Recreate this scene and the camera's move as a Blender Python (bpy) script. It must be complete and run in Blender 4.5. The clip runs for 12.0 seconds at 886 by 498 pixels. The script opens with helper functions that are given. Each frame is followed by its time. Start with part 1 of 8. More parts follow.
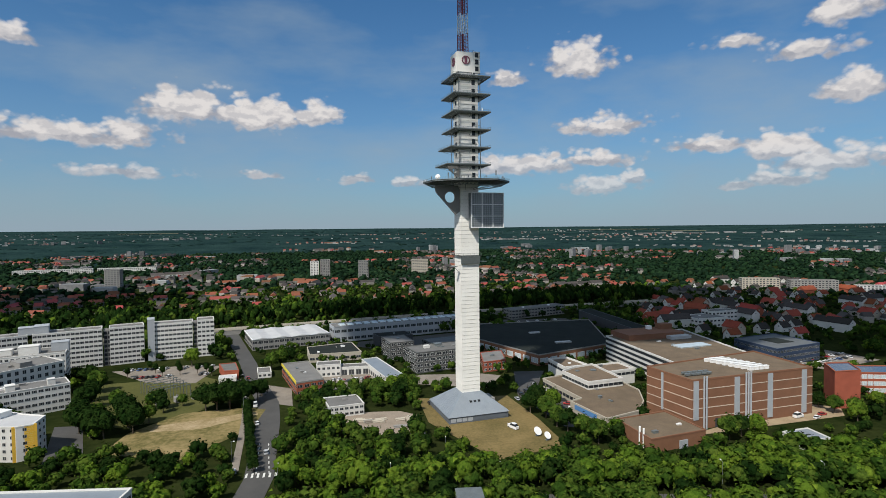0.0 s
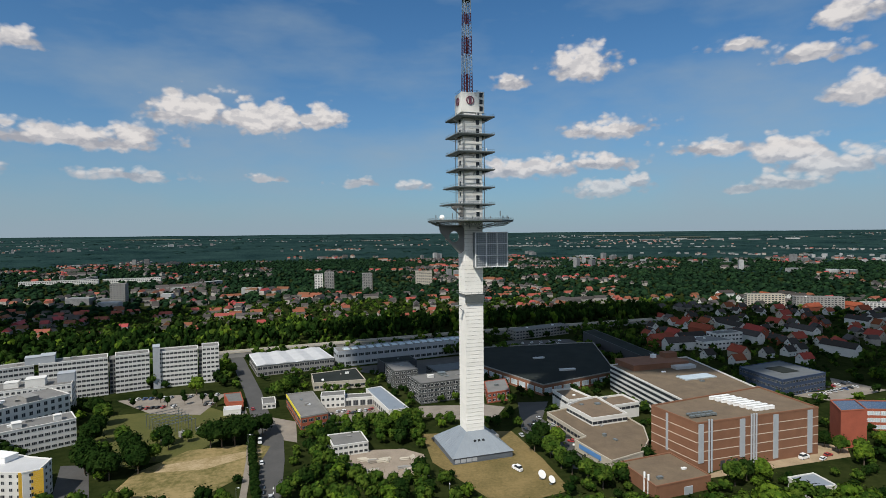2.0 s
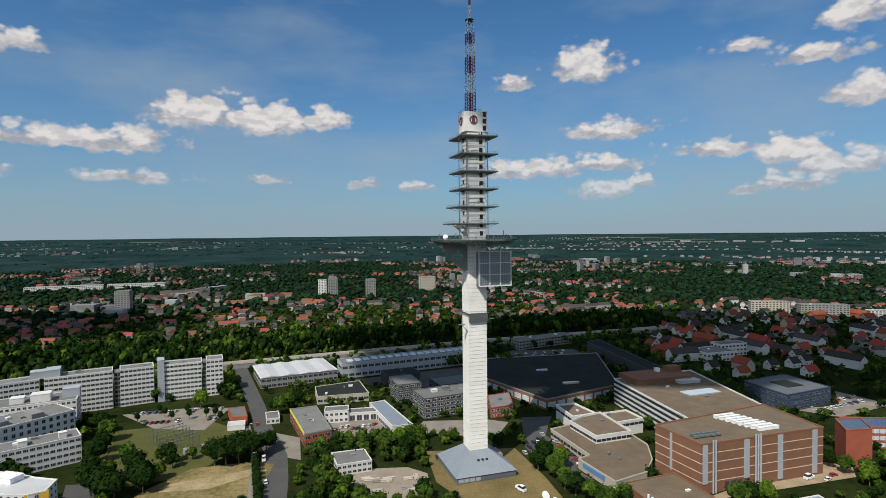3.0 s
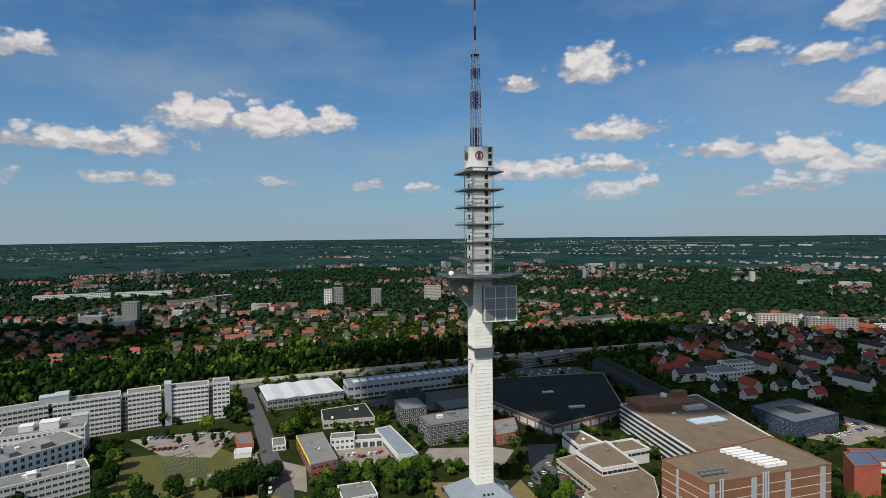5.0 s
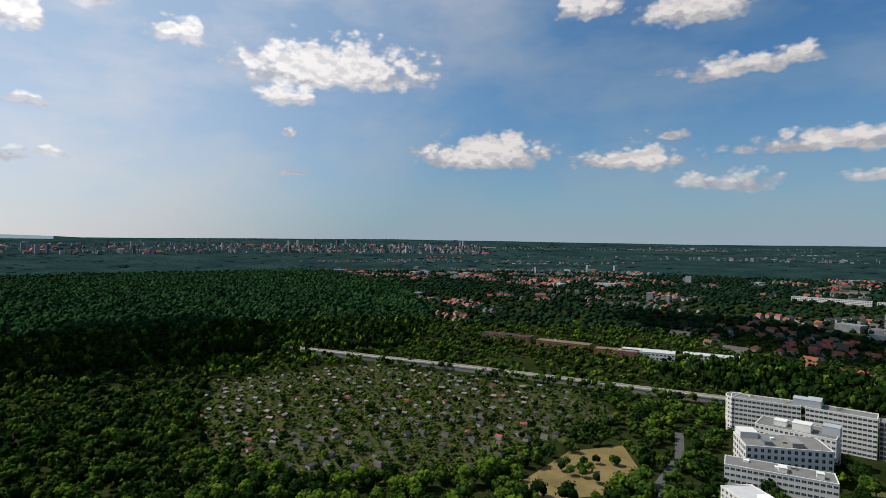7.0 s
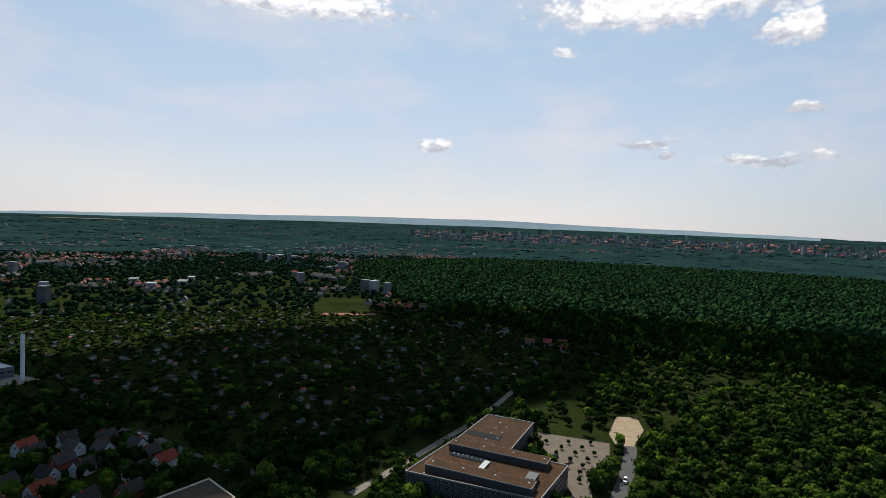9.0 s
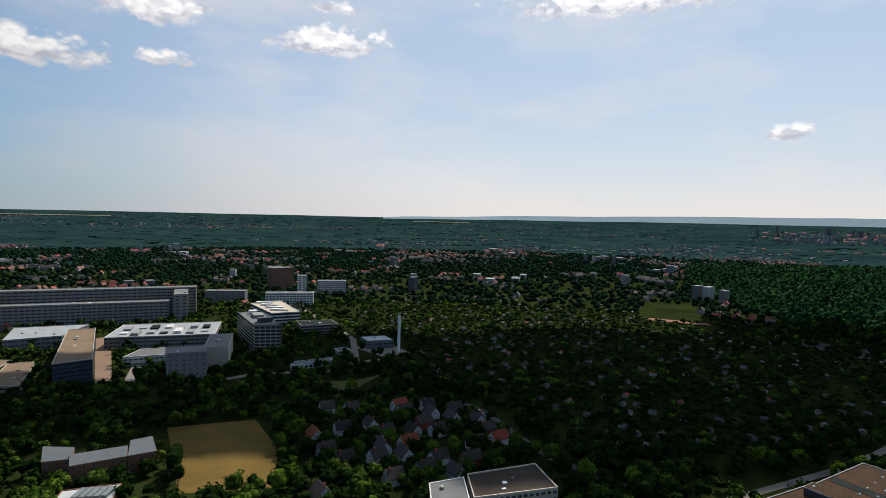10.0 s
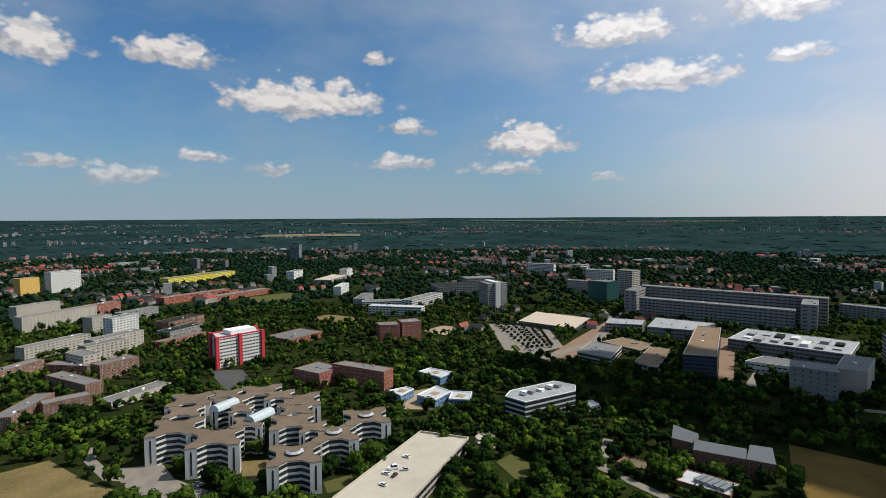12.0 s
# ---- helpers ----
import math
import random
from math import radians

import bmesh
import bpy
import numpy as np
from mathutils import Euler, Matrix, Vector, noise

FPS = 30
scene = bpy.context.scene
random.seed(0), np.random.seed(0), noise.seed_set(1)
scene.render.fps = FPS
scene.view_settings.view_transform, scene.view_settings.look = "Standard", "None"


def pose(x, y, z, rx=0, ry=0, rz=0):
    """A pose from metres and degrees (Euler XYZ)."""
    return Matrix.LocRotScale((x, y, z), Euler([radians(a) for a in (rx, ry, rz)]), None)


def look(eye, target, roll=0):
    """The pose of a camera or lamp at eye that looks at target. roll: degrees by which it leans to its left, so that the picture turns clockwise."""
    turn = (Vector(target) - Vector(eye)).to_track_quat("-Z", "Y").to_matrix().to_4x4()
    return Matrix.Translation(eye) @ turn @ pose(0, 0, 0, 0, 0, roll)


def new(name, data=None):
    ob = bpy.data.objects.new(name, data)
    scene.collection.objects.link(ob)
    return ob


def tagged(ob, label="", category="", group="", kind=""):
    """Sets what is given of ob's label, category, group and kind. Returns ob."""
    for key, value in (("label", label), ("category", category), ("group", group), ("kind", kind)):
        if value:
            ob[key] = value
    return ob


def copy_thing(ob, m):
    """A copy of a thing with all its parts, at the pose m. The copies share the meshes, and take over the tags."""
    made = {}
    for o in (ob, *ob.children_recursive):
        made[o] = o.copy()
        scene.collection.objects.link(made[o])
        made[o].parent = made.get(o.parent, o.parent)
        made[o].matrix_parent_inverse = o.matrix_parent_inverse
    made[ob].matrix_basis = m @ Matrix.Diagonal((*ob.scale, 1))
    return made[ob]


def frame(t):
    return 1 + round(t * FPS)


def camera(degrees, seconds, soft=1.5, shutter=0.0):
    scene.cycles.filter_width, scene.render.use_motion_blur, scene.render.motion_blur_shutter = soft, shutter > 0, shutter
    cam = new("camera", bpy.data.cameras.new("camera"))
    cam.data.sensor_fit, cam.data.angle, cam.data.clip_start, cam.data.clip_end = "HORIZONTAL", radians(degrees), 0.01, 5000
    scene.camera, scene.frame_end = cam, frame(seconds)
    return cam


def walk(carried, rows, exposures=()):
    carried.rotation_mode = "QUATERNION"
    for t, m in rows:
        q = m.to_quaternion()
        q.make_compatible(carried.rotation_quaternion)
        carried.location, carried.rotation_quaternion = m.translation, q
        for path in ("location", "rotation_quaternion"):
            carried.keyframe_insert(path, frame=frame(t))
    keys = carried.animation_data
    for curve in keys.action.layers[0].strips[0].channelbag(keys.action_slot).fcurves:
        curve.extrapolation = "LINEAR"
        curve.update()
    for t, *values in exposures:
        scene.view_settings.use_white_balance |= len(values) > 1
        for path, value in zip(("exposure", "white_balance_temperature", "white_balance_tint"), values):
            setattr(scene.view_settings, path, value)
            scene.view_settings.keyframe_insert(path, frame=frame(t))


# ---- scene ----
cam = camera(78.0, 12.0, soft=0.8)
PATH = [
    (0, pose(0.00, 0.00, 93.73, 87.90, 0.57, -4.35)),
    (0.5, pose(0.00, 0.00, 98.13, 88.01, 0.55, -4.31)),
    (1, pose(0.00, 0.00, 102.49, 88.12, 0.52, -4.20)),
    (1.5, pose(0.00, 0.00, 107.04, 88.21, 0.54, -4.05)),
    (2, pose(0.00, 0.00, 111.52, 88.27, 0.55, -3.94)),
    (2.5, pose(0.00, 0.00, 116.00, 88.35, 0.54, -3.80)),
    (3, pose(0.00, 0.00, 120.50, 88.39, 0.59, -3.60)),
    (3.5, pose(0.00, 0.00, 125.12, 88.43, 0.54, -3.42)),
    (5.5, pose(0.00, 0.00, 139.70, 88.58, 0.78, -2.58)),
    (5.9, pose(0.00, 0.00, 140.60, 88.65, 0.65, 1.20)),
    (6.0, pose(0.00, 0.00, 140.80, 88.70, 0.60, 4.20)),
    (6.1, pose(0.00, 0.00, 141.00, 88.80, 0.40, 13.50)),
    (6.2, pose(0.00, 0.00, 141.00, 88.90, 0.20, 24.00)),
    (6.3, pose(0.00, 0.00, 141.00, 89.00, 0.00, 35.00)),
    (6.4, pose(0.00, 0.00, 141.00, 89.05, -0.20, 46.00)),
    (6.5, pose(0.00, 0.00, 141.00, 89.11, -0.32, 57.39)),
    (6.7, pose(0.00, 0.00, 141.00, 89.01, -0.21, 62.75)),
    (8.3, pose(0.00, 0.00, 141.00, 88.28, -2.08, 113.77)),
    (8.5, pose(0.00, 0.00, 141.00, 88.08, -2.10, 120.61)),
    (9, pose(0.00, 0.00, 141.00, 87.55, -2.00, 136.66)),
    (9.5, pose(0.00, 0.00, 141.00, 87.06, -1.76, 153.09)),
    (10, pose(0.00, 0.00, 141.00, 86.73, -1.31, 169.77)),
    (10.5, pose(0.00, 0.00, 141.00, 86.54, -0.77, 185.03)),
    (11, pose(0.00, 0.00, 141.00, 86.49, -0.41, 199.83)),
    (11.5, pose(0.00, 0.00, 141.00, 86.56, -0.04, 215.06)),
    (12, pose(0.00, 0.00, 141.00, 86.68, 0.31, 229.37)),
]
walk(cam, PATH)

# ---- sky, sun ----
SUN_AZIMUTH, SUN_HEIGHT = 215.0, 50.0      # degrees clockwise from +y, degrees over the horizon
sun_way = Vector((math.sin(radians(SUN_AZIMUTH)) * math.cos(radians(SUN_HEIGHT)),
                  math.cos(radians(SUN_AZIMUTH)) * math.cos(radians(SUN_HEIGHT)), math.sin(radians(SUN_HEIGHT))))
sun_data = bpy.data.lights.new("sun", "SUN")
sun_data.energy, sun_data.angle, sun_data.color = 5.0, radians(0.53), (1.0, 0.95, 0.86)
sun = new("sun", sun_data)
sun.matrix_world = look(sun_way * 1500, (0, 0, 0))

CLOUDS = []


def cloud(yaw, height, half_width, half_height):
    """A cumulus in the sky: degrees to the left of +y, degrees up, half its size in degrees."""
    yaw = yaw if yaw < 180 else yaw - 360
    CLOUDS.append((yaw, height, half_width, half_height))
    if abs(yaw) > 165:
        CLOUDS.append((yaw - math.copysign(360, yaw), height, half_width, half_height))


cloud(20.3, 11.5, 3.5, 2.0); cloud(13.9, 11.1, 4.2, 1.9); cloud(8.2, 11.3, 2.2, 1.6); cloud(30.0, 8.5, 6.6, 1.1); cloud(25.1, 9.1, 2.4, 0.9)
cloud(26.1, 5.3, 3.3, 0.6); cloud(13.6, 5.5, 1.4, 0.4); cloud(341.6, 16.1, 3.1, 2.1); cloud(338.7, 10.0, 4.0, 1.2); cloud(348.7, 14.9, 1.6, 0.9)
cloud(359.3, 4.6, 1.8, 0.6); cloud(349.9, 6.5, 2.6, 1.2); cloud(345.6, 6.4, 3.4, 1.2); cloud(340.0, 6.8, 2.7, 0.9); cloud(329.8, 7.6, 3.7, 0.9)
cloud(323.8, 6.8, 2.7, 1.4); cloud(320.2, 5.5, 3.8, 1.3); cloud(324.2, 4.1, 2.3, 0.7); cloud(339.5, 4.0, 2.8, 1.0); cloud(336.5, 5.0, 1.3, 1.0)
cloud(318.7, 11.3, 2.4, 1.4); cloud(319.1, 17.5, 1.9, 1.8); cloud(322.2, 14.8, 2.9, 0.8); cloud(328.0, 16.2, 1.6, 0.6); cloud(33.7, 15.9, 1.7, 1.1)
cloud(4.6, 5.2, 1.7, 0.5); cloud(326.8, 3.6, 1.4, 0.4); cloud(78.0, 16.7, 9.0, 2.8); cloud(82.3, 13.8, 2.6, 1.1)
cloud(51.8, 22.2, 2.5, 1.6); cloud(41.8, 21.0, 4.3, 1.9); cloud(37.7, 15.5, 4.8, 1.1); cloud(92.2, 18.6, 2.4, 1.4); cloud(61.8, 8.7, 6.0, 2.0)
cloud(47.5, 7.9, 4.1, 1.4); cloud(39.3, 5.4, 3.9, 0.9); cloud(82.0, 10.5, 0.8, 0.5); cloud(81.2, 6.6, 1.3, 0.4); cloud(43.7, 10.1, 1.1, 0.5)
cloud(116.0, 21.0, 10.0, 2.8); cloud(104.9, 18.0, 2.1, 1.8); cloud(99.1, 20.4, 1.9, 1.5); cloud(137.6, 8.1, 1.8, 0.6)
cloud(116.7, 8.5, 2.0, 0.5); cloud(114.3, 7.4, 1.2, 0.4); cloud(105.5, 6.8, 3.4, 0.6); cloud(125.1, 17.2, 1.0, 0.5); cloud(103.4, 11.2, 1.0, 0.5)
cloud(181.6, 16.8, 5.2, 1.5); cloud(152.3, 20.6, 9.5, 2.0); cloud(198.1, 18.4, 4.3, 2.4); cloud(207.8, 13.0, 5.6, 1.7); cloud(211.8, 17.3, 5.4, 1.6)
cloud(220.5, 7.6, 3.8, 2.0); cloud(180.7, 19.9, 1.8, 0.8); cloud(197.0, 13.6, 2.4, 0.6); cloud(212.7, 3.9, 1.2, 0.5); cloud(265.5, 14.4, 3.0, 1.9)
cloud(255.2, 14.9, 3.5, 1.4); cloud(243.2, 11.5, 7.0, 2.0); cloud(233.0, 9.1, 2.0, 0.9); cloud(222.5, 4.9, 2.9, 0.7); cloud(233.9, 5.5, 2.9, 0.9)
cloud(235.6, 15.8, 1.0, 0.6); cloud(253.0, 5.7, 1.8, 0.6); cloud(246.9, 4.8, 1.6, 0.7); cloud(264.9, 4.9, 2.6, 0.8); cloud(259.8, 3.9, 2.8, 0.9)
# the rest of the sky, with the same fair-weather clouds
for k in range(10):
    cloud(272 + 4.2 * k, 6 + 11 * ((k * 0.618) % 1), 2 + 3 * ((k * 0.37) % 1), 0.8 + ((k * 0.73) % 1))
for k in range(9):
    cloud((k * 47) % 360, 29 + 28 * ((k * 0.618) % 1), 4 + 6 * ((k * 0.37) % 1), 2 + 2 * ((k * 0.73) % 1))


def wire(tree, kind, *inputs, operation="", data_type="", interpolation_type=""):
    """A shader node with its settings and its inputs, values or sockets of other nodes."""
    node = tree.nodes.new(kind)
    if operation:
        node.operation = operation
    if data_type:
        node.data_type = data_type
    if interpolation_type:
        node.interpolation_type = interpolation_type
    for k, value in enumerate(inputs):
        if value is None:
            continue
        if isinstance(value, bpy.types.NodeSocket):
            tree.links.new(value, node.inputs[k])
        else:
            node.inputs[k].default_value = value
    return node


def maths(tree, what, a, b=None, c=None):
    return wire(tree, "ShaderNodeMath", a, b, c, operation=what).outputs[0]


def cloud_field():
    """A node group: the least scaled distance from a place in the sky to a cloud's middle."""
    tree = bpy.data.node_groups.new("cloud_field", "ShaderNodeTree")
    tree.interface.new_socket("place", in_out="INPUT", socket_type="NodeSocketVector")
    tree.interface.new_socket("distance", in_out="OUTPUT", socket_type="NodeSocketFloat")
    place = tree.nodes.new("NodeGroupInput").outputs[0]
    least = None
    for yaw, height, wide, high in CLOUDS:
        off = wire(tree, "ShaderNodeVectorMath", place, (yaw, height - 0.12 * high, 0), operation="SUBTRACT").outputs[0]
        off = wire(tree, "ShaderNodeVectorMath", off, (1 / wide, 1 / high, 0), operation="MULTIPLY").outputs[0]
        flat = wire(tree, "ShaderNodeVectorMath", off, (-1, -1.9, 0), operation="MULTIPLY").outputs[0]
        off = wire(tree, "ShaderNodeVectorMath", off, flat, operation="MAXIMUM").outputs[0]
        far = wire(tree, "ShaderNodeVectorMath", off, operation="LENGTH").outputs["Value"]
        # small clouds keep their edges as crisp as the large ones
        far = maths(tree, "MULTIPLY_ADD", far, min(1.0, 0.45 + 0.3 * high), 1 - min(1.0, 0.45 + 0.3 * high))
        least = far if least is None else wire(tree, "ShaderNodeMath", least, far, 0.25, operation="SMOOTH_MIN").outputs[0]
    tree.links.new(least, tree.nodes.new("NodeGroupOutput").inputs[0])
    return tree


world = bpy.data.worlds.new("world")
scene.world = world
world.use_nodes = True
sky_tree = world.node_tree
sky_tree.nodes.clear()
sky = sky_tree.nodes.new("ShaderNodeTexSky")
sky.sky_type, sky.sun_disc = "NISHITA", False
sky.sun_elevation, sky.sun_rotation = radians(SUN_HEIGHT), radians(SUN_AZIMUTH)
sky.altitude, sky.air_density, sky.dust_density, sky.ozone_density = 100, 1.0, 0.5, 4.0
way = sky_tree.nodes.new("ShaderNodeTexCoord").outputs["Generated"]
split = wire(sky_tree, "ShaderNodeSeparateXYZ", way)
yaw_of = maths(sky_tree, "MULTIPLY", maths(sky_tree, "ARCTAN2", maths(sky_tree, "MULTIPLY", split.outputs[0], -1.0), split.outputs[1]), 180 / math.pi)
height_of = maths(sky_tree, "MULTIPLY", maths(sky_tree, "ARCSINE", split.outputs[2]), 180 / math.pi)
at_sky = wire(sky_tree, "ShaderNodeCombineXYZ", yaw_of, height_of, 0.0).outputs[0]
# billows: noise at two sizes bends and frays the outlines
stretched = wire(sky_tree, "ShaderNodeVectorMath", way, (1, 1, 1.5), operation="MULTIPLY").outputs[0]
swirl = wire(sky_tree, "ShaderNodeTexNoise", stretched, None, 16.0, 4.0, 0.55).outputs["Color"]
swirl = wire(sky_tree, "ShaderNodeVectorMath", swirl, (0.5, 0.5, 0.5), operation="SUBTRACT").outputs[0]
swirl = wire(sky_tree, "ShaderNodeVectorMath", swirl, (4.6, 1.5, 0), operation="MULTIPLY").outputs[0]
bent = wire(sky_tree, "ShaderNodeVectorMath", at_sky, swirl, operation="ADD").outputs[0]
fray = wire(sky_tree, "ShaderNodeTexNoise", stretched, None, 36.0, 4.5, 0.52).outputs["Fac"]
puffs = wire(sky_tree, "ShaderNodeTexVoronoi", stretched, None, 34.0).outputs["Distance"]
small_puffs = wire(sky_tree, "ShaderNodeTexVoronoi", stretched, None, 85.0).outputs["Distance"]
ragged = maths(sky_tree, "MULTIPLY_ADD", maths(sky_tree, "SUBTRACT", puffs, 0.45), 0.75, maths(sky_tree, "MULTIPLY", maths(sky_tree, "SUBTRACT", small_puffs, 0.45), 0.38))
ragged = maths(sky_tree, "ADD", ragged, maths(sky_tree, "MULTIPLY", maths(sky_tree, "SUBTRACT", fray, 0.5), 1.0))
field = cloud_field()


def covered(shift):
    group = sky_tree.nodes.new("ShaderNodeGroup")
    group.node_tree = field
    sky_tree.links.new(wire(sky_tree, "ShaderNodeVectorMath", bent, (0, shift, 0), operation="ADD").outputs[0], group.inputs[0])
    return maths(sky_tree, "ADD", group.outputs[0], ragged)


edge = covered(0.0)
thick = wire(sky_tree, "ShaderNodeMapRange", edge, 1.4, 0.8, 0.0, 1.0, interpolation_type="SMOOTHSTEP").outputs[0]
# flat grey undersides: where no cloud lies below
under = wire(sky_tree, "ShaderNodeMapRange", covered(-0.55), 1.15, 0.75, 0.8, 0.0, interpolation_type="SMOOTHSTEP").outputs[0]
patchy = wire(sky_tree, "ShaderNodeMapRange", fray, 0.3, 0.6, 0.45, 1.0).outputs[0]
shade = maths(sky_tree, "MULTIPLY", under, patchy)
billow = wire(sky_tree, "ShaderNodeTexNoise", wire(sky_tree, "ShaderNodeVectorMath", stretched, (0.0, 0.0, 0.012), operation="ADD").outputs[0], None, 36.0, 3.0, 0.5).outputs["Fac"]
billow = wire(sky_tree, "ShaderNodeMapRange", maths(sky_tree, "SUBTRACT", billow, fray), -0.03, 0.12, 0.0, 0.45).outputs[0]
shade = maths(sky_tree, "MINIMUM", maths(sky_tree, "ADD", shade, billow), 1.0)
white = wire(sky_tree, "ShaderNodeMix", None, None, None, None, None, None, (8.8, 8.4, 8.2, 1), (4.3, 4.4, 4.9, 1), data_type="RGBA")
sky_tree.links.new(shade, white.inputs[0])
# low clouds fade into the haze
low = wire(sky_tree, "ShaderNodeMapRange", height_of, 1.0, 7.5, 0.35, 0.98).outputs[0]
thick = maths(sky_tree, "MULTIPLY", thick, low)
# thin high veils
veil_place = wire(sky_tree, "ShaderNodeVectorMath", way, (2.2, 3.0, 7.0), operation="MULTIPLY").outputs[0]
veil = wire(sky_tree, "ShaderNodeTexNoise", veil_place, None, 1.3, 5.0, 0.55).outputs["Fac"]
veil = wire(sky_tree, "ShaderNodeMapRange", veil, 0.42, 0.72, 0.0, 0.55).outputs[0]
clear = wire(sky_tree, "ShaderNodeMix", 1.0, data_type="RGBA")
clear.blend_type = "MULTIPLY"
clear.inputs[0].default_value = 1.0
sky_tree.links.new(sky.outputs[0], clear.inputs[6])
clear.inputs[7].default_value = (0.38, 0.84, 1.1, 1)
# haze along the skyline, brighter and warmer under the sun
sunward = wire(sky_tree, "ShaderNodeVectorMath", way, (sun_way.x, sun_way.y, sun_way.z), operation="DOT_PRODUCT").outputs["Value"]
sunward = wire(sky_tree, "ShaderNodeMapRange", sunward, 0.1, 0.9, 0.0, 1.0, interpolation_type="SMOOTHSTEP").outputs[0]
sunside = wire(sky_tree, "ShaderNodeMapRange", sunward, 0.05, 0.72, 0.0, 1.0).outputs[0]
haze = wire(sky_tree, "ShaderNodeMix", None, None, None, None, None, None, (3.55, 4.5, 5.35, 1), (10.4, 9.4, 9.1, 1), data_type="RGBA")
sky_tree.links.new(sunside, haze.inputs[0])
near = maths(sky_tree, "MAXIMUM", height_of, 0.0)
fall = maths(sky_tree, "MULTIPLY_ADD", sunward, 0.045, -0.12)
dense = maths(sky_tree, "MULTIPLY", maths(sky_tree, "POWER", 2.718, maths(sky_tree, "MULTIPLY", near, fall)), 0.92)
glow = wire(sky_tree, "ShaderNodeMix", maths(sky_tree, "MULTIPLY", sunward, 0.5), data_type="RGBA")
sky_tree.links.new(clear.outputs[2], glow.inputs[6])
glow.inputs[7].default_value = (6.8, 9.1, 10.5, 1)
veiled = wire(sky_tree, "ShaderNodeMix", veil, data_type="RGBA")
sky_tree.links.new(glow.outputs[2], veiled.inputs[6]), sky_tree.links.new(haze.outputs[2], veiled.inputs[7])
hazed = wire(sky_tree, "ShaderNodeMix", dense, data_type="RGBA")
sky_tree.links.new(veiled.outputs[2], hazed.inputs[6]), sky_tree.links.new(haze.outputs[2], hazed.inputs[7])
full = wire(sky_tree, "ShaderNodeMix", None, data_type="RGBA")
sky_tree.links.new(thick, full.inputs[0]), sky_tree.links.new(hazed.outputs[2], full.inputs[6]), sky_tree.links.new(white.outputs[2], full.inputs[7])
# clouds glow white towards the sun
lit = wire(sky_tree, "ShaderNodeMix", sunward, None, None, None, None, None, (1, 1, 1, 1), (1.5, 1.55, 1.6, 1), data_type="RGBA")
bright = wire(sky_tree, "ShaderNodeMix", 1.0, None, None, None, None, None, white.outputs[2], lit.outputs[2], data_type="RGBA")
bright.blend_type = "MULTIPLY"
sky_tree.links.new(bright.outputs[2], full.inputs[7])
back = wire(sky_tree, "ShaderNodeBackground", full.outputs[2], 0.085)
sky_tree.links.new(back.outputs[0], sky_tree.nodes.new("ShaderNodeOutputWorld").inputs[0])


# ---- materials ----
def material(name, colour, rough=0.8, second=None, size=8.0, fine=0.6, amount=0.5, bump=0.0, metal=0.0, piece=0.0, island=0.0, gloss=0.5, depth=0.05):
    """A surface whose colour wanders between two tones at a coarse and a fine size (metres), with relief.
    piece, island: how far objects or loose pieces differ in brightness."""
    made = bpy.data.materials.new(name)
    made.use_nodes = True
    tree = made.node_tree
    shader = tree.nodes["Principled BSDF"]
    shader.inputs["Roughness"].default_value, shader.inputs["Metallic"].default_value = rough, metal
    shader.inputs["Specular IOR Level"].default_value = gloss
    spot = tree.nodes.new("ShaderNodeNewGeometry")
    coarse = wire(tree, "ShaderNodeTexNoise", spot.outputs["Position"], None, 1 / size, 3.0, 0.6).outputs["Fac"]
    grain = wire(tree, "ShaderNodeTexNoise", spot.outputs["Position"], None, 1 / fine, 4.0, 0.65).outputs["Fac"]
    both = maths(tree, "ADD", maths(tree, "MULTIPLY", coarse, 0.55), maths(tree, "MULTIPLY", grain, 0.45))
    spread = wire(tree, "ShaderNodeMapRange", both, 0.5 - 0.3 * (1 - amount) - 0.02, 0.5 + 0.3 * (1 - amount) + 0.02, 0.0, 1.0).outputs[0]
    second = second or tuple(c * 0.75 for c in colour)
    tone = wire(tree, "ShaderNodeMix", None, None, None, None, None, None, (*colour, 1), (*second, 1), data_type="RGBA")
    tree.links.new(spread, tone.inputs[0])
    out = tone.outputs[2]
    for share, source in ((piece, tree.nodes.new("ShaderNodeObjectInfo").outputs["Random"]), (island, spot.outputs["Random Per Island"])):
        if share:
            value = wire(tree, "ShaderNodeMapRange", source, 0.0, 1.0, 1 - share, 1 + share).outputs[0]
            turned = wire(tree, "ShaderNodeHueSaturation", 0.5, 1.0, 1.0, 1.0, out)
            tree.links.new(value, turned.inputs["Value"])
            tree.links.new(wire(tree, "ShaderNodeMapRange", source, 0.0, 1.0, 0.5 + 0.06 * share, 0.5 - 0.06 * share).outputs[0], turned.inputs["Hue"])
            out = turned.outputs[0]
    tree.links.new(out, shader.inputs["Base Color"])
    if bump:
        relief = wire(tree, "ShaderNodeBump", bump, depth)
        tree.links.new(grain, relief.inputs["Height"])
        tree.links.new(relief.outputs[0], shader.inputs["Normal"])
    return made


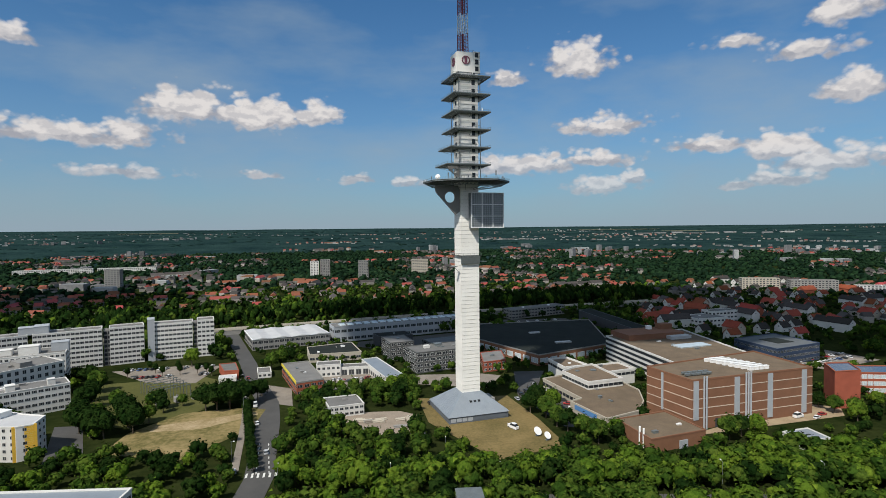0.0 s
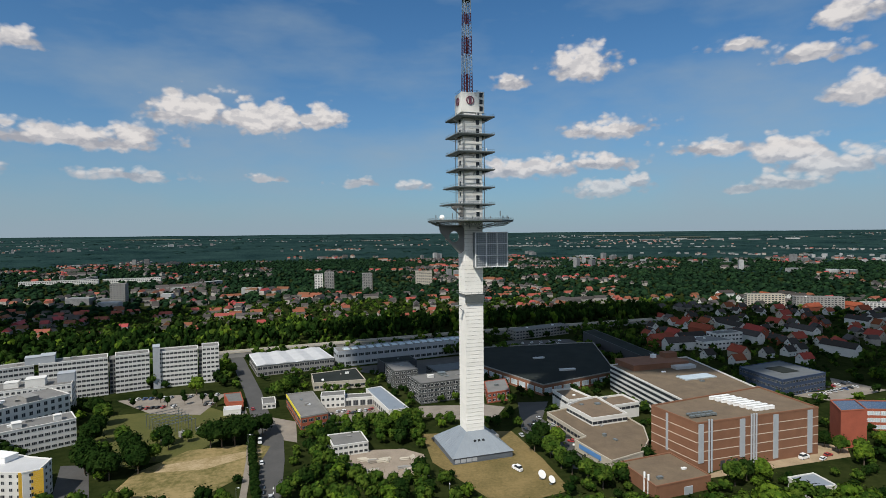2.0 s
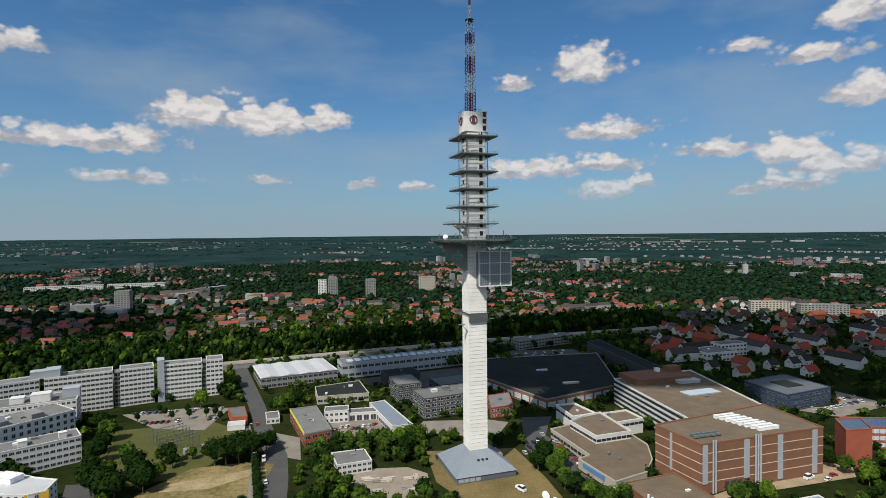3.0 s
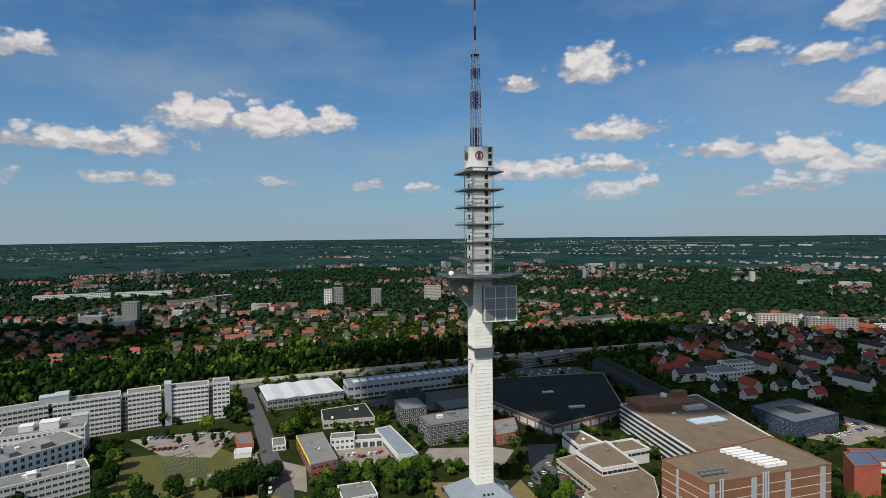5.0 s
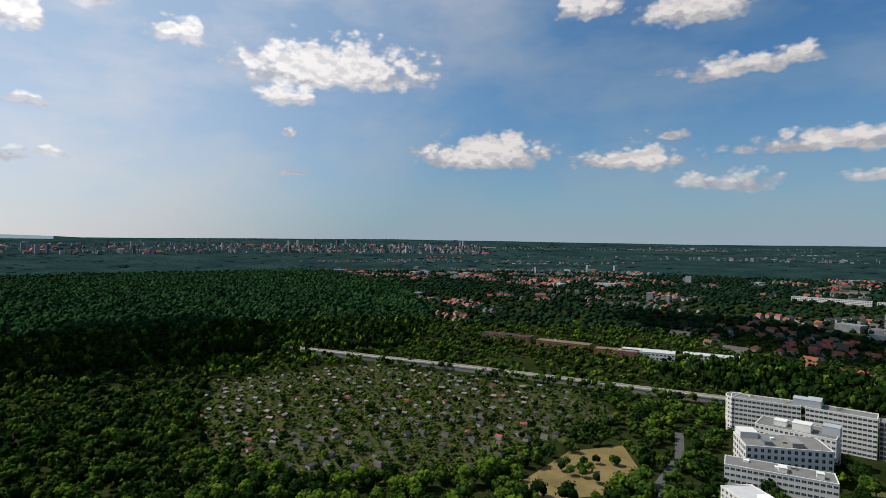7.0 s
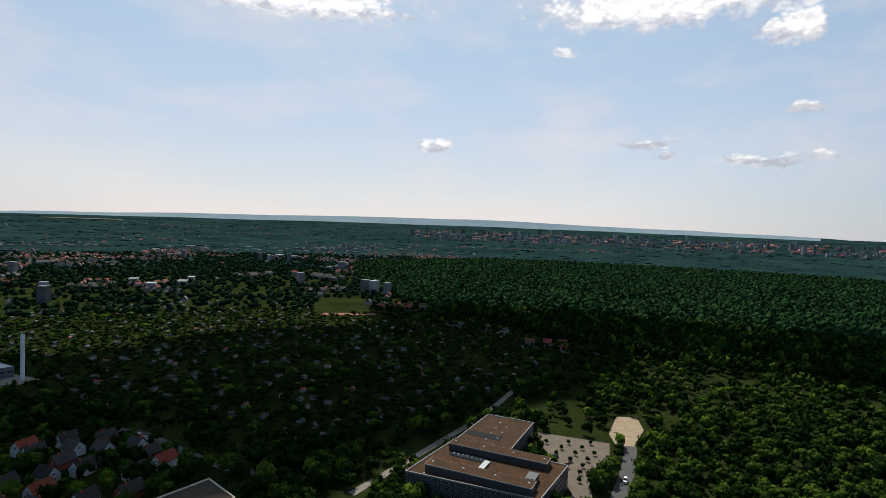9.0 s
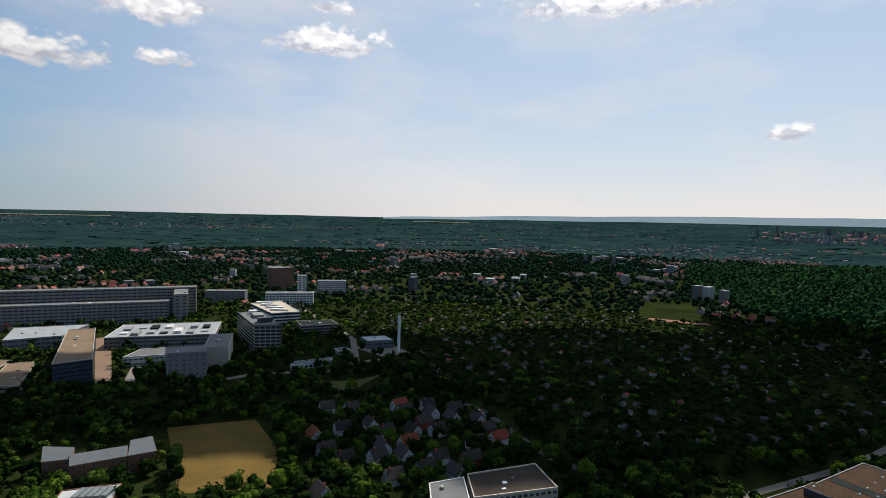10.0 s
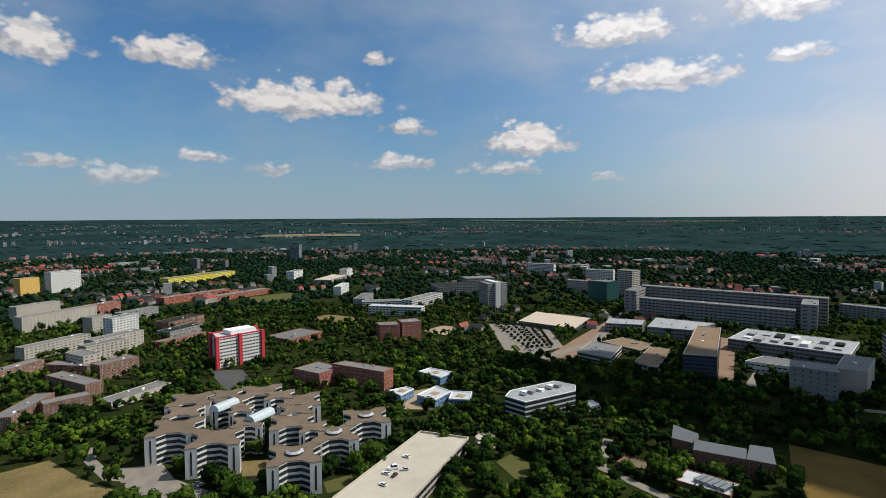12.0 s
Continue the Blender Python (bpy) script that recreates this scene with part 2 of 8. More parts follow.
CROWN = material("foliage", (0.06, 0.104, 0.015), 0.75, (0.017, 0.037, 0.0068), 6, 0.9, 0.55, 1.0, island=0.4, gloss=0.0, depth=1.0)
# dark leaves, used too where trees should look shaded or backlit
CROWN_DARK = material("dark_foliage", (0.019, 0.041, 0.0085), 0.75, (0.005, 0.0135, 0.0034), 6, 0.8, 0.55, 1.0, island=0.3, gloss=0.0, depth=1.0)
CROWN_LIGHT = material("light_foliage", (0.1, 0.165, 0.0175), 0.75, (0.0352, 0.066, 0.0088), 6, 0.8, 0.55, 1.0, island=0.3, gloss=0.0, depth=1.0)
# blue-green leaves for the skyline, with the haze mixed into the tone
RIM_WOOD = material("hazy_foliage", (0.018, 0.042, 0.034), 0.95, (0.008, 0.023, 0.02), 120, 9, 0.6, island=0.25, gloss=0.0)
# bluer than near leaves, so distance haze shows in the colour itself
FAR_WOOD = material("haze_tinted_foliage", (0.016, 0.036, 0.016), 0.9, (0.0055, 0.0155, 0.009), 60, 5, 0.6, 1.0, island=0.45, gloss=0.0, depth=2.0)
BARK = material("bark", (0.11, 0.085, 0.06), 0.9, size=1, fine=0.2, bump=0.5)
GRASS = material("ground_cover", (0.03, 0.037, 0.0115), 0.95, (0.009, 0.0155, 0.0045), 45, 4, 0.6, 0.6, gloss=0.0, depth=0.3)
# green land shifted to blue: aerial haze painted into its base colour
FAR_LAND = material("haze_tinted_land", (0.022, 0.046, 0.043), 0.95, (0.007, 0.019, 0.021), 190, 14, 0.62, 1.0, gloss=0.0, depth=5.0)
# forest green with some haze blue blended into it
FOREST_GREEN = material("hazy_forest_foliage", (0.026, 0.065, 0.021), 0.85, (0.008, 0.025, 0.0105), 40, 3, 0.6, 1.0, island=0.4, gloss=0.0, depth=1.5)
FAR_FIELD = material("far_ripe_fields", (0.19, 0.175, 0.12), 0.95, (0.12, 0.12, 0.075), 120, 20, 0.6, gloss=0.05)
# the hills' pale blue-grey is distance haze put into the colour
HILLS = material("haze_tinted_hills", (0.21, 0.27, 0.3), 1.0, (0.15, 0.205, 0.235), 500, 60, 0.5, gloss=0.0)
LAWN = material("lawn", (0.0975, 0.0938, 0.03), 0.95, (0.0562, 0.0638, 0.0188), 14, 1.2, 0.55, 0.4, gloss=0.1)
DRY = material("dry_grass", (0.205, 0.15, 0.066), 0.95, (0.105, 0.085, 0.033), 18, 1.5, 0.6, 0.5, gloss=0.1)
MEADOW = material("dry_meadow", (0.25, 0.19, 0.09), 0.95, (0.1, 0.09, 0.03), 22, 2.5, 0.75, 0.5, gloss=0.1)
TRODDEN = material("trodden_earth", (0.36, 0.28, 0.17), 0.95, (0.22, 0.165, 0.08), 9, 1.5, 0.7, 0.5, gloss=0.1)
OCHRE = material("ripe_field", (0.175, 0.105, 0.026), 0.95, (0.085, 0.06, 0.016), 22, 1.0, 0.6, 0.4, gloss=0.1)
SAND = material("bare_sand", (0.35, 0.27, 0.18), 0.95, (0.235, 0.18, 0.115), 9, 0.8, 0.6, 0.4, gloss=0.1)
GRAVEL = material("gravel_yard", (0.306, 0.255, 0.204), 0.95, (0.196, 0.162, 0.128), 10, 0.5, 0.55, 0.5, gloss=0.1)
RED_EARTH = material("running_track", (0.28, 0.12, 0.08), 0.9, (0.2, 0.09, 0.06), 12, 1.0, gloss=0.1)
ASPHALT = material("asphalt", (0.0863, 0.084, 0.081), 0.85, (0.0562, 0.0555, 0.0547), 11, 0.4, 0.5, 0.3, gloss=0.2)
PAVED = material("paving", (0.255, 0.225, 0.191), 0.9, (0.16, 0.14, 0.12), 8, 0.6, 0.5, 0.3, gloss=0.05)
FORECOURT = material("beige_paving", (0.175, 0.145, 0.11), 0.95, (0.12, 0.1, 0.08), 7, 0.6, 0.55, 0.3, gloss=0.02)
BEDS = material("garden_beds", (0.066, 0.063, 0.025), 0.95, (0.02, 0.03, 0.01), 9, 2.2, 0.75, 0.5, gloss=0.05)
PAINT = material("road_paint", (0.7, 0.7, 0.68), 0.7, (0.5, 0.5, 0.48), 3, 0.3)
CLADDING = material("white_cladding", (0.82, 0.8, 0.75), 0.5, (0.7, 0.685, 0.64), 5, 0.5, 0.35, 0.1, piece=0.04)
STEEL = material("galvanised_steel", (0.24, 0.264, 0.264), 0.5, (0.16, 0.18, 0.18), 2, 0.3, 0.5, metal=0.5)
GRATING = material("steel_grating", (0.058, 0.072, 0.07), 0.7, (0.038, 0.048, 0.047), 1.5, 0.3, metal=0.3)
ZINC = material("zinc_roof", (0.306, 0.34, 0.374), 0.45, (0.238, 0.268, 0.297), 6, 0.5, 0.4, 0.1, metal=0.35)
SLATE = material("slate_blue_wall", (0.112, 0.13, 0.154), 0.6, size=5, fine=0.4)
RED_PAINT = material("red_mast_paint", (0.234, 0.0195, 0.0228), 0.5, (0.169, 0.0163, 0.0195), 3, 0.3)
WHITE_PAINT = material("white_paint", (0.8, 0.8, 0.79), 0.5, (0.68, 0.68, 0.67), 4, 0.4, 0.4)
MAGENTA = material("magenta_sign", (0.2, 0.045, 0.085), 0.5, (0.12, 0.04, 0.055), 1.5, 0.4, 0.6)
WALL_WHITE = material("white_render", (0.634, 0.625, 0.598), 0.75, (0.528, 0.519, 0.493), 7, 0.6, 0.45, 0.1, piece=0.05)
WALL_CREAM = material("cream_render", (0.432, 0.389, 0.317), 0.8, (0.36, 0.324, 0.266), 6, 0.5, 0.45, 0.1, piece=0.06)
WALL_GREY = material("concrete_wall", (0.245, 0.238, 0.224), 0.8, (0.184, 0.18, 0.173), 6, 0.6, 0.5, 0.15, piece=0.05)
WALL_DARK = material("dark_cladding", (0.0413, 0.044, 0.0495), 0.6, (0.0275, 0.0303, 0.0358), 5, 0.5, piece=0.06)
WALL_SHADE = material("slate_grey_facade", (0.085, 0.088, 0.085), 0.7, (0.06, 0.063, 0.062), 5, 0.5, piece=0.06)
BRICK_RED = material("red_brick", (0.33, 0.095, 0.055), 0.85, (0.24, 0.07, 0.042), 5, 0.25, 0.5, 0.2, piece=0.05, gloss=0.15)
BRICK_BROWN = material("brown_brick", (0.225, 0.11, 0.066), 0.85, (0.165, 0.083, 0.051), 6, 0.25, 0.5, 0.2, piece=0.05, gloss=0.15)
RED_WALL = material("signal_red_panel", (0.5, 0.035, 0.05), 0.55, (0.42, 0.03, 0.045), 5, 0.5)
YELLOW_WALL = material("yellow_cladding", (0.72, 0.44, 0.05), 0.6, (0.6, 0.36, 0.04), 4, 0.4, piece=0.05)
YELLOW_FASCIA = material("bright_yellow_fascia", (0.75, 0.62, 0.04), 0.5)
BLUE_WALL = material("blue_panel", (0.09, 0.22, 0.46), 0.55, (0.07, 0.18, 0.38), 4, 0.4)
GREEN_GLASS = material("green_glazing", (0.03, 0.12, 0.11), 0.15, (0.02, 0.08, 0.08), 3, 0.4, gloss=0.8)
PALE_PANEL = material("pale_blue_panel", (0.35, 0.372, 0.395), 0.6, (0.29, 0.31, 0.335), 4, 0.4)
PALE_BAND = material("pale_stone_band", (0.6, 0.49, 0.39), 0.8, size=3, fine=0.3)
ROOF_GREY = material("grey_roof_felt", (0.176, 0.172, 0.166), 0.85, (0.124, 0.122, 0.117), 7, 0.5, 0.55, 0.2, piece=0.12, gloss=0.15)
ROOF_BROWN = material("brown_gravel_roof", (0.175, 0.13, 0.09), 0.9, (0.115, 0.087, 0.062), 8, 0.5, 0.55, 0.3, piece=0.08, gloss=0.15)
ROOF_DARK = material("dark_roof_felt", (0.03, 0.035, 0.033), 0.9, (0.02, 0.0235, 0.0225), 12, 0.6, 0.55, 0.2, gloss=0.02)
ROOF_WHITE = material("white_membrane_roof", (0.5, 0.5, 0.5), 0.6, (0.38, 0.38, 0.385), 8, 0.6, 0.4, 0.05)
ROOF_RUST = material("rusty_green_roof", (0.075, 0.034, 0.015), 0.95, (0.028, 0.02, 0.01), 6, 0.7, 0.6, 0.4, gloss=0.15)
ROOF_PALE = material("pale_grey_roof", (0.33, 0.335, 0.34), 0.7, (0.2, 0.205, 0.21), 7, 0.8, 0.6)
ROOF_DIM = material("dim_gravel_roof", (0.075, 0.056, 0.042), 0.95, (0.05, 0.038, 0.029), 8, 0.5, 0.55, 0.3, gloss=0.1)
ROOF_TAN = material("tan_gravel_roof", (0.24, 0.165, 0.105), 0.9, (0.16, 0.11, 0.072), 8, 0.5, 0.55, 0.3, gloss=0.1)
ZINC_DULL = material("dull_zinc_roof", (0.12, 0.13, 0.138), 0.9, (0.085, 0.093, 0.1), 6, 0.5, 0.5, gloss=0.2)
BLUE_DARK = material("dark_blue_cladding", (0.035, 0.055, 0.1), 0.6, (0.025, 0.04, 0.075), 4, 0.4, gloss=0.3)
TERRA = material("terracotta_paving", (0.25, 0.165, 0.11), 0.9, (0.18, 0.12, 0.085), 9, 0.6, 0.55, 0.3, gloss=0.1)
ROOF_BEIGE = material("beige_roof", (0.496, 0.4, 0.304), 0.8, (0.4, 0.328, 0.248), 12, 0.8, 0.5)
DECK = material("concrete_deck", (0.47, 0.42, 0.335), 0.9, (0.35, 0.31, 0.25), 14, 0.6, 0.5, 0.15)
TILE_RED = material("red_roof_tile", (0.26, 0.06, 0.032), 0.85, (0.175, 0.044, 0.025), 3, 0.4, 0.5, 0.3, piece=0.25, gloss=0.15)
TILE_DARK = material("dark_roof_tile", (0.0595, 0.0525, 0.049), 0.75, (0.0385, 0.035, 0.0336), 3, 0.4, 0.5, 0.3, piece=0.3, gloss=0.04)
FAR_RED = material("far_red_tile", (0.25, 0.06, 0.03), 0.85, (0.14, 0.04, 0.024), 15, 2, island=0.45)
FAR_DARK = material("far_dark_tile", (0.055, 0.046, 0.042), 0.85, (0.034, 0.03, 0.028), 15, 2, island=0.5)
FAR_WALL = material("far_render", (0.3, 0.28, 0.245), 0.85, (0.15, 0.14, 0.125), 20, 3, 0.5, island=0.5)
FAR_BLOCK = material("far_tower_blocks", (0.23, 0.235, 0.235), 0.85, (0.14, 0.143, 0.147), 14, 3.2, 0.7, island=0.6)
GLASS = material("window_glass", (0.018, 0.023, 0.028), 0.25, (0.035, 0.041, 0.047), 3.0, 0.9, 0.5, piece=0.3, gloss=0.25)
FRAME_GREY = material("window_frame", (0.35, 0.35, 0.34), 0.6)
SOLAR = material("solar_glass", (0.05, 0.075, 0.12), 0.15, (0.035, 0.055, 0.09), 4, 1, gloss=0.7)
SKYLIGHT = material("skylight_glass", (0.5, 0.56, 0.58), 0.25, (0.36, 0.41, 0.44), 4, 0.8, gloss=0.6)
RUBBER = material("black_rubber", (0.02, 0.02, 0.02), 0.8)


# ---- builders ----
def mesh_of(name, verts, faces, mats, which=None, smooth=False):
    data = bpy.data.meshes.new(name)
    data.from_pydata([tuple(v) for v in verts], [], faces)
    for m in mats if isinstance(mats, (list, tuple)) else [mats]:
        data.materials.append(m)
    if which is not None:
        data.polygons.foreach_set("material_index", which)
    if smooth:
        data.polygons.foreach_set("use_smooth", [True] * len(faces))
    data.update()
    return data


class Shape:
    """Gathers boxes, prisms and bars into one mesh."""

    def __init__(self):
        self.v, self.f, self.m = [], [], []

    def add(self, verts, faces, m=0):
        n = len(self.v)
        self.v += [tuple(p) for p in verts]
        self.f += [tuple(n + i for i in face) for face in faces]
        self.m += [m] * len(faces)

    def box(self, x0, y0, z0, x1, y1, z1, m=0):
        self.add([(x0, y0, z0), (x1, y0, z0), (x1, y1, z0), (x0, y1, z0), (x0, y0, z1), (x1, y0, z1), (x1, y1, z1), (x0, y1, z1)],
                 [(3, 2, 1, 0), (4, 5, 6, 7), (0, 1, 5, 4), (1, 2, 6, 5), (2, 3, 7, 6), (3, 0, 4, 7)], m)

    def prism(self, outline, z0, z1, m=0, top=None, cap=True):
        """An upright prism over a counter-clockwise outline; top: another outline for its upper end."""
        n = len(outline)
        top = top or outline
        faces = [(i, (i + 1) % n, n + (i + 1) % n, n + i) for i in range(n)]
        if cap:
            faces += [tuple(range(n, 2 * n)), tuple(reversed(range(n)))]
        self.add([(*p[:2], z0) for p in outline] + [(*p[:2], z1) for p in top], faces, m)

    def bar(self, a, b, thick, m=0, sides=4):
        """A straight bar between two points."""
        a, b = Vector(a), Vector(b)
        turn = (b - a).to_track_quat("Z", "Y").to_matrix()
        ring = [turn @ Vector((thick * math.cos(math.tau * (i + 0.5) / sides), thick * math.sin(math.tau * (i + 0.5) / sides), 0)) for i in range(sides)]
        self.add([a + r for r in ring] + [b + r for r in ring],
                 [(i, (i + 1) % sides, sides + (i + 1) % sides, sides + i) for i in range(sides)] + [tuple(range(sides, 2 * sides)), tuple(reversed(range(sides)))], m)

    def ring(self, outline, inner, z0, z1, m=0):
        """A rim between two outlines with as many corners."""
        n = len(outline)
        v = [(*p[:2], z) for z in (z0, z1) for o in (outline, inner) for p in o]
        f = []
        for i in range(n):
            j = (i + 1) % n
            f += [(i, j, 2 * n + j, 2 * n + i), (n + j, n + i, 3 * n + i, 3 * n + j), (2 * n + i, 2 * n + j, 3 * n + j, 3 * n + i), (j, i, n + i, n + j)]
        self.add(v, f, m)

    def mesh(self, name, mats, smooth=False):
        return mesh_of(name, self.v, self.f, mats, self.m, smooth)


def part(name, shape, mats, parent, label="", at=None):
    """One mesh as a part of a thing."""
    ob = new(name, shape if isinstance(shape, bpy.types.Mesh) else shape.mesh(name, mats))
    ob.parent = parent
    if at is not None:
        ob.matrix_basis = at
    return tagged(ob, label)


def thing(name, x, y, z=0.0, turn=0.0, label="", category="", group=""):
    ob = new(name)
    ob.matrix_basis = pose(x, y, z, 0, 0, turn)
    return tagged(ob, label, category, group)


SOLID = []        # outlines on which no tree grows


def keep_free(outline):
    SOLID.append([(p[0], p[1]) for p in outline])


def inset(outline, d):
    """The outline moved inwards by d (counter-clockwise corners)."""
    out = []
    n = len(outline)
    for i in range(n):
        a, b, c = (Vector(outline[(i + k) % n][:2]) for k in (-1, 0, 1))
        u, w = (b - a).normalized(), (c - b).normalized()
        nu, nw = Vector((-u.y, u.x)), Vector((-w.y, w.x))
        bis = nu + nw
        k = d * 2 / max(0.3, bis.length_squared)
        out.append(tuple(b + bis * k))
    return out


def rect(x, y, w, d, turn=0.0):
    """The corners of a rectangle round (x, y), counter-clockwise."""
    c, s = math.cos(radians(turn)), math.sin(radians(turn))
    return [(x + c * a - s * b, y + s * a + c * b) for a, b in ((-w / 2, -d / 2), (w / 2, -d / 2), (w / 2, d / 2), (-w / 2, d / 2))]


def along(a, b, depth):
    """A rectangle whose front runs from a to b, with the front's outside to the right of that way."""
    a, b = Vector(a), Vector(b)
    u = (b - a).normalized()
    n = Vector((-u.y, u.x)) * depth
    return [tuple(a), tuple(b), tuple(b + n), tuple(a + n)]


def window_mesh(name, glass, frame_mat, bars=1):
    """A window one metre wide and high, its frame a little proud of the wall, facing -y."""
    s = Shape()
    s.box(-0.5, -0.05, 0, 0.5, 0.02, 1, 0)
    s.box(-0.5, -0.12, 0.94, 0.5, 0.0, 1, 1), s.box(-0.5, -0.12, 0, 0.5, 0.0, 0.05, 1)
    for k in range(bars + 1):
        x = -0.5 + k / bars
        s.box(max(x - 0.035, -0.5), -0.1, 0.05, min(x + 0.035, 0.5), 0, 0.94, 1)
    return s.mesh(name, [glass, frame_mat])


WIN_ONE = window_mesh("window", GLASS, WHITE_PAINT, 2)
# glass, frame, panes across
WIN, WIN_WHITE, WIN_STRIP, WIN_DARK = (GLASS, FRAME_GREY, 2), (GLASS, WHITE_PAINT, 2), (GLASS, FRAME_GREY, 3), (GLASS, WALL_DARK, 3)
WIN_LIT, DOOR = (SKYLIGHT, WHITE_PAINT, 3), (WALL_DARK, FRAME_GREY, 2)


def window_at(s, x, w, high, bars, place=None):
    """Glass set in a frame that stands a little proud of the wall."""
    def sheet(x0, x1, z0, z1, y, m):
        v = [(x0, y, z0), (x1, y, z0), (x1, y, z1), (x0, y, z1)]
        s.add(v if place is None else [tuple(place @ Vector(p)) for p in v], [(0, 1, 2, 3)], m)
    sheet(x - w / 2, x + w / 2, 0, high, -0.05, 0)
    sheet(x - w / 2, x + w / 2, high * 0.94, high, -0.11, 1), sheet(x - w / 2, x + w / 2, 0, high * 0.06, -0.11, 1)
    for k in range(bars + 1):
        q = x - w / 2 + w * k / bars
        sheet(q - 0.06, q + 0.06, high * 0.06, high * 0.94, -0.1, 1)


def windows(parent, origin, a, b, z0, floor, floors, bay, width, high, sill=1.0, mesh=WIN, skip=None, name="window_band"):
    """A row of windows for each storey on the wall from a to b, whose outside is to the right of that way."""
    a, b = Vector((*a[:2], 0)), Vector((*b[:2], 0))
    run = (b - a).length
    n = max(1, int(run / bay))
    step = run / n
    turn = math.degrees(math.atan2(b.y - a.y, b.x - a.x))
    glass, frame_mat, bars = mesh
    s = Shape()
    w = min(width, step - 0.02)
    for i in range(n):
        window_at(s, (i + 0.5) * step, w, high, bars)
    row = s.mesh(name, [glass, frame_mat])
    for k in range(floors):
        tagged(part(name, row, None, parent, at=pose(a.x - origin[0], a.y - origin[1], z0 + k * floor + sill, 0, 0, turn)), kind="stuff")


def building(name, label, outline, top, floors=0, walls=WALL_WHITE, roof=ROOF_GREY, bay=3.2, width=1.5, high=1.5, sill=1.0, mesh=WIN, faces=None,
             category="building", bottom=0.0, rim=0.5, rim_mat=None, ground=0.0, extras=True, group=""):
    """A flat-roofed building over a counter-clockwise outline, with a raised roof edge and rows of windows. Returns it."""
    n = len(outline)
    if sum(outline[i][0] * outline[(i + 1) % n][1] - outline[(i + 1) % n][0] * outline[i][1] for i in range(n)) < 0:
        outline = outline[::-1]
        faces = None if faces is None else [(n - 2 - i) % n for i in faces]
    ox, oy = sum(p[0] for p in outline) / n, sum(p[1] for p in outline) / n
    ob = thing(name, ox, oy, 0, 0, label, category, group)
    local = [(p[0] - ox, p[1] - oy) for p in outline]
    keep_free(outline)
    s = Shape()
    s.prism(local, bottom - 0.3, top - rim, 0)
    part("wall", s, [walls], ob)
    s = Shape()
    s.prism(inset(local, 0.35), top - rim - 0.05, top - rim + 0.12, 0)
    part("roof", s, [roof], ob)
    s = Shape()
    s.ring(inset(local, -0.12), inset(local, 0.4), top - rim, top, 0)
    part("roof_edge", s, [rim_mat or walls], ob)
    if floors:
        step = (top - rim - bottom - ground) / floors
        for i in range(n):
            if faces is None or i in faces:
                windows(ob, (ox, oy), outline[i], outline[(i + 1) % n], bottom + ground, step, floors, bay, width, min(high, step - 0.4), min(sill, step - high - 0.1) if step > high + 0.2 else 0.2, mesh)
    if extras:
        dice = random.Random(int(abs(ox * 7 + oy * 13)))
        area = (max(p[0] for p in local) - min(p[0] for p in local)) * (max(p[1] for p in local) - min(p[1] for p in local))
        a, b = Vector(local[0]), Vector(local[1])
        turn = math.degrees(math.atan2(b.y - a.y, b.x - a.x))
        for k in range(min(3, int(area / 420))):
            p = [0, 0]
            i, j = dice.randrange(len(local)), dice.randrange(len(local))
            f, g = dice.uniform(0.1, 0.7), dice.uniform(0.1, 0.8)
            q = Vector(local[i]).lerp(Vector(local[j]), g) * f
            w, d, h = dice.uniform(0.8, 3), dice.uniform(0.8, 2.4), dice.uniform(0.4, 1.5)
            s = Shape()
            s.box(-w / 2, -d / 2, 0, w / 2, d / 2, h * 0.85), s.box(-w / 2 - 0.1, -d / 2 - 0.1, h * 0.85, w / 2 + 0.1, d / 2 + 0.1, h)
            part("roof_vent", s, [dice.choice([STEEL, WALL_GREY, WHITE_PAINT])], ob, at=pose(q.x, q.y, top - rim + 0.1, 0, 0, turn))
    return ob


def roof_box(parent, x, y, w, d, z0, z1, turn, mats, name="roof_house"):
    """A small box on the roof of a building, placed in the world."""
    s = Shape()
    s.box(-w / 2, -d / 2, z0, w / 2, d / 2, z1 - 0.2), s.box(-w / 2 - 0.15, -d / 2 - 0.15, z1 - 0.2, w / 2 + 0.15, d / 2 + 0.15, z1)
    part(name, s, [mats], parent, at=pose(x - parent.location.x, y - parent.location.y, 0, 0, 0, turn))


def patch(name, outline, mat, z, label="", free=True):
    """A sheet of ground cover with a small thickness."""
    s = Shape()
    s.prism(outline, z - 0.25, z)
    if free:
        keep_free(outline)
    return tagged(new(name, s.mesh(name, [mat])), label, name.split("_")[0], kind="structure")


def strip_outline(points, wide):
    left, right = [], []
    for i, p in enumerate(points):
        a, b = Vector(points[max(0, i - 1)]), Vector(points[min(len(points) - 1, i + 1)])
        u = (b - a).normalized()
        n = Vector((-u.y, u.x)) * wide / 2
        left.append(tuple(Vector(p) + n)), right.append(tuple(Vector(p) - n))
    return left, right


def road(name, points, wide, mat, z, label="", thick=0.25, free=True):
    left, right = strip_outline(points, wide)
    n = len(points)
    v = [(*p, zz) for zz in (z, z - thick) for side in (left, right) for p in side]
    f = []
    for i in range(n - 1):
        f += [(i, n + i, n + i + 1, i + 1), (2 * n + i, i, i + 1, 2 * n + i + 1), (n + i, 3 * n + i, 3 * n + i + 1, n + i + 1)]
        if free:
            keep_free([left[i], right[i], right[i + 1], left[i + 1]])
    return tagged(new(name, mesh_of(name, v, f, mat)), label, "road", kind="structure")


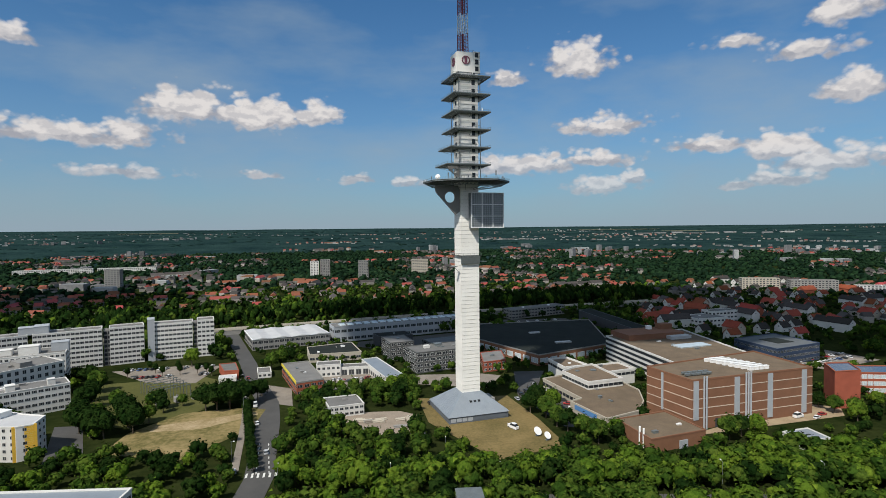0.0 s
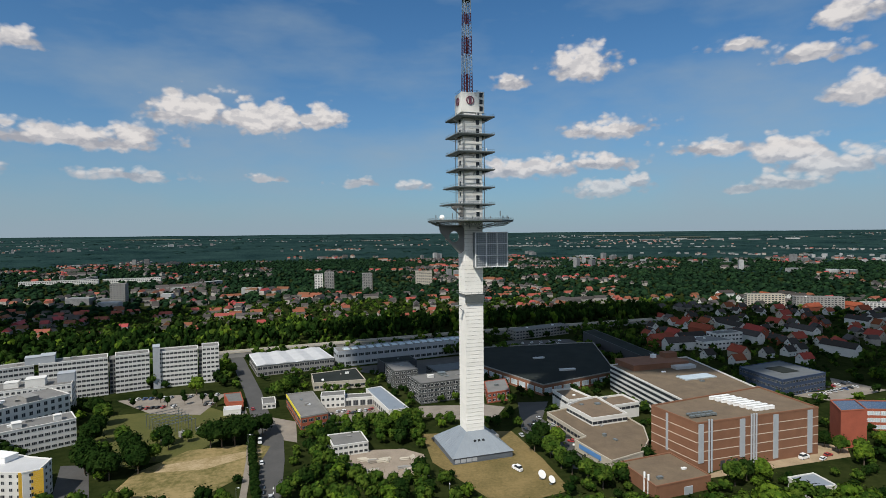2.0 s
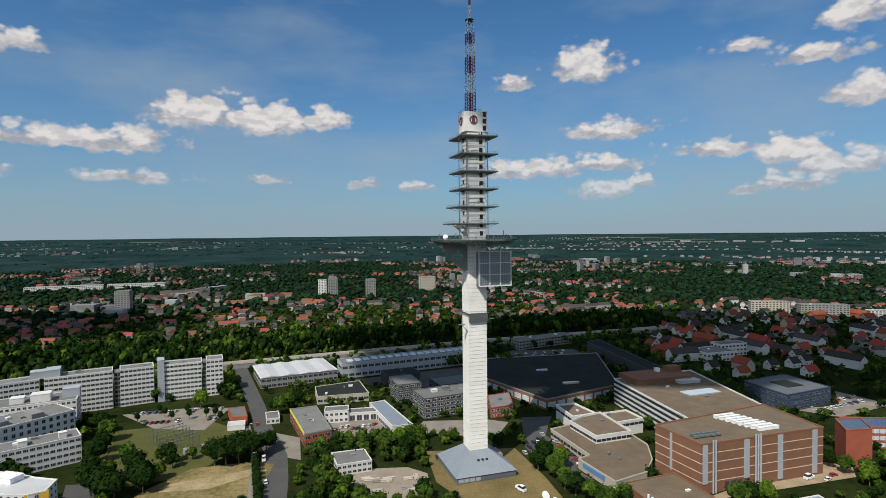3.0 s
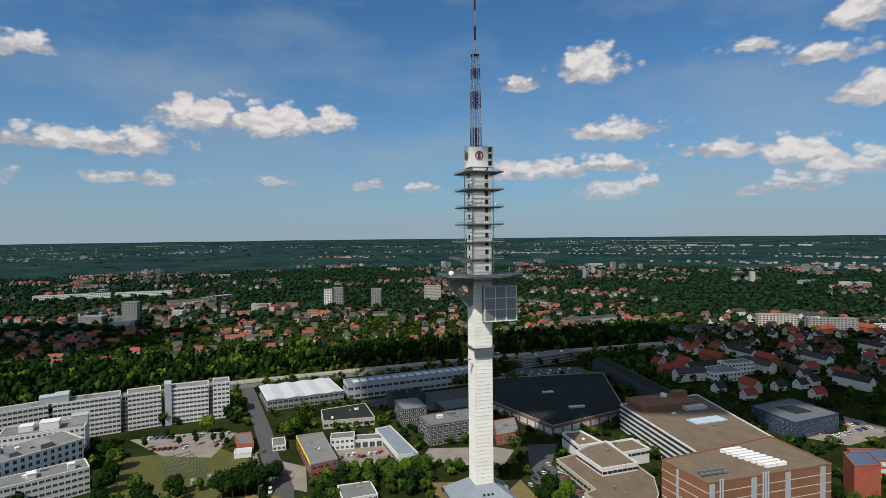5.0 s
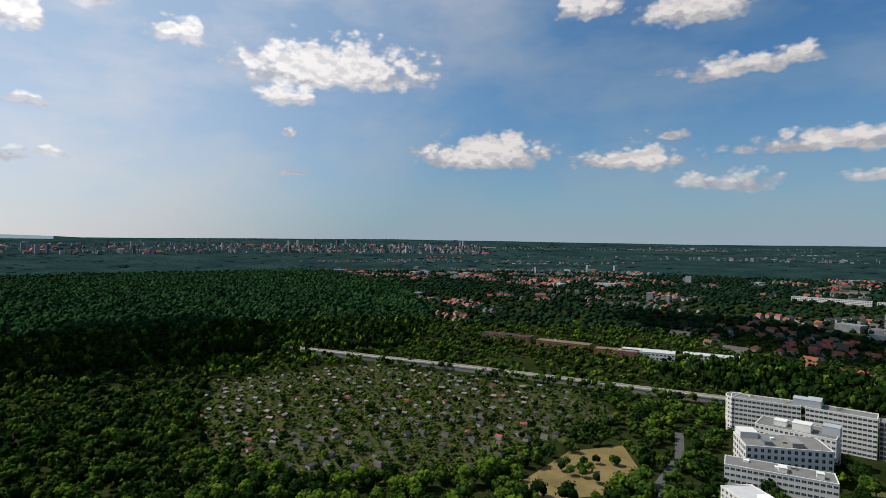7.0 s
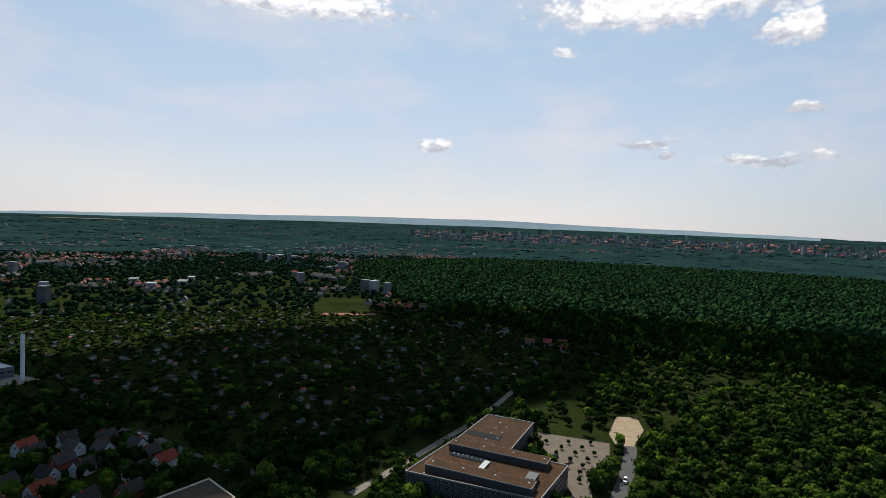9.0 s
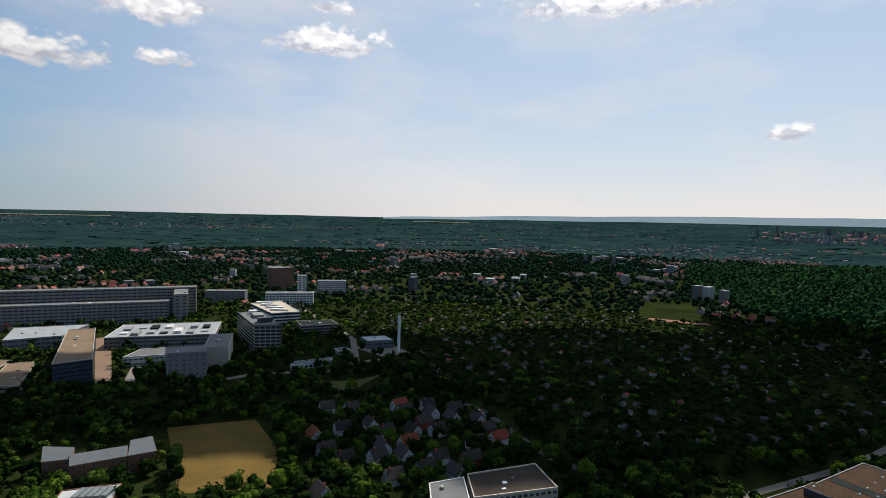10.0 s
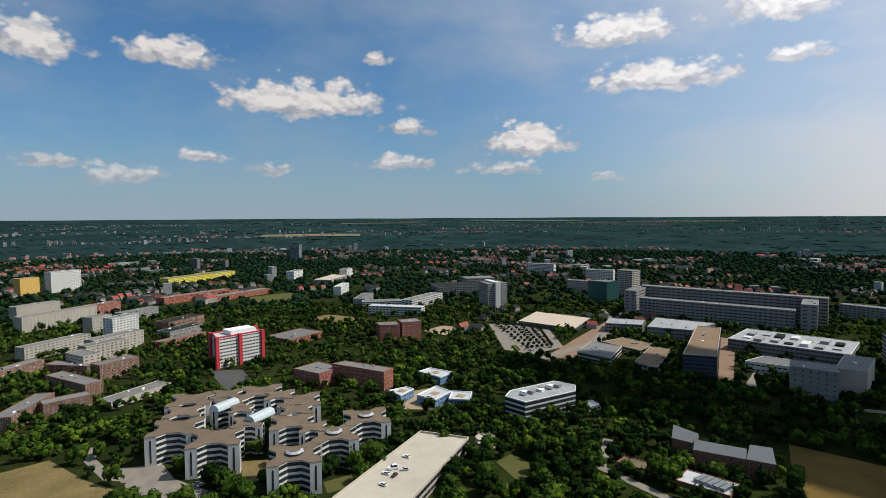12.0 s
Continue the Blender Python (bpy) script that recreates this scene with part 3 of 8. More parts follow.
# ---- ground ----
def ground_z(x, y):
    """Level round the tower; far off the land rises slowly to the skyline hills."""
    t = min(1.0, max(0.0, (math.hypot(x, y) - 2200) / 2700))
    yaw = abs((math.degrees(math.atan2(-x, y)) + 180) % 360 - 180)
    rim = 101 + 31 * min(1.0, max(0.0, (yaw - 42) / 30))
    return rim * t ** 1.15 * (1 - 0.12 * t) / 0.88 if t > 0 else 0.0


def lay_ground():
    radii = [0, 60, 120, 200, 300, 420, 560, 720, 900, 1100, 1350, 1650, 2000, 2200, 2400, 2600, 2850, 3100, 3400, 3700, 4000, 4250, 4500, 4700, 4840, 4930]
    n = 180
    v = [(0, 0, 0)]
    for r in radii[1:]:
        for k in range(n):
            a = math.tau * k / n
            x, y = r * math.cos(a), r * math.sin(a)
            z = ground_z(x, y) + (noise.noise((x / 300, y / 300, 3)) * 1.5 if 2400 < r < 4400 else 0)
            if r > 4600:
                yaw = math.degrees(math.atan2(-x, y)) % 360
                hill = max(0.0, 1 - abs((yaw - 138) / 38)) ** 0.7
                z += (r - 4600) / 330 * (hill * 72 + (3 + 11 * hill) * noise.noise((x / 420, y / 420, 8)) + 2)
            v.append((x, y, z))
    f, which = [], []
    for k in range(n):
        f.append((0, 1 + k, 1 + (k + 1) % n)), which.append(0)
    for i in range(len(radii) - 2):
        for k in range(n):
            a, b = 1 + i * n + k, 1 + i * n + (k + 1) % n
            f.append((a, a + n, b + n, b))
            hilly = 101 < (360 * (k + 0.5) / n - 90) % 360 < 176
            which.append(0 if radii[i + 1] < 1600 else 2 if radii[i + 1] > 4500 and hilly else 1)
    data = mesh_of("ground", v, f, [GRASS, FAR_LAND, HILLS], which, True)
    tagged(new("ground", data), "wide flat green land that rises to haze-tinted blue hills on the skyline", "ground", kind="structure")


lay_ground()


# ---- roads, lawns and yards ----
road("road", [(-52, 60), (-54, 150), (-55, 208), (-66, 270), (-73, 300), (-92, 345), (-108, 390), (-128, 440), (-160, 520)], 11, ASPHALT, 0.12, "grey asphalt street with worn paint and parked cars")
road("road", [(-176, 189), (-160, 188), (-60, 186), (60, 182), (190, 168), (420, 140)], 7, ASPHALT, 0.1, "dark asphalt road between rows of trees")
road("pavement", [(-66, 215), (-78, 272), (-88, 310), (-103, 350)], 3, PAVED, 0.16, "pale pavement beside the street")
for a, b in (((-52, 212), (-60, 245)), ((-57, 212), (-64, 246))):
    for k in range(7):
        p, q = Vector(a).lerp(Vector(b), k / 7), Vector(a).lerp(Vector(b), (k + 0.5) / 7)
        road("lane_mark", [tuple(p), tuple(q)], 0.35, PAINT, 0.135, "worn white lane mark", 0.05, False)
for k in range(6):
    road("lane_mark", [(-60 + k * 2.2, 209), (-60.6 + k * 2.2, 213)], 0.8, PAINT, 0.135, "worn white crossing stripe", 0.05, False)
patch("field", [(-128, 238), (-92, 228), (-72, 262), (-72, 290), (-84, 294), (-113, 288), (-128, 262)], MEADOW, 0.125, "dry yellow meadow with a bare trodden track")
patch("field", [(-119, 262), (-96, 264), (-74, 282), (-76, 287), (-98, 278), (-119, 270)], TRODDEN, 0.14, "bare sandy track across the meadow")
patch("lawn", [(-186, 348), (-168, 302), (-138, 270), (-112, 278), (-102, 300), (-100, 338), (-130, 362), (-150, 356)], LAWN, 0.1, "mown lawn round an outdoor substation")
patch("pavement", [(-86, 338), (-66, 327), (-59, 294), (-71, 300)], PAVED, 0.1, "beige paved forecourt beside the street")
patch("pavement", [(-168, 274), (-155, 274), (-136, 240), (-146, 229)], ASPHALT, 0.12, "narrow car park in the shade of trees")
patch("pavement", [(-195, 380), (-160, 350), (-128, 345), (-126, 388), (-150, 392)], PAVED, 0.12, "pale paved car park before the office slab")
patch("gravel", [(-40, 280), (-20, 246), (10, 247), (8, 272), (-2, 280)], GRAVEL, 0.12, "gravel builder's yard with stacked pipes")
patch("pavement", [(-58, 352), (-46, 322), (-34, 322), (-20, 330), (-14, 356)], PAVED, 0.1, "paved court of a vehicle depot")
patch("lawn", [(8, 300), (12, 262), (38, 216), (70, 228), (66, 262), (58, 300)], DRY, 0.08, "dry brown lawn round the tower's foot")
patch("pavement", [(8, 296), (13, 292), (18, 252), (36, 222), (44, 224), (56, 262), (52, 292)], DRY, 0.11, "worn dry grass close to the tower")
patch("pavement", [(126, 232), (216, 250), (224, 262), (212, 268), (142, 240)], SAND, 0.1, "sandy forecourt of the brick building")
patch("pavement", [(252, 352), (276, 332), (330, 352), (316, 386), (292, 352)], PAVED, 0.1, "bright paved car park")
patch("pavement", [(2, 330), (50, 316), (62, 342), (50, 348), (8, 349)], PAVED, 0.1, "pale paved yard behind the tower")
patch("pavement", [(64, 300), (76, 250), (93, 242), (84, 271), (90, 276), (80, 318), (92, 350), (72, 350)], ASPHALT, 0.11, "asphalt car park beside the low offices")
patch("pavement", [(-56, 452), (52, 490), (48, 436), (52, 408), (20, 424), (-24, 432)], ASPHALT, 0.1, "asphalt yard of the depot")
patch("pavement", [(64, 498), (176, 506), (168, 552), (104, 552)], ASPHALT, 0.1, "asphalt yard with parked vans behind the depot")
patch("lawn", [(312, -112), (304, -126), (284, -118), (282, -102)], DRY, 0.1, "dry lawn between the office pavilions")
patch("lawn", [(258, -136), (256, -152), (243, -148), (246, -132)], LAWN, 0.1, "small lawn before the office pavilions")
patch("pavement", [(352, -52), (338, -77), (315, -77), (286, -88), (282, -76), (312, -56)], PAVED, 0.11, "paved forecourt of the office pavilions")
patch("lawn", [(214, -223), (216, -238), (194, -236), (188, -214)], LAWN, 0.1, "lawn beside the parking deck")


# ---- the telecommunication tower ----
def telecom_tower(x, y, turn):
    tower = thing("telecommunication_tower", x, y, 0, turn, "tall white clad tower with steel platforms and a red-white mast", "tower")
    keep_free(rect(x, y, 34, 34, turn))
    # pyramid at the foot
    s = Shape()
    s.prism(rect(0, 0, 31, 31), -0.3, 3.2)
    foot = part("base_wall", s, [SLATE], tower, "slate-blue wall of the foot")
    for side in range(4):
        for k in range(10):
            s = Shape()
            s.box(-1.25, -0.06, 0.7, 1.25, 0.03, 2.5)
            part("wall_panel", s, [PALE_PANEL if side == 0 and k < 4 else SLATE], foot, at=pose(0, 0, 0, 0, 0, 90 * side) @ pose(-13.4 + 2.95 * k, -15.53, 0))
    s = Shape()
    s.prism(rect(0, 0, 32, 32), 3.2, 11.4, 0, rect(0, 0, 10.4, 10.4))
    roof = part("pyramid_roof", s, [ZINC], tower, "grey zinc pyramid roof")
    for side in range(4):
        s = Shape()
        for k in range(-6, 7):
            w = k * 2.35
            top = min(1.0, max(0.0, (16 - abs(w)) / 10.8))
            s.bar((w, -16 - 0.02, 3.25), (w * (1 - top * 0.4), -16 + 10.8 * top, 3.25 + 8.2 * top), 0.07)
        part("seam", s, [ZINC], roof, at=pose(0, 0, 0, 0, 0, 90 * side))
    for k in range(3):
        s = Shape()
        s.box(-0.55, -0.5, 0, 0.55, 0.5, 0.9)
        part("roof_window", s, [GLASS], roof, at=pose(-2.2 + 2.2 * k, -9.6, 7.6))
    s = Shape()
    s.prism(rect(0, 0, 3.6, 9), 0, 4.8)
    part("porch", s, [WALL_GREY], tower, at=pose(14, 6, 0))
    # shaft, clad in courses
    s = Shape()
    s.prism(rect(0, 0, 9.1, 9.1), 9, 180.5)
    part("shaft", s, [WALL_GREY], tower)
    course = Shape()
    course.prism(rect(0, 0, 9.66, 9.66), 0.0, 1.86, 0, rect(0, 0, 9.5, 9.5))
    course = course.mesh("cladding_course", [CLADDING])
    z = 11.0
    while z < 180:
        part("cladding_course", course, None, tower, at=pose(0, 0, z))
        z += 1.95
    # stair windows of the upper shaft
    slot = Shape()
    slot.box(-0.85, -0.12, 0, 0.85, 0.1, 2.3, 0)
    slot.box(-0.95, -0.2, 2.3, 0.95, 0.1, 2.45, 1)
    slot = slot.mesh("stair_window", [GLASS, WHITE_PAINT])
    for k in range(15):
        for dx in (2.3,):
            part("stair_window", slot, None, tower, at=pose(dx, -4.86, 119.3 + 4.15 * k))
    for k in range(12):
        part("stair_window", slot, None, tower, at=pose(-4.86, 1.0, 119.3 + 5.2 * k, 0, 0, -90))
    # steel frame round the upper shaft
    for ex, ey in ((-1, -1), (1, -1), (-1, 1), (1, 1)):
        s = Shape()
        s.bar((ex * 5.6, ey * 5.6, 118), (ex * 5.6, ey * 5.6, 171), 0.22)
        for k in range(12):
            s.bar((ex * 5.6, ey * 5.6, 119 + 4.35 * k), (ex * 4.7, ey * 4.7, 119 + 4.35 * k), 0.12)
        part("corner_post", s, [STEEL], tower)
    # canopy-like antenna platforms
    def platform(z, half, left, name, deep, label):
        o = [(-half - left, -half), (half, -half), (half, half), (-half - left, half)]
        s = Shape()
        s.ring(rect(0, 0, 11.6, 11.6), rect(0, 0, 9.8, 9.8), z, z + 0.16, 0)
        deck = part(name, s, [GRATING], tower, label)
        s = Shape()
        s.ring(inset(o, -0.1), inset(o, 0.12), z - 0.05, z + 0.4)
        part("edge_beam", s, [STEEL], deck)
        s = Shape()
        n = 16
        for i in range(n + 1):
            f = i / n
            for a, b in (((o[0][0] + (o[1][0] - o[0][0]) * f, -half), (o[0][0] + (o[1][0] - o[0][0]) * f, half)),
                         ((o[0][0], -half + 2 * half * f), (o[1][0], -half + 2 * half * f))):
                if max(abs(a[0]), 0) < 4.8 and a[0] == b[0]:
                    s.bar((*a, z - 0.12), (a[0], -4.9, z - 0.12), 0.17), s.bar((b[0], 4.9, z - 0.12), (*b, z - 0.12), 0.17)
                elif abs(a[1]) < 4.8 and a[1] == b[1]:
                    s.bar((*a, z - 0.12), (-4.9, a[1], z - 0.12), 0.17), s.bar((4.9, b[1], z - 0.12), (*b, z - 0.12), 0.17)
                else:
                    s.bar((*a, z - 0.12), (*b, z - 0.12), 0.17)
        part("grid_beam", s, [GRATING], deck)
        for cx, cy in o:
            s = Shape()
            s.bar((cx * 0.93, cy * 0.93, z - 0.1), (4.8 * (1 if cx > 0 else -1), 4.8 * (1 if cy > 0 else -1), z - deep), 0.13)
            part("strut", s, [STEEL], deck)
        for m in range(4):
            c, sn = math.cos(m * math.pi / 2), math.sin(m * math.pi / 2)
            reach = half + (left if m == 2 else 0)
            s = Shape()
            s.bar((c * reach * 0.95, sn * reach * 0.95, z - 0.1), (c * 4.8, sn * 4.8, z - deep), 0.13)
            part("strut", s, [STEEL], deck)
        # rails
        s = Shape()
        e = inset(o, 0.1)
        for i in range(4):
            a, b = e[i], e[(i + 1) % 4]
            s.bar((*a, z + 1.2), (*b, z + 1.2), 0.05)
            for k in range(8):
                p = Vector(a).lerp(Vector(b), k / 8)
                s.bar((*p, z + 0.15), (*p, z + 1.2), 0.045)
        part("rail", s, [STEEL], deck)
        return deck

    for z, half, left in ((168.3, 9.6, 0), (159.6, 9.6, 0), (151.0, 9.6, 0), (142.4, 9.6, 0), (133.6, 9.6, 1.8), (125.2, 9.6, 3.6)):
        deck = platform(z, half, left, "antenna_platform", 2.2, "dark steel grating platform")
        dice = random.Random(int(z))
        for k in range(4):
            s = Shape()
            s.bar((0, 0, 0.1), (0, 0, dice.uniform(1.2, 2.2)), 0.09)
            s.box(-0.25, -0.2, 0.7, 0.25, 0.2, 1.7)
            part("antenna", s, [WHITE_PAINT], deck, at=pose(dice.uniform(-8, 8), dice.choice([-8.6, 8.2]), z + 0.1))
    # the large platform with its lattice rim
    big = [(17 * math.cos(radians(22.5 + 45 * k)) * 1.28, 17 * math.sin(radians(22.5 + 45 * k)) * 1.28) for k in range(8)]
    s = Shape()
    s.prism(big, 117.0, 117.35)
    deck = part("main_platform", s, [GRATING], tower, "wide steel service platform")
    s = Shape()
    for scale, z in ((1.0, 117.45), (1.0, 116.9), (0.82, 114.9)):
        for k in range(8):
            a, b = Vector(big[k]) * scale, Vector(big[(k + 1) % 8]) * scale
            s.bar((*a, z), (*b, z), 0.16)
    part("ring_beam", s, [STEEL], deck)
    for k in range(8):
        s = Shape()
        a, b = Vector(big[k]), Vector(big[(k + 1) % 8])
        for i in range(7):
            p, q, r = a.lerp(b, i / 7), a.lerp(b, (i + 0.5) / 7) * 0.82, a.lerp(b, (i + 1) / 7)
            s.bar((*p, 116.9), (*q, 114.9), 0.1), s.bar((*q, 114.9), (*r, 116.9), 0.1)
        part("lattice", s, [STEEL], deck)
        s = Shape()
        s.bar((*a, 116.9), (a.x * 0.24, a.y * 0.24, 113.8), 0.16), s.bar((*(a * 0.82), 114.9), (a.x * 0.24, a.y * 0.24, 113.2), 0.14)
        part("arm", s, [STEEL], deck)
        s = Shape()
        for i in range(10):
            p = a.lerp(b, i / 10)
            s.bar((*p, 117.4), (*p, 118.5), 0.05)
        s.bar((*a, 118.5), (*b, 118.5), 0.05), s.bar((*a, 117.95), (*b, 117.95), 0.04)
        part("rail", s, [STEEL], deck)
    for px, py, h in ((-14, -13, 3.4), (-17, 4, 3), (9, -17, 4.6), (14, -14, 2.2), (17, -9, 1.8), (19, 2, 2.8), (3, -19, 1.7), (-6, -19, 1.6), (12, 15, 3)):
        s = Shape()
        s.bar((0, 0, 0), (0, 0, h), 0.09)
        s.box(-0.2, -0.2, h * 0.45, 0.2, 0.2, h * 0.95)
        part("antenna", s, [STEEL], deck, at=pose(px, py, 117.35))
    s = Shape()
    ring = [(1.3 * math.cos(math.tau * k / 14), 1.3 * math.sin(math.tau * k / 14)) for k in range(14)]
    s.prism(ring, 0, 0.5, 0, [(p[0] * 0.45, p[1] * 0.45) for p in ring])
    part("dish", s, [WHITE_PAINT], deck, at=pose(-18, -9, 118.8, 80, 0, -40))

    # gusset brackets with round holes
    def bracket(z, out, high, hole, name):
        n = 20
        cx, cz = -4.8 - out * 0.33, z - high * 0.34
        edge = []
        for k in range(n):
            a = math.tau * k / n
            d = Vector((math.cos(a), math.sin(a)))
            far = 99
            tri = [Vector((-4.8 - out, z)), Vector((-4.8, z - high)), Vector((-4.8, z))]
            for i in range(3):
                p, q = tri[i], tri[(i + 1) % 3]
                e = q - p
                det = d.x * -e.y + e.x * d.y
                if abs(det) > 1e-6:
                    w = p - Vector((cx, cz))
                    t, u = (w.x * -e.y + e.x * w.y) / det, (d.x * w.y - d.y * w.x) / det
                    if t > 0 and -1e-6 <= u <= 1 + 1e-6:
                        far = min(far, t)
            edge.append(((cx + d.x * far, cz + d.y * far), (cx + d.x * hole, cz + d.y * hole)))
        v, f = [], []
        for y in (-0.45, 0.45):
            for o, i in edge:
                v += [(o[0], y, o[1]), (i[0], y, i[1])]
        for k in range(n):
            a, b = 2 * k, 2 * ((k + 1) % n)
            c, d = a + 2 * n, b + 2 * n
            f += [(a, b, b + 1, a + 1), (d, c, c + 1, d + 1), (b, a, c, d), (a + 1, b + 1, d + 1, c + 1)]
        part(name, mesh_of(name, v, f, WALL_GREY), None, tower, "grey triangular bracket with a round hole", at=pose(0, -3.2, 0))
    bracket(115.2, 15.5, 17, 2.7, "bracket")
    bracket(124.8, 7.5, 6.4, 1.2, "bracket")
    # the radome box beside the shaft
    s = Shape()
    s.box(-0.6, -8.4, 94.2, 16.6, 4.4, 111.4)
    box = part("equipment_box", s, [PALE_PANEL], tower, "grey box behind a grid of bars")
    s = Shape()
    for k in range(16):
        x = -0.6 + 17.2 * k / 15
        s.bar((x, -8.55, 94.2), (x, -8.55, 111.4), 0.13)
    for k in range(18):
        z = 94.2 + 17.2 * k / 17
        s.bar((-0.6, -8.55, z), (16.6, -8.55, z), 0.12)
    part("grille", s, [STEEL], box)
    s = Shape()
    for k in range(14):
        y = -8.4 + 12.8 * k / 13
        s.bar((-0.75, y, 94.2), (-0.75, y, 111.4), 0.1), s.bar((16.75, y, 94.2), (16.75, y, 111.4), 0.1)
    part("grille", s, [STEEL], box)
    for k in range(4):
        s = Shape()
        s.bar((-0.6 + 5.73 * k, -8.7, 94), (-0.6 + 5.73 * k, -8.7, 111.6), 0.26)
        part("mullion", s, [WHITE_PAINT], box)
        s = Shape()
        s.bar((-0.7, -8.7, 94.2 + 5.73 * k), (16.7, -8.7, 94.2 + 5.73 * k), 0.26)
        part("transom", s, [WHITE_PAINT], box)
    # small service gallery half way up
    s = Shape()
    s.ring(rect(0, 0, 11.6, 11.6), rect(0, 0, 9.6, 9.6), 80.2, 80.45)
    ledge = part("gallery", s, [GRATING], tower, "small steel service gallery")
    s = Shape()
    s.prism(rect(0, -5.2, 9.6, 1.2), 76.2, 80.0, 0, rect(0, -5.5, 9.8, 1.8))
    part("shutter", s, [STEEL], ledge)
    s = Shape()
    for i, (a, b) in enumerate(zip(rect(0, 0, 11.5, 11.5), rect(0, 0, 11.5, 11.5)[1:] + rect(0, 0, 11.5, 11.5)[:1])):
        s.bar((*a, 81.5), (*b, 81.5), 0.06)
        for k in range(6):
            p = Vector(a).lerp(Vector(b), k / 6)
            s.bar((*p, 80.4), (*p, 81.5), 0.05)
    part("rail", s, [STEEL], ledge)
    for ex, tw in ((-8.2, 0), (7.4, 0)):
        s = Shape()
        s.box(ex - 1.6, -4.5, 74.8 if ex < 0 else 77, ex + 1.6, -2.5, 75.1 if ex < 0 else 77.3)
        s.bar((ex, -3.5, 75), (4.8 if ex > 0 else -4.8, -3.5, 71 if ex < 0 else 75), 0.12), s.bar((ex, -3.5, 75.2), (ex, -3.5, 77.8), 0.08)
        part("side_bracket", s, [STEEL], ledge)
    # head of the shaft
    s = Shape()
    s.prism(rect(-1.4, -0.2, 9.4, 9.9), 171, 180.8), s.prism(rect(4.3, 0, 3.4, 9.9), 171, 181.4)
    head = part("tower_head", s, [CLADDING], tower, "white clad head of the tower")
    for k in range(3):
        part("stair_window", slot, None, head, at=pose(4.3, -5.0, 171.8 + 3.4 * k))
    for k in range(2):
        s = Shape()
        disc = [(1.9 * math.cos(math.tau * q / 16), 1.9 * math.sin(math.tau * q / 16)) for q in range(16)]
        for p, q in zip(disc, disc[1:] + disc[:1]):
            s.bar((p[0], -0.06, p[1] - 1.6), (q[0], -0.06, q[1] - 1.6), 0.3)
        s.box(-0.7, -0.12, -3.0, 0.7, 0, -0.2)
        part("sign", s, [MAGENTA], head, "round magenta sign on the white head", at=pose(-1.6, -5.25, 178.4) if k == 0 else pose(-6.12, 0, 178.4, 0, 0, -90))
    s = Shape()
    s.prism(rect(-1.5, 0, 8, 8), 180.8, 181.1)
    for i, (a, b) in enumerate(zip(rect(-1.5, 0, 9, 9), rect(-1.5, 0, 9, 9)[1:] + rect(-1.5, 0, 9, 9)[:1])):
        s.bar((*a, 182.0), (*b, 182.0), 0.06)
    part("head_deck", s, [GRATING], head)
    # lattice mast in red and white lengths
    mx, my = -1.2, 0.0
    z, w = 181.0, 2.1
    for k, (high, mat) in enumerate(((10.2, RED_PAINT), (9.6, WHITE_PAINT), (8.6, RED_PAINT), (6.4, WHITE_PAINT), (5.2, RED_PAINT), (6.4, WHITE_PAINT))):
        s = Shape()
        w2 = w - 0.09
        for ex, ey in ((-1, -1), (1, -1), (1, 1), (-1, 1)):
            s.bar((mx + ex * w, my + ey * w, z), (mx + ex * w2, my + ey * w2, z + high), 0.22)
        n = max(3, int(high / 1.7))
        for i in range(n):
            za, zb = z + high * i / n, z + high * (i + 1) / n
            for c in range(4):
                p, q = ((-1, -1), (1, -1), (1, 1), (-1, 1))[c], ((1, -1), (1, 1), (-1, 1), (-1, -1))[c]
                s.bar((mx + p[0] * w, my + p[1] * w, za), (mx + q[0] * w, my + q[1] * w, zb), 0.1)
                s.bar((mx + p[0] * w, my + p[1] * w, za), (mx + q[0] * w, my + q[1] * w, za), 0.09)
        s.bar((mx, my, z), (mx, my, z + high), 0.6 if mat is RED_PAINT else 0.4)
        part("mast_section", s, [mat], tower, "red lattice length" if mat is RED_PAINT else "white lattice length")
        z, w = z + high, w2
    s = Shape()
    s.prism([(mx + 2.4 * math.cos(math.tau * k / 8), 2.4 * math.sin(math.tau * k / 8)) for k in range(8)], z - 0.2, z + 0.2)
    part("mast_deck", s, [GRATING], tower)
    for k in range(6):
        s = Shape()
        s.bar((mx, my, z), (mx, my, z + 7.4), 0.62 - 0.05 * k, 0, 10)
        part("mast_pole", s, [WHITE_PAINT if k % 2 == 0 else RED_PAINT], tower)
        z += 7.4
    return tower


telecom_tower(33.0, 276.5, 14.0)
for outline in ([(118, 224), (222, 242), (230, 264), (212, 268), (140, 246)], [(-222, 384), (-150, 416), (-122, 392), (-126, 336), (-168, 338), (-204, 366)], [(-112, 376), (-118, 340), (-100, 338), (-100, 372)]):
    keep_free(outline)
road("road", [(-178, 190), (-212, 214), (-236, 238), (-262, 282), (-296, 318)], 6, ASPHALT, 0.1, "narrow asphalt street with parked cars")


# ---- buildings north of the road ----
def office_slab(a, b, top=26.8, deep=14, floors=8, label="white office slab with eight rows of windows", faces=(0, 1, 2, 3), bay=2.6):
    return building("office_slab", label, along(a, b, deep), top, floors, WALL_WHITE, ROOF_GREY, bay, bay * 0.84, 1.5, 1.1, WIN, faces, "office building", rim=0.7, group="office complex")


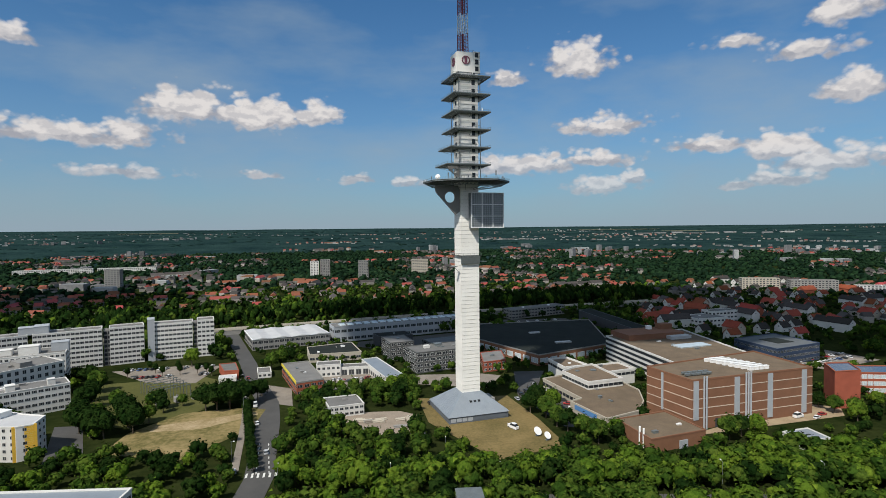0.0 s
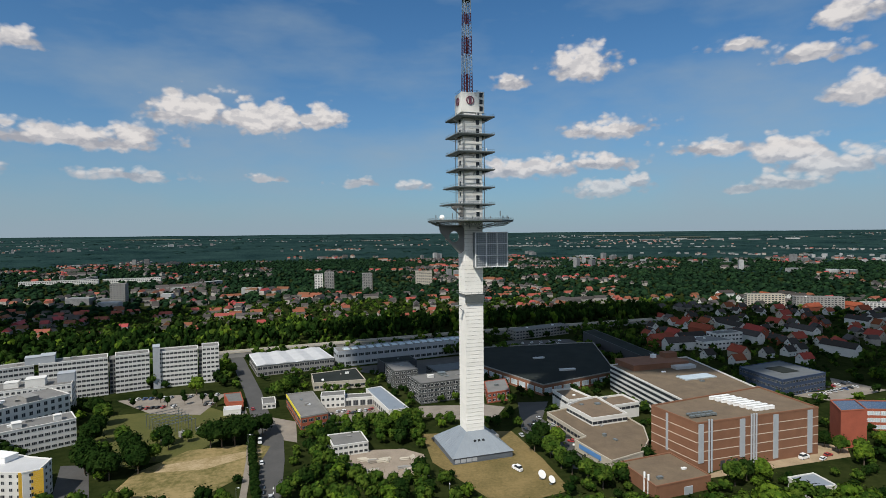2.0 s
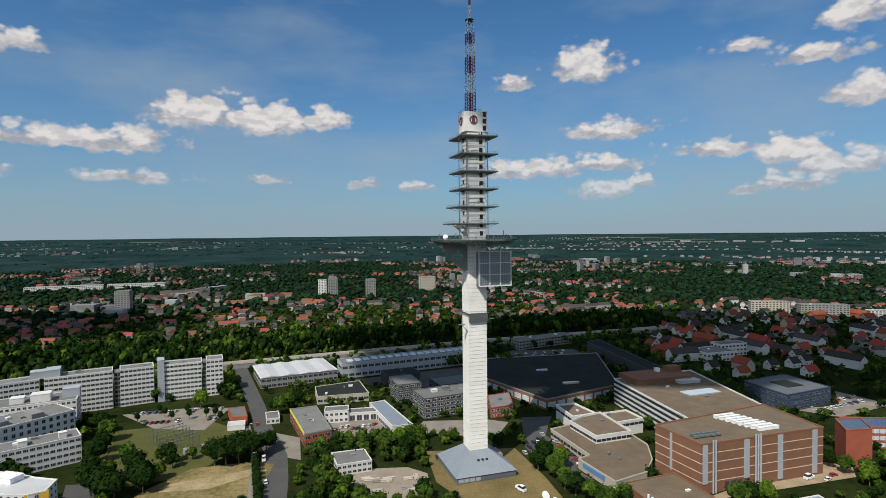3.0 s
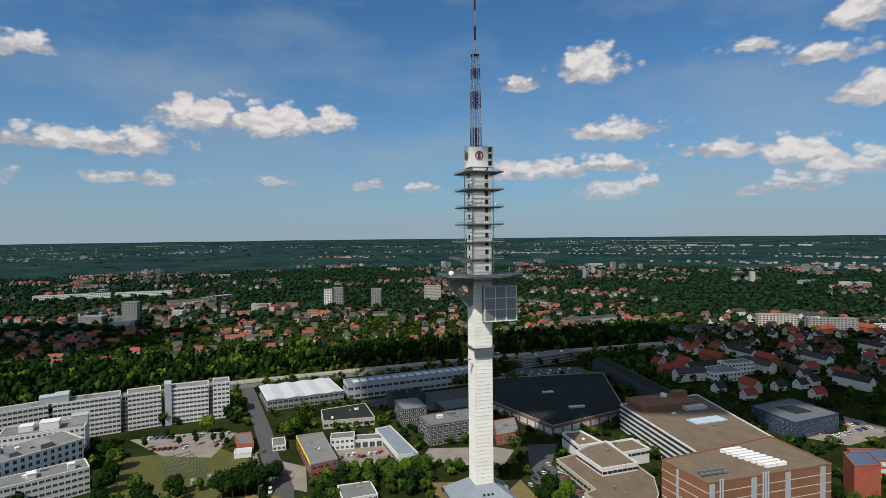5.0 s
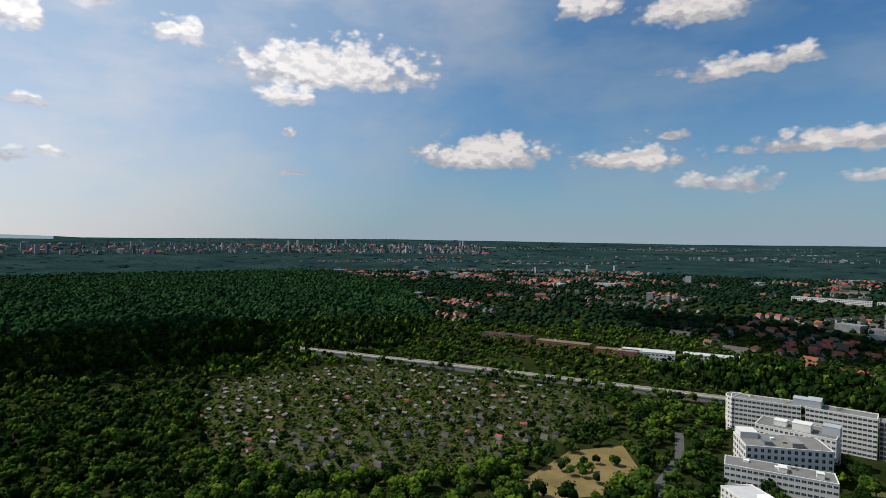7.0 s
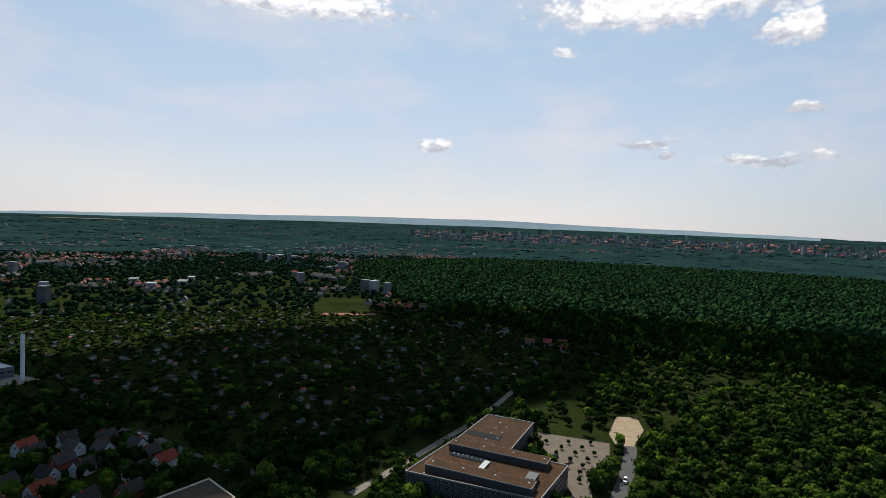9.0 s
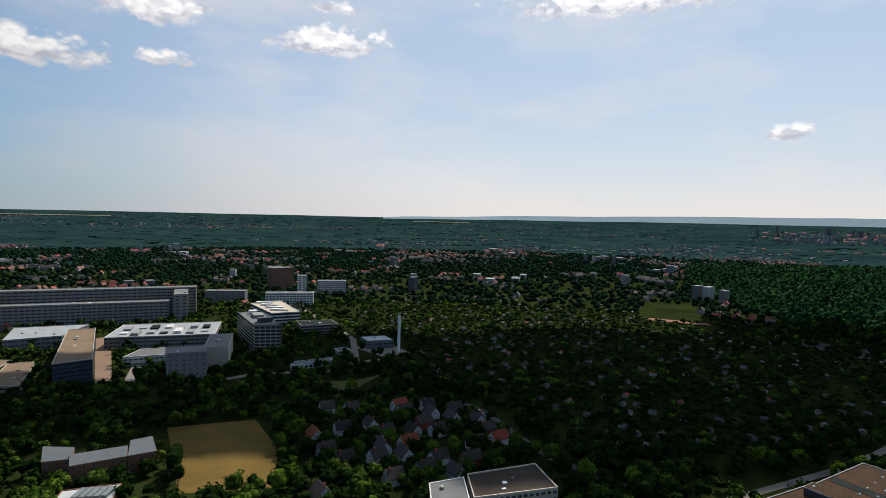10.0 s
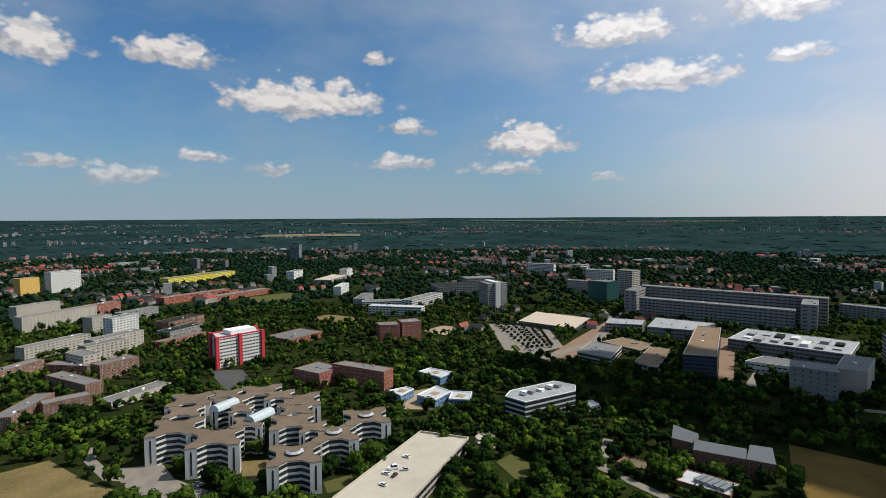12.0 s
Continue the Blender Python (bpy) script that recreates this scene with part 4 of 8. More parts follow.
slab = office_slab((-281, 352), (-246, 377), label="white office slab with a rounded end and rows of windows")
roof_box(slab, -250, 383, 9, 9, 26, 31, 30, PALE_PANEL, "stair_head")
n = 12
office = [(-281 + 9 * math.cos(radians(a)), 361 + 9 * math.sin(radians(a))) for a in (120, 145, 170, 195, 220, 245, 270)]
building("office_slab", "curved white end of the office slab", [(-280, 352), (-284, 366)] + office, 26.8, 8, WALL_WHITE, ROOF_GREY, 2.6, 1.6, 1.35, 1.2, WIN, None, "office building", group="office complex")
slab = office_slab((-244, 378.5), (-209, 396))
roof_box(slab, -243, 387, 8, 12, 26, 31.5, 28, PALE_PANEL, "stair_head")
slab = office_slab((-205, 398), (-186, 407.5))
roof_box(slab, -183.5, 413, 4.6, 12, 0, 30.5, 24, PALE_PANEL, "stair_head")
office_slab((-181, 409), (-156, 418))
slab = office_slab((-153, 419), (-142, 423), 27.6, 15, label="end block of the white office slab")
building("glass_stairwell", "dark glazed stairwell between the office slabs", along((-156, 420), (-153, 421), 10), 26, 8, WALL_GREY, ROOF_GREY, 1.5, 1.3, 2, 0.6, WIN_DARK, (0,), "stairwell", extras=False)
building("glass_stairwell", "dark glazed stairwell between the office slabs", along((-209, 398), (-205, 400), 10), 25, 8, WALL_GREY, ROOF_GREY, 2, 1.7, 2, 0.6, WIN_DARK, (0,), "stairwell", extras=False)
wing = building("office_wing", "white stepped office wing with rows of windows", along((-246, 331), (-206, 349), 22), 21, 6, WALL_WHITE, ROOF_GREY, 2.6, 1.6, 1.4, 1.1, WIN, (0, 1, 3), "office building", group="office complex")
roof_box(wing, -226, 348, 10, 8, 20, 25.5, 24, WALL_WHITE), roof_box(wing, -214, 358, 9, 8, 20, 26, 24, PALE_PANEL)
roof_box(wing, -238, 345, 7, 7, 20, 24, 24, WALL_WHITE)
wing = building("office_wing", "white office wing with tall paired windows", along((-224, 294), (-197, 332), 24), 19.5, 5, WALL_WHITE, ROOF_GREY, 3.4, 1.7, 2.2, 0.8, WIN, (0, 1, 3), "office building", group="office complex")
roof_box(wing, -214, 322, 6, 12, 18, 22, 55, WALL_GREY), roof_box(wing, -236, 310, 10, 10, 18, 23, 55, WALL_WHITE), roof_box(wing, -222, 309, 4, 7, 19, 21.5, 55, STEEL)
wing = building("office_wing", "lower white office wing with ribbon windows", along((-219, 270), (-177, 303), 15), 14.2, 4, WALL_WHITE, ROOF_GREY, 2.7, 2.1, 1.4, 1.1, WIN_STRIP, (0, 1, 3), "office building", group="office complex")
roof_box(wing, -200, 292, 4, 5, 13.5, 16.5, 38, WALL_WHITE), roof_box(wing, -186, 302, 3.4, 3.4, 13.5, 16.8, 38, WALL_WHITE)
# white building with yellow ends
curve = [(-199, 243), (-190, 241), (-180, 238), (-168, 234), (-158, 233), (-153, 236), (-155, 247), (-166, 250), (-180, 256), (-194, 259)]
white = building("apartment_building", "white building with a bowed front and yellow end walls", curve, 14.8, 5, WALL_WHITE, ROOF_WHITE, 3.0, 1.3, 1.3, 1.0, WIN, None, "building", extras=False)
s = Shape()
s.box(-4.15, -0.4, 0, 4.15, 0.3, 14.7)
yellow = s.mesh("end_wall", [YELLOW_WALL])
s = Shape()
s.box(-4.2, -0.5, 0, 4.2, -0.38, 0.7)
slat = s.mesh("slat", [YELLOW_WALL])
for px, py, t in ((-155.8, 234.9, 29),):
    back_wall = part("end_wall", yellow, None, white, "yellow slatted end wall", at=pose(px - white.location.x, py - white.location.y, 0, 0, 0, t))
    for k in range(19):
        part("slat", slat, None, back_wall, at=pose(0, 0, 0.02 + 0.775 * k))
roof_box(white, -176, 248, 10, 6, 14, 17, -18, WHITE_PAINT)

hall = building("sports_hall", "low hall with a folded white roof", [(-117, 434), (-60, 456), (-79, 499), (-135, 477)], 8.6, 2, WALL_GREY, ROOF_WHITE, 4, 3.4, 2.2, 0.8, WIN_STRIP, (0, 3), "hall", rim=0.3, rim_mat=WHITE_PAINT, extras=False)
s = Shape()
ax, ay = Vector((57, 22)), Vector((-18.5, 43))
for k in range(4):
    p, q = ax * (k / 4 - 0.5), ax * ((k + 1) / 4 - 0.5)
    m = (p + q) / 2
    v = [(*(p - ay * 0.51), 8.5), (*(m - ay * 0.51), 9.5), (*(q - ay * 0.51), 8.5), (*(p + ay * 0.51), 8.5), (*(m + ay * 0.51), 9.5), (*(q + ay * 0.51), 8.5)]
    s.add(v, [(0, 1, 4, 3), (1, 2, 5, 4), (0, 2, 1), (3, 4, 5), (0, 3, 5, 2)])
part("folded_roof", s, [ROOF_WHITE], hall, "folded white membrane roof")
hall = building("depot_hall", "long grey-blue depot hall with rows of skylights", [(-57, 458), (60, 500), (54, 518), (-63, 476)], 13, 2, PALE_PANEL, ROOF_GREY, 5.5, 4.4, 2.4, 1.6, WIN_STRIP, (0, 3), "hall", rim=0.4, extras=False)
for k in range(16):
    s = Shape()
    s.prism(rect(0, 0, 5.2, 8.5), 12.6, 13.6, 0, rect(0, 0, 4.6, 5.5))
    part("skylight", s, [SKYLIGHT], hall, at=pose((k - 7.5) * 6.7, (k - 7.5) * 2.4, 0, 0, 0, 19.7))
building("workshop", "low workshop with solar panels on a flat roof", [(-66, 390), (-30, 396), (-40, 430), (-72, 416)], 6, 1, WALL_CREAM, ROOF_DARK, 4, 3.2, 1.8, 1.6, WIN, (0,), "workshop")
building("workshop", "flat workshop with a dark roof", [(-18, 432), (8, 440), (2, 456), (-24, 448)], 9, 1, WALL_DARK, ROOF_DARK, 4, 3, 1.8, 2.5, WIN, (0,), "workshop")
building("office_building", "dark grey office block with white-framed window bays", along((-9, 388), (8, 393), 26), 13.2, 4, WALL_SHADE, ROOF_GREY, 4.2, 2.9, 1.7, 1.1, WIN_WHITE, (0, 3), "office building", group="twin office blocks")
b2 = building("office_building", "dark grey office block with white-framed windows and roof plant", along((9, 352), (47, 366), 22), 13.8, 4, WALL_SHADE, ROOF_GREY, 4.2, 3.5, 1.9, 0.9, WIN_WHITE, (0, 3), "office building", group="twin office blocks")
roof_box(b2, 16, 368, 4, 3, 13, 15.2, 20, WALL_WHITE), roof_box(b2, 24, 375, 5, 4, 13, 15, 20, STEEL)
building("office_link", "low wing with a blue-grey flat roof between the offices", along((22, 396), (50, 406), 22), 10, 3, WALL_SHADE, ZINC_DULL, 4.2, 2.9, 1.6, 1.1, WIN, (0, 3), "office building", extras=False)
building("brick_house", "small red brick office with a flat roof", [(52, 350), (68, 356), (70, 384), (54, 378)], 7, 2, BRICK_RED, ROOF_GREY, 3, 2, 1.6, 0.9, WIN_WHITE, (0, 3), "house")
yb = building("office_building", "two-storey office with a yellow fascia and grey flat roof", [(-60, 311), (-46, 318), (-62, 362), (-78, 357)], 8.2, 2, BRICK_RED, ROOF_GREY, 3.2, 2.7, 1.7, 0.9, WIN_STRIP, (0, 3), "office building", rim=0.9, rim_mat=WALL_GREY)
s = Shape()
s.box(0, -0.22, 6.6, 48, 0.06, 8.3)
part("fascia", s, [YELLOW_FASCIA], yb, "bright yellow fascia", at=pose(-78 - yb.location.x, 357 - yb.location.y, 0, 0, 0, -68.6))
building("white_shed", "small pale annex with windows", [(-92, 352), (-84, 354), (-88, 368), (-96, 366)], 3.6, 1, WALL_WHITE, ROOF_GREY, 2.4, 1.6, 1.4, 1, WIN, None, "annex", extras=False)
building("garage_building", "white garage building with dark gates", [(-55, 350), (-40, 352), (-41, 362), (-56, 360)], 8, 2, WALL_WHITE, ROOF_GREY, 3, 1.6, 1.5, 1.0, WIN, (0, 1), "garage")
building("garage_building", "row of white garages with dark gates", [(-40, 353), (-22, 355), (-23, 364), (-41, 362)], 5.5, 1, WALL_WHITE, ROOF_GREY, 4, 3.2, 3.6, 0.2, DOOR, (0,), "garage", extras=False)
building("shed_hall", "long low hall with a pale grey roof", [(-28, 372), (-11, 325), (1, 328), (-18, 377)], 6, 1, WALL_WHITE, ZINC, 4, 3, 2.6, 0.6, DOOR, (0,), "hall", extras=False)
building("office_building", "small two-storey office with brown window bands beside a builder's yard", [(-37, 272), (-20, 277), (-25, 292), (-42, 288)], 6, 2, WALL_WHITE, ROOF_GREY, 2.4, 1.7, 1.2, 0.9, WIN, (0, 1, 3), "office building")
building("house", "small house with red walls and a flat pale roof", [(-113, 352), (-104, 353), (-112, 374), (-122, 371)], 5.6, 1, BRICK_RED, ROOF_GREY, 4, 1.2, 1.2, 1.4, WIN_WHITE, (0,), "house", extras=False)
building("garage_building", "small white garage with a flat roof", [(-113, 342), (-103, 344), (-105, 352), (-115, 350)], 3.4, 0, WALL_WHITE, ROOF_WHITE, category="garage", extras=False)
# great dark depot roof
hall = building("tram_depot", "vast depot hall with a dark flat roof", [(92, 362), (154, 393), (174, 498), (60, 486), (50, 436)], 8, 1, BRICK_BROWN, ROOF_DARK, 8, 6.6, 3.6, 1.6, WIN_LIT, (0, 4), "hall", rim=0.7, rim_mat=WALL_GREY, extras=False)
roof_box(hall, 120, 400, 12, 3, 7, 8.6, 8, ROOF_WHITE, "skylight")
roof_box(hall, 108, 440, 9, 3, 7, 8.4, 10, ROOF_WHITE, "skylight")
building("office_building", "flat-roofed offices behind the depot", [(112, 552), (176, 582), (170, 596), (106, 566)], 10, 3, WALL_GREY, ROOF_GREY, 4, 3, 1.7, 1, WIN_STRIP, (0, 3), "office building")
building("annex", "long dark annex of the depot", [(190, 405), (205, 413), (192, 545), (177, 536)], 11, 0, WALL_DARK, ROOF_DARK, category="hall", extras=False)

# brown brick exchange building
brown = building("brick_building", "large brown brick block with pale bands and panel strips", [(132, 239), (203, 255), (197, 292), (123, 266)], 23.5, 0, BRICK_BROWN, ROOF_BROWN, category="office building", rim=0.8, extras=False)
bo = brown.location
for i, (a, b) in enumerate((((132, 239), (203, 255)), ((123, 266), (132, 239)))):
    a, b = Vector(a), Vector(b)
    turn = math.degrees(math.atan2(b.y - a.y, b.x - a.x))
    run = (b - a).length
    for z in (5.2, 9.6, 14.0, 18.4):
        s = Shape()
        s.box(0, -0.09, z, run, 0.02, z + 0.35)
        part("stone_band", s, [PALE_BAND], brown, at=pose(a.x - bo.x, a.y - bo.y, 0, 0, 0, turn))
    for f, w in ((0.03, 2.8), (0.355, 3.0), (0.63, 3.0), (0.925, 3.0)) if i == 0 else ((0.37, 1.3),):
        s = Shape()
        s.box(run * f - w / 2, -0.3, 1.2 if i == 0 and f > 0.5 else 4.5, run * f + w / 2, 0.02, 22.6)
        part("panel_strip", s, [PALE_PANEL], brown, "pale blue panel strip", at=pose(a.x - bo.x, a.y - bo.y, 0, 0, 0, turn))
    for f in (0.085, 0.105, 0.42, 0.44, 0.46) if i == 0 else ():
        s = Shape()
        s.bar((run * f, -0.75, 0), (run * f, -0.75, 24.6), 0.42, 0, 10)
        part("flue_pipe", s, [PALE_PANEL], brown, "bright steel flue", at=pose(a.x - bo.x, a.y - bo.y, 0, 0, 0, turn))
    if i == 0:
        for f in (0.2, 0.25, 0.3):
            s = Shape()
            s.box(run * f - 1.3, -0.06, 0, run * f + 1.3, 0.3, 4.2)
            part("gate", s, [WALL_DARK], brown, at=pose(a.x - bo.x, a.y - bo.y, 0, 0, 0, turn))
for i in range(8):
    for j in range(4):
        s = Shape()
        s.box(-1.3, -0.8, 0, 1.3, 0.8, 1.5), s.box(-1.4, -0.9, 1.5, 1.4, 0.9, 1.7)
        part("cooling_unit", s, [WHITE_PAINT], brown, "white rooftop cooling unit", at=pose(162 + 3.1 * j - 1.6 * i - bo.x + 8, 254 + 2.7 * i + 0.7 * j - bo.y, 23, 0, 0, 11))
for i in range(5):
    for j in range(2):
        s = Shape()
        s.box(-1.2, -0.7, 0.4, 1.2, 0.7, 1.2), s.box(-1.2, -0.1, 0, 1.2, 0.1, 0.4)
        part("cooling_unit", s, [STEEL], brown, "steel rooftop cooling unit", at=pose(134 + 3.0 * i - bo.x, 247 + 3 * j + 0.6 * i - bo.y, 23, 0, 0, 11))
low = building("brick_annex", "low brown brick annex with a gravel roof", [(102, 216), (130, 224), (124, 249), (97, 241)], 6.2, 0, BRICK_BROWN, ROOF_BROWN, category="annex", rim=0.6)
for px, py in ((100.6, 224), (101.2, 221.5)):
    s = Shape()
    s.bar((0, 0, 0), (0, 0, 8.6), 0.45, 0, 10)
    part("flue_pipe", s, [WHITE_PAINT], low, "bright steel flue", at=pose(px - low.location.x, py - low.location.y, 0))
s = Shape()
s.box(-0.1, -2.2, 0, 0.3, 2.2, 3.4)
part("gate", s, [PALE_PANEL], low, at=pose(118 - low.location.x, 220.2 - low.location.y, 0.1, 0, 0, -73))
striped = building("office_building", "long brown building with white and dark storey bands", [(153, 288), (208, 302), (208, 392), (143, 374)], 17.5, 5, WALL_WHITE, ROOF_BROWN, 3.2, 3.15, 1.7, 1.3, WIN_DARK, (3,), "office building", rim=0.9)
roof_box(striped, 172, 372, 44, 22, 16.6, 20.5, 12, BRICK_BROWN), roof_box(striped, 190, 362, 16, 6, 16.6, 18.8, 12, ROOF_WHITE, "skylight")
roof_box(striped, 186, 338, 24, 9, 16.6, 17.4, 14, SKYLIGHT, "skylight")
roof_box(striped, 176, 378, 3, 3, 20, 23, 12, WHITE_PAINT), roof_box(striped, 188, 380, 10, 6, 20, 24, 12, BRICK_BROWN)
building("low_office", "low offices with a blue front and brown gravel roof", [(94, 244), (113, 253), (122, 267), (128, 286), (125, 304), (95, 320), (82, 314), (92, 275), (85, 271)], 5.4, 1, WALL_CREAM, ROOF_BROWN, 3.4, 3.0, 1.7, 1.6, WIN_DARK, (6,), "office building", rim=0.8)
for label, outline, top, faces in (("stepped centre of the low offices with a white parapet", [(101, 290), (123, 296), (119, 318), (117, 329), (105, 324), (94, 315)], 9.4, (0, 5)),
                                   ("square end of the low offices with a white parapet", [(98, 323), (114, 328), (107, 348), (94, 346)], 9.3, (0, 3)),
                                   ("low link with a brown gravel roof and white parapet", [(120, 311), (139, 317), (135, 333), (118, 328)], 9.0, (0,))):
    building("low_office", label, outline, top, 1, WALL_WHITE, ROOF_BROWN, 3, 2.9, 1.5, 5.6, WIN_DARK, faces, "office building", rim=1.2)
s = Shape()
s.box(0, -0.2, 2.3, 17, 0.1, 4.5)
tagged(new("blue_sign", s.mesh("blue_sign", [BLUE_WALL])), "blank bright blue fascia on the low offices", "sign").matrix_basis = pose(86.2, 267.2, 0, 0, 0, -71.6)
ds = building("office_building", "dark grey square office building round a court", [(241, 379), (248, 343), (290, 358), (282, 394)], 12, 3, BLUE_DARK, ZINC_DULL, 3, 2.2, 1.6, 1, WIN, None, "office building", extras=False)
# the court is not sunk: a dark slab imitates its shaded depth
roof_box(ds, 266, 369, 15, 15, 11.4, 11.9, 15, ROOF_DARK, "roof_court")
br = building("brick_building", "red brick tower with glazed roof strip", [(219, 260), (234, 261), (241, 277), (227, 277)], 19.5, 0, BRICK_RED, SOLAR, category="building", extras=False)
building("school_building", "white building with large bright windows", [(244, 284), (330, 270), (334, 286), (248, 300)], 12, 3, BRICK_RED, SOLAR, 3.2, 2.8, 2.3, 0.8, WIN_LIT, (0,), "school", extras=False)
building("white_house", "white house with a shallow grey roof near the brick building", [(164, 212), (179, 214), (178, 226), (164, 223)], 4.4, 1, WALL_WHITE, ZINC, 3, 1.4, 1.3, 1.2, WIN, None, "house", extras=False)
for a, b, top, fl, deep in (((-100, 141), (-68, 143), 30, 8, 20),):
    building("office_block", "flat grey roof of a tall block by the road", [(-112, 118), (-70, 116), (-69, 142), (-104, 143)], 29, 8, WALL_WHITE, ZINC, 3, 2.2, 1.6, 1, WIN, None, "office building")
tall = building("office_block", "tall block with a lift house on its flat roof", [(-2, 100), (44, 96), (46, 124), (-2, 128)], 27, 8, WALL_WHITE, ROOF_GREY, 3, 2.2, 1.6, 1, WIN, None, "office building")
roof_box(tall, 15, 124, 6, 5, 26, 32.5, 0, STEEL)

# outdoor substation
station = thing("substation", -136, 322, 0, -50, "fenced outdoor substation with steel gantries", "substation")
def one_bar(name, a, b, thick, mat, parent):
    s = Shape()
    s.bar(a, b, thick)
    part(name, s, [mat], parent)


for i in range(6):
    x = -14 + 5.4 * i
    for y in (-9, 9):
        one_bar("gantry_post", (x, y, 0), (x, y, 7), 0.2, STEEL, station)
    one_bar("gantry_beam", (x, -9.4, 7), (x, 9.4, 7), 0.22, STEEL, station)
    for k in range(5):
        one_bar("insulator_post", (x, -7 + 3.5 * k, 0), (x, -7 + 3.5 * k, 4), 0.13, STEEL, station)
        one_bar("insulator", (x, -7 + 3.5 * k, 7), (x, -7 + 3.5 * k, 5.6), 0.12, STEEL, station)
for k in range(3):
    s = Shape()
    s.box(-2, -1.4, 0.3, 2, 1.4, 3.2), s.box(-2.4, -0.4, 1, 2.4, 0.4, 2.8)
    s.bar((-1, 0, 3.2), (-1, 0, 4.4), 0.15), s.bar((0, 0, 3.2), (0, 0, 4.4), 0.15), s.bar((1, 0, 3.2), (1, 0, 4.4), 0.15)
    part("transformer", s, [WALL_GREY], station, at=pose(18 + 1.0 * k, -9 + 9 * k, 0))

# builder's yard
dice = random.Random(4)
PIPES = []
for m in (WALL_CREAM, WALL_GREY, PAVED):
    s = Shape()
    s.bar((-2.3, 0, 0), (2.3, 0, 0), 0.33, 0, 8)
    PIPES.append(s.mesh("pipe", [m]))
for k in range(24):
    x, y = (dice.uniform(-30, -8), dice.uniform(250, 268)) if k < 17 else (dice.uniform(-4, 7), dice.uniform(250, 268))
    ob = thing("pipe_stack", x, y, 0.12, dice.choice([10, 14, 100]), "stack of pale concrete pipes on the gravel yard", "pipes", "pipe stacks in the yard")
    data = dice.choice(PIPES)
    for i in range(4):
        part("pipe", data, None, ob, at=pose(0, i * 0.68 - 1, 0.33))
    for i in range(2):
        part("pipe", data, None, ob, at=pose(dice.uniform(-0.3, 0.3), i * 0.68 - 0.66, 0.9))
# satellite dishes and van by the tower
for px, py, r in ((60, 240, 2.0), (63, 234.5, 1.7)):
    dish = thing("satellite_dish", px, py, 0.08, 30, "white satellite dish standing on the dry lawn", "satellite dish", "dishes on the lawn")
    s = Shape()
    ring = [(math.cos(math.tau * k / 18), math.sin(math.tau * k / 18)) for k in range(18)]
    s.prism([(p[0] * r, p[1] * r) for p in ring], 0.55, 0.6, 0, [(p[0] * r, p[1] * r) for p in ring])
    s.prism([(p[0] * r * 0.4, p[1] * r * 0.4) for p in ring], 0, 0.55, 0, [(p[0] * r, p[1] * r) for p in ring])
    part("reflector", s, [WHITE_PAINT], dish, at=pose(0, 0, 1.9, 50, 0, 0))
    s = Shape()
    s.bar((0, 0, 0), (0, 0, 2.2), 0.2, 0, 8), s.box(-0.7, -0.7, 0, 0.7, 0.7, 0.2)
    part("mount", s, [STEEL], dish)

# ---- raised railway beyond the gardens ----
line = [(-720, 80), (-613, 175), (-540, 241), (-414, 346), (-327, 417), (-245, 470), (-160, 507), (-60, 540), (80, 585), (300, 640)]
road("railway", line, 9, WALL_GREY, 4.2, "raised concrete railway line with pale parapets", 4.5)
for side in (-1, 1):
    left, right = strip_outline(line, 9)
    road("railway_parapet", left if side < 0 else right, 0.5, WALL_CREAM, 5.4, "pale parapet of the railway", 1.4, False)

# ---- south: office with the rusty roof and its car park ----
kb = building("office_building", "dark office building with a rust-brown planted roof", [(-181, -214), (-230, -228), (-254, -163), (-211, -150)], 13, 4, WALL_DARK, ROOF_RUST, 3, 2.3, 1.7, 1.0, WIN, None, "office building", rim=0.6, rim_mat=WALL_GREY, extras=False)
rear = building("office_building", "lower rear wing of the dark office building with a rusty roof", [(-231, -228), (-281, -246), (-293, -216), (-246, -197)], 12.6, 3, WALL_DARK, ROOF_RUST, 3, 2.3, 1.7, 1.0, WIN, None, "office building", rim=0.6, rim_mat=WALL_GREY, extras=False)
# dark felt slab laid where the rear court would lie in shade
roof_box(rear, -251, -222, 7, 22, 12, 12.3, 22, ROOF_DARK, "roof_court")
for px, py, m in ((-233, -195, 1), (-204, -183, 1)):
    s = Shape()
    s.prism(rect(0, 0, 9, 57), 12.4, 16.0), s.prism(rect(0, 0, 9.4, 57.4), 16.0, 16.5, 2), s.prism(rect(0, 0, 8.7, 56.7), 16.5, 16.62, 1)
    part("roof_storey", s, [WALL_DARK, ROOF_RUST, WALL_GREY], kb, "dark raised storey with a rusty planted roof", at=pose(px - kb.location.x, py - kb.location.y, 0, 0, 0, 22))
# two dark slabs stand in for the shade down in the courts
for px, py, w, d in ((-222, -206, 10, 22), (-212, -177, 10, 22)):
    roof_box(kb, px, py, w, d, 12.3, 12.72, 22, ROOF_DARK, "roof_court")
    for k in range(7):
        s = Shape()
        s.box(-0.1, -0.7, 0, 0.1, 0.7, 1.6)
        part("roof_window", s, [SKYLIGHT], kb, at=pose(px - kb.location.x + 4.4 + 1.0 * (k - 3), py - kb.location.y + 1.7 - 2.5 * (k - 3), 12.7, 0, 0, 22))
s = Shape()
s.box(-1.6, -6, 12.6, 1.6, 6, 13.6)
part("roof_bridge", s, [STEEL], kb, "steel covered roof bridge", at=pose(-217 - kb.location.x, -191.5 - kb.location.y, 0, 0, 0, 112))
